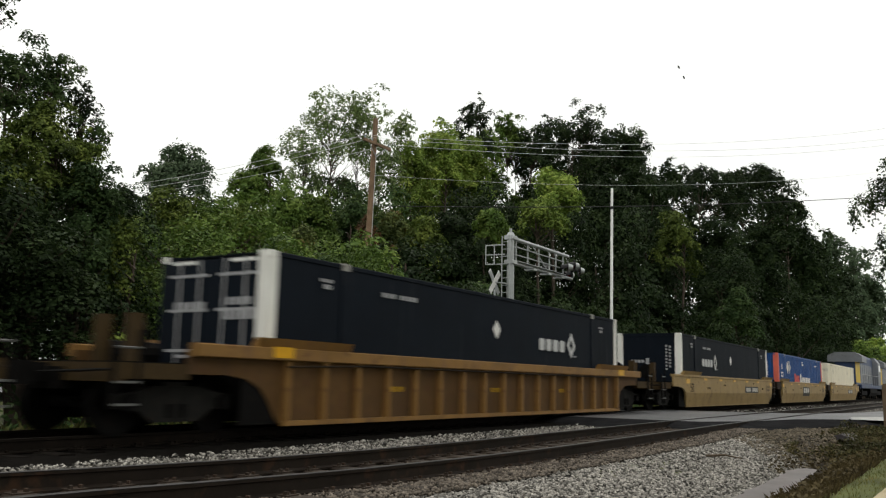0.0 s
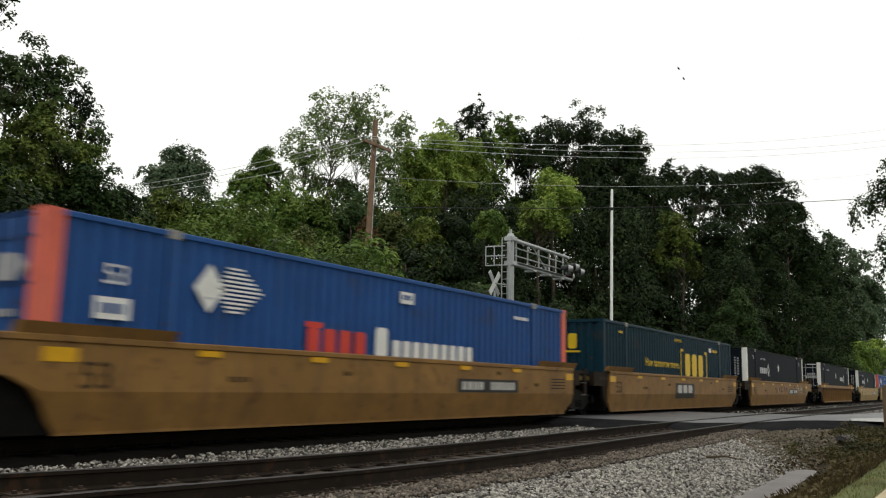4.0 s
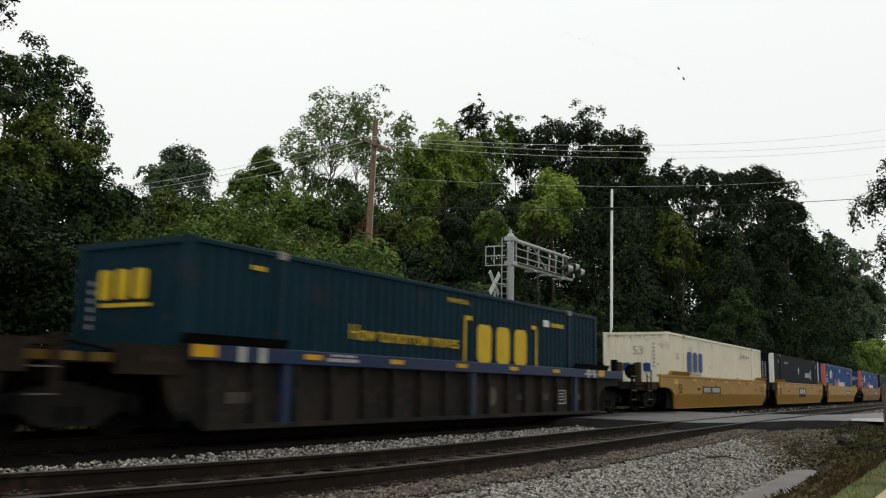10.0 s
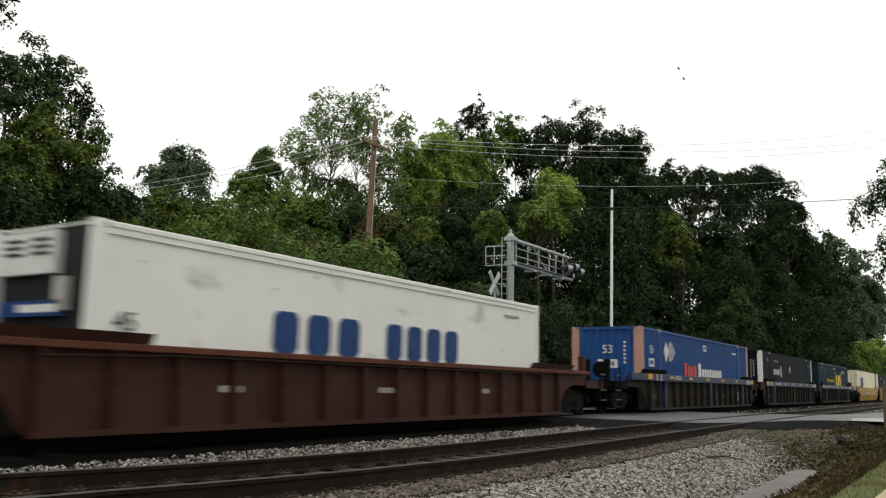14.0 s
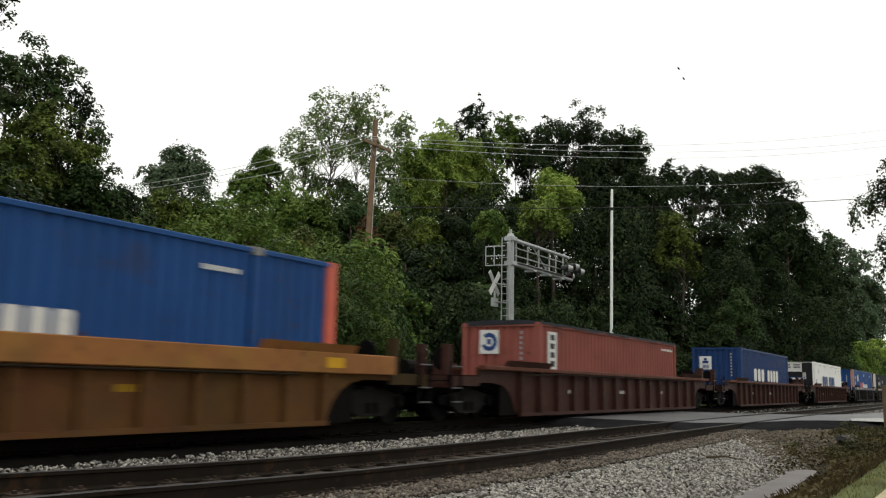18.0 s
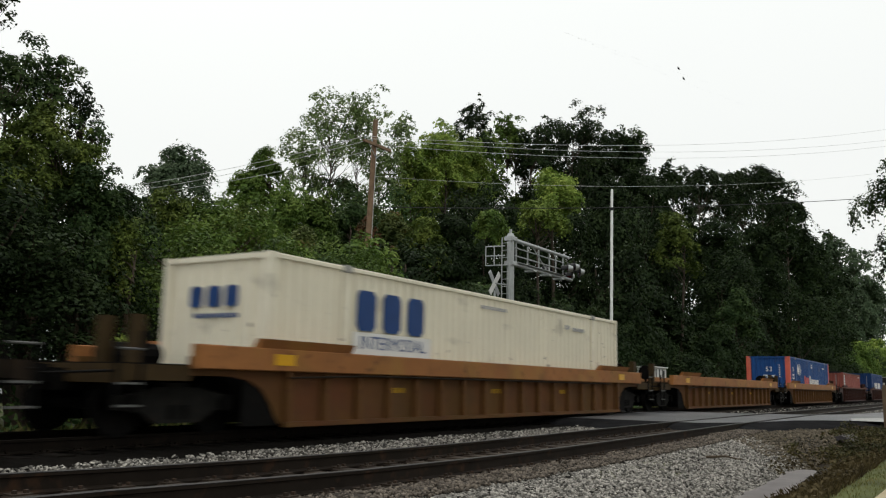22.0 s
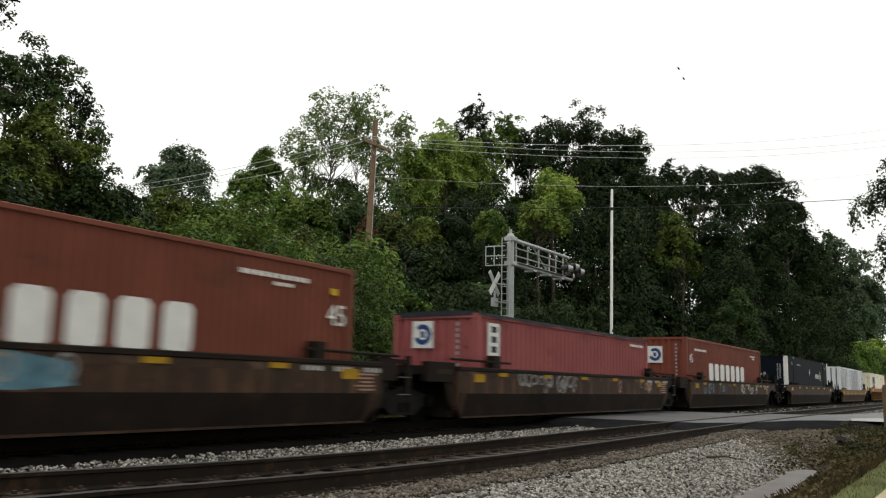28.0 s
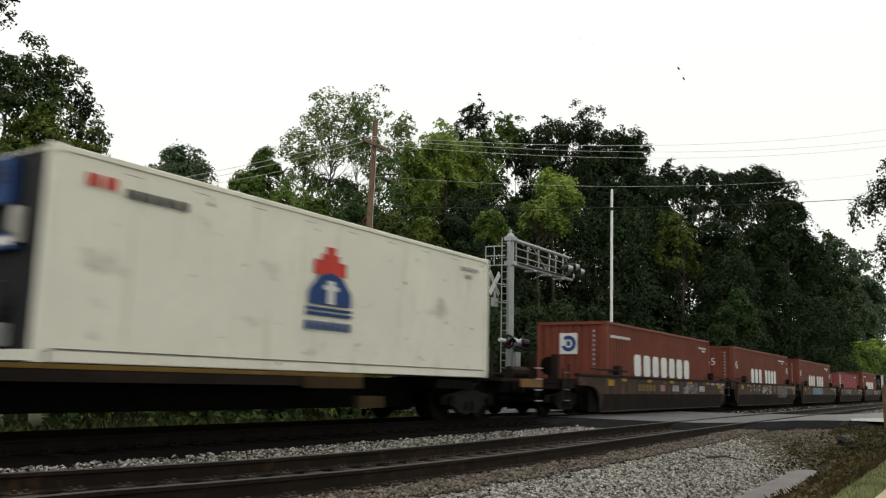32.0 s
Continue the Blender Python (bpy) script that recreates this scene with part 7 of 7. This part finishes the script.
while x < 62:
    tree("vine", x, low.uniform(22.5, 25.5), low.uniform(6.0, 8.6), low.uniform(2.2, 3.0), low.choice(("leaf_mid", "leaf_deep", "leaf_turning") if x < 34 else ("leaf_dark", "leaf_deep", "leaf_dark")), SHRUB, "shrub", "shrub", "shrubs by the railway")
    x += low.uniform(2.4, 3.4)
x = -2.0
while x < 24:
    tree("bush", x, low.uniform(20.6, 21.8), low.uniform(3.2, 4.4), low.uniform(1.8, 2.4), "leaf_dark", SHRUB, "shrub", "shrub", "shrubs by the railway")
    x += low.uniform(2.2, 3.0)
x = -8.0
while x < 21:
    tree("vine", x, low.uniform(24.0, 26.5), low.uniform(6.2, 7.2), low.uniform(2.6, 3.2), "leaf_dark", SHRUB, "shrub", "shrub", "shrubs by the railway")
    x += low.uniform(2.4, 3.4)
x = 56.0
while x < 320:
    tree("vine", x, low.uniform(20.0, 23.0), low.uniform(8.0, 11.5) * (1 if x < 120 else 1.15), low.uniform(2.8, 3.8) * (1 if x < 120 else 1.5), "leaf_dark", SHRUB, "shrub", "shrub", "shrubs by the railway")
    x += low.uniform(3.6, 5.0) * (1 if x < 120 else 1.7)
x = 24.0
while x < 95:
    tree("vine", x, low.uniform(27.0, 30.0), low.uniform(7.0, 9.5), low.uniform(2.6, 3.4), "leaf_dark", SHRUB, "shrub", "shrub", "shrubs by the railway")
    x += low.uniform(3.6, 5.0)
x = 60.0
while x < 520:
    tree("bush", x, low.uniform(16.6, 18.0), low.uniform(3.5, 6.5) * (1 if x < 120 else 1.5), low.uniform(2.4, 3.6) * (1 if x < 120 else 1.6), low.choice(("leaf_dark", "leaf_dark", "leaf_deep") if x < 150 else ("leaf_deep", "leaf_mid")), SHRUB, "shrub", "shrub", "shrubs by the railway")
    x += low.uniform(3.5, 5.5) * (1 + x / 200)
for x, y, h in ((17.6, 15.4, 2.5), (18.7, 15.6, 2.3), (12.2, 15.8, 2.4), (21.5, 15.6, 2.2)):
    tree("bush", x, y, h, 1.1, "leaf_light", "low bright green sapling beside the track", "shrub", "shrub", "shrubs by the railway")


# ---- low weeds, grass and stones ----
def scatter(n, seed, x0, x1, y0, y1, power=1.0):
    g = np.random.default_rng(seed)
    x = x0 + (x1 - x0) * g.uniform(0, 1, n) ** power
    return g, x, g.uniform(y0, y1, n)


def blades(name, label, mat, n, seed, x0, x1, y0, y1, tall, wide, power=1.0, keep=None):
    g, x, y = scatter(n, seed, x0, x1, y0, y1, power)
    if keep is not None:
        ok = keep(x, y)
        x, y = x[ok], y[ok]
    n = len(x)
    z = np.array([ground_z(a, b) for a, b in zip(x, y)])
    h = tall * g.uniform(0.4, 1.2, n)
    a = g.uniform(0, 2 * np.pi, n)
    dx, dy = np.cos(a) * wide, np.sin(a) * wide
    lx, ly = g.normal(size=n) * h * 0.35, g.normal(size=n) * h * 0.35
    v = np.stack([np.stack([x - dx, y - dy, z - 0.01], 1), np.stack([x + dx, y + dy, z - 0.01], 1),
                  np.stack([x + dx * 0.7 + lx * 0.4, y + dy * 0.7 + ly * 0.4, z + h * 0.6], 1), np.stack([x + lx, y + ly, z + h], 1)], 1).reshape(-1, 3)
    return solid(name, from_arrays(name, v, np.arange(4 * n).reshape(n, 4)), mat, label, "grass", "stuff")


blades("grass", "short mown green grass on the bank", "grass_blade", 34000, 31, -3, 60, -1.2, 1.75, 0.038, 0.006, 1.5)
blades("weeds", "dry brown and green weeds along the ditch", "weed_brown", 7000, 32, 9, 30, 1.55, 2.25, 0.14, 0.007, 1.0)
g, wx, wy = scatter(15000, 33, 17.6, 31, 1.55, 3.3)
ok = wy < 3.5 - (wx - 17) * 0.09
wx, wy = wx[ok], wy[ok]
tuft = np.array([0.5 + noise.noise((a * 1.6, b * 1.6, 2.0)) for a, b in zip(wx, wy)])
wz = np.array([ground_z(a, b) for a, b in zip(wx, wy)]) + g.uniform(0.0, 0.34, len(wx)) * tuft
v, q = leaf_quads(g, np.stack([wx, wy, wz], 1), 0.045, 0.02)
solid("weeds", from_arrays("weeds", v, q), "weed_green", "tangled olive-brown weeds by the culvert and road", "weeds", "stuff")
blades("weeds", "green weeds below the wood", "grass_blade", 16000, 34, 3, 70, 13.9, 17.5, 0.40, 0.02, 1.2)
blades("verge_grass", "rough grass beyond the road", "grass_blade", 7000, 35, 34, 90, 2.2, 4.4, 0.25, 0.02, 1.2, lambda x, y: y > 4.9 - (x - 34) * 0.03)
g, wx, wy = scatter(5200, 36, 4, 64, 14.2, 17.8)
wz = np.array([ground_z(a, b) for a, b in zip(wx, wy)]) + g.uniform(0.1, 1.1, len(wx)) * (0.4 + 0.25 * (wy - 14.2))
v, q = leaf_quads(g, np.stack([wx, wy, wz], 1), 0.12, 0.07)
solid("undergrowth", from_arrays("undergrowth", v, q), "leaf_deep", "broad-leaved undergrowth below the wood", "undergrowth", "stuff")
g, wx, wy = scatter(5200, 37, 9, 28, 1.6, 3.2)
wz = np.array([ground_z(a, b) for a, b in zip(wx, wy)]) + g.uniform(0.0, 0.18, len(wx))
ok = ~((wy > 2.12 + 0.05 * np.sin(wx * 3)) & (wy < 2.8) & (wx < 16.0)) & ((wy < 2.8) | (wx > 15.0))
v, q = leaf_quads(g, np.stack([wx, wy, wz], 1)[ok], 0.035, 0.022)
solid("leaf_litter", from_arrays("leaf_litter", v, q), "weed_brown", "fallen leaves and weeds at the ditch's edge", "leaf litter", "stuff")

OCTA = np.array([(1, 0, 0), (-1, 0, 0), (0, 1, 0), (0, -1, 0), (0, 0, 1), (0, 0, -1)], float)
OCTF = np.array([(0, 2, 4), (2, 1, 4), (1, 3, 4), (3, 0, 4), (2, 0, 5), (1, 2, 5), (3, 1, 5), (0, 3, 5)])


def stones(name, n, seed, x0, x1, y0, y1, size, power, surf, label, mat="stone", keep=None):
    g, x, y = scatter(n, seed, x0, x1, y0, y1, power)
    if keep is not None:
        ok = keep(x, y)
        x, y = x[ok], y[ok]
        n = len(x)
    z = np.array([surf(a, b) for a, b in zip(x, y)])
    s = size * g.uniform(0.55, 1.35, n)
    rot = g.normal(size=(n, 4))
    rot /= np.linalg.norm(rot, axis=1)[:, None]
    w, a, b, c = rot.T
    m = np.stack([1 - 2 * (b * b + c * c), 2 * (a * b - w * c), 2 * (a * c + w * b), 2 * (a * b + w * c), 1 - 2 * (a * a + c * c), 2 * (b * c - w * a),
                  2 * (a * c - w * b), 2 * (b * c + w * a), 1 - 2 * (a * a + b * b)], 1).reshape(n, 3, 3)
    shape = OCTA[None] * g.uniform(0.55, 1.25, (n, 6, 1)) + g.normal(size=(n, 6, 3)) * 0.22
    v = np.einsum("nij,nkj->nki", m, shape) * s[:, None, None]
    v[:, :, 2] *= 0.8
    v += np.stack([x, y, z + s * 0.25], 1)[:, None, :]
    f = (OCTF[None] + (np.arange(n) * 6)[:, None, None]).reshape(-1, 3)
    return solid(name, from_arrays(name, v.reshape(-1, 3), f), mat, label, "ballast", "stuff")


ST = "loose grey angular ballast stones"
stones("ballast_stones", 25000, 51, 3.0, 12, 2.75, 4.75, 0.0235, 1.0, bed_z, ST)
stones("ballast_stones", 23000, 52, 12, 24, 2.75, 5.0, 0.0235, 1.1, bed_z, ST, keep=lambda x, y: x < 17.6 + (y - 3.0) * 1.6)
stones("rubble", 6200, 57, 15.5, 25, 2.6, 4.9, 0.034, 1.0, bed_z, "brown stones and rubble by the culvert", "tan_stone", lambda x, y: (x > 16.4 + (y - 3.0) * 1.5) & (y < 5.2 - (x - 17) * 0.14))
stones("ballast_stones", 6000, 53, 3.5, 22, C - 0.68, C + 0.68, 0.022, 1.3, bed_z, "oily brown ballast stones between the rails", "track_stone")
stones("ballast_stones", 9000, 58, -5, 3.4, 2.75, 4.75, 0.03, 1.0, bed_z, ST)
stones("ballast_stones", 9000, 59, 3.5, 22.3, C - 1.55, C - 0.85, 0.026, 1.2, lambda a, b: bed_z(a, b) + 0.03, "brown ballast stones heaped over the sleeper ends", "track_stone")
stones("ballast_stones", 12000, 54, 4.0, 23, C + 0.84, D - 2.1, 0.028, 1.4, bed_z, ST)
stones("ballast_stones", 5000, 55, 32.5, 120, 3.6, 9.9, 0.045, 1.6, lambda a, b: bed_z(a, b) - 0.01, ST)
stones("ballast_stones", 4000, 56, 3.0, 22, D + 0.9, D + 3.0, 0.04, 1.3, bed_z, ST)
TRAIN = [(0, 0.00), (1, 14.40), (2, 28.84), (3, 43.55), (6, 86.84), (7, 101.49), (8, 115.89), (9, 130.66), (10, 145.47), (11, 160.04),
         (12, 174.84), (13, 189.86), (14, 204.52), (17, 249.16), (18, 263.81), (19, 279.00), (20, 293.81), (21, 308.95), (22, 324.28),
         (23, 339.50), (24, 354.85), (25, 370.24), (28, 416.16), (29, 431.65), (30, 447.18), (31, 462.06), (32, 477.29)]


def motions():
    """The train rolls past on the far track; every car and its load keep step."""
    for ob in MOVERS:
        x0 = ob.location.x
        walk(ob, [(t, pose(x0 + s, D, 0)) for t, s in TRAIN])


motions()
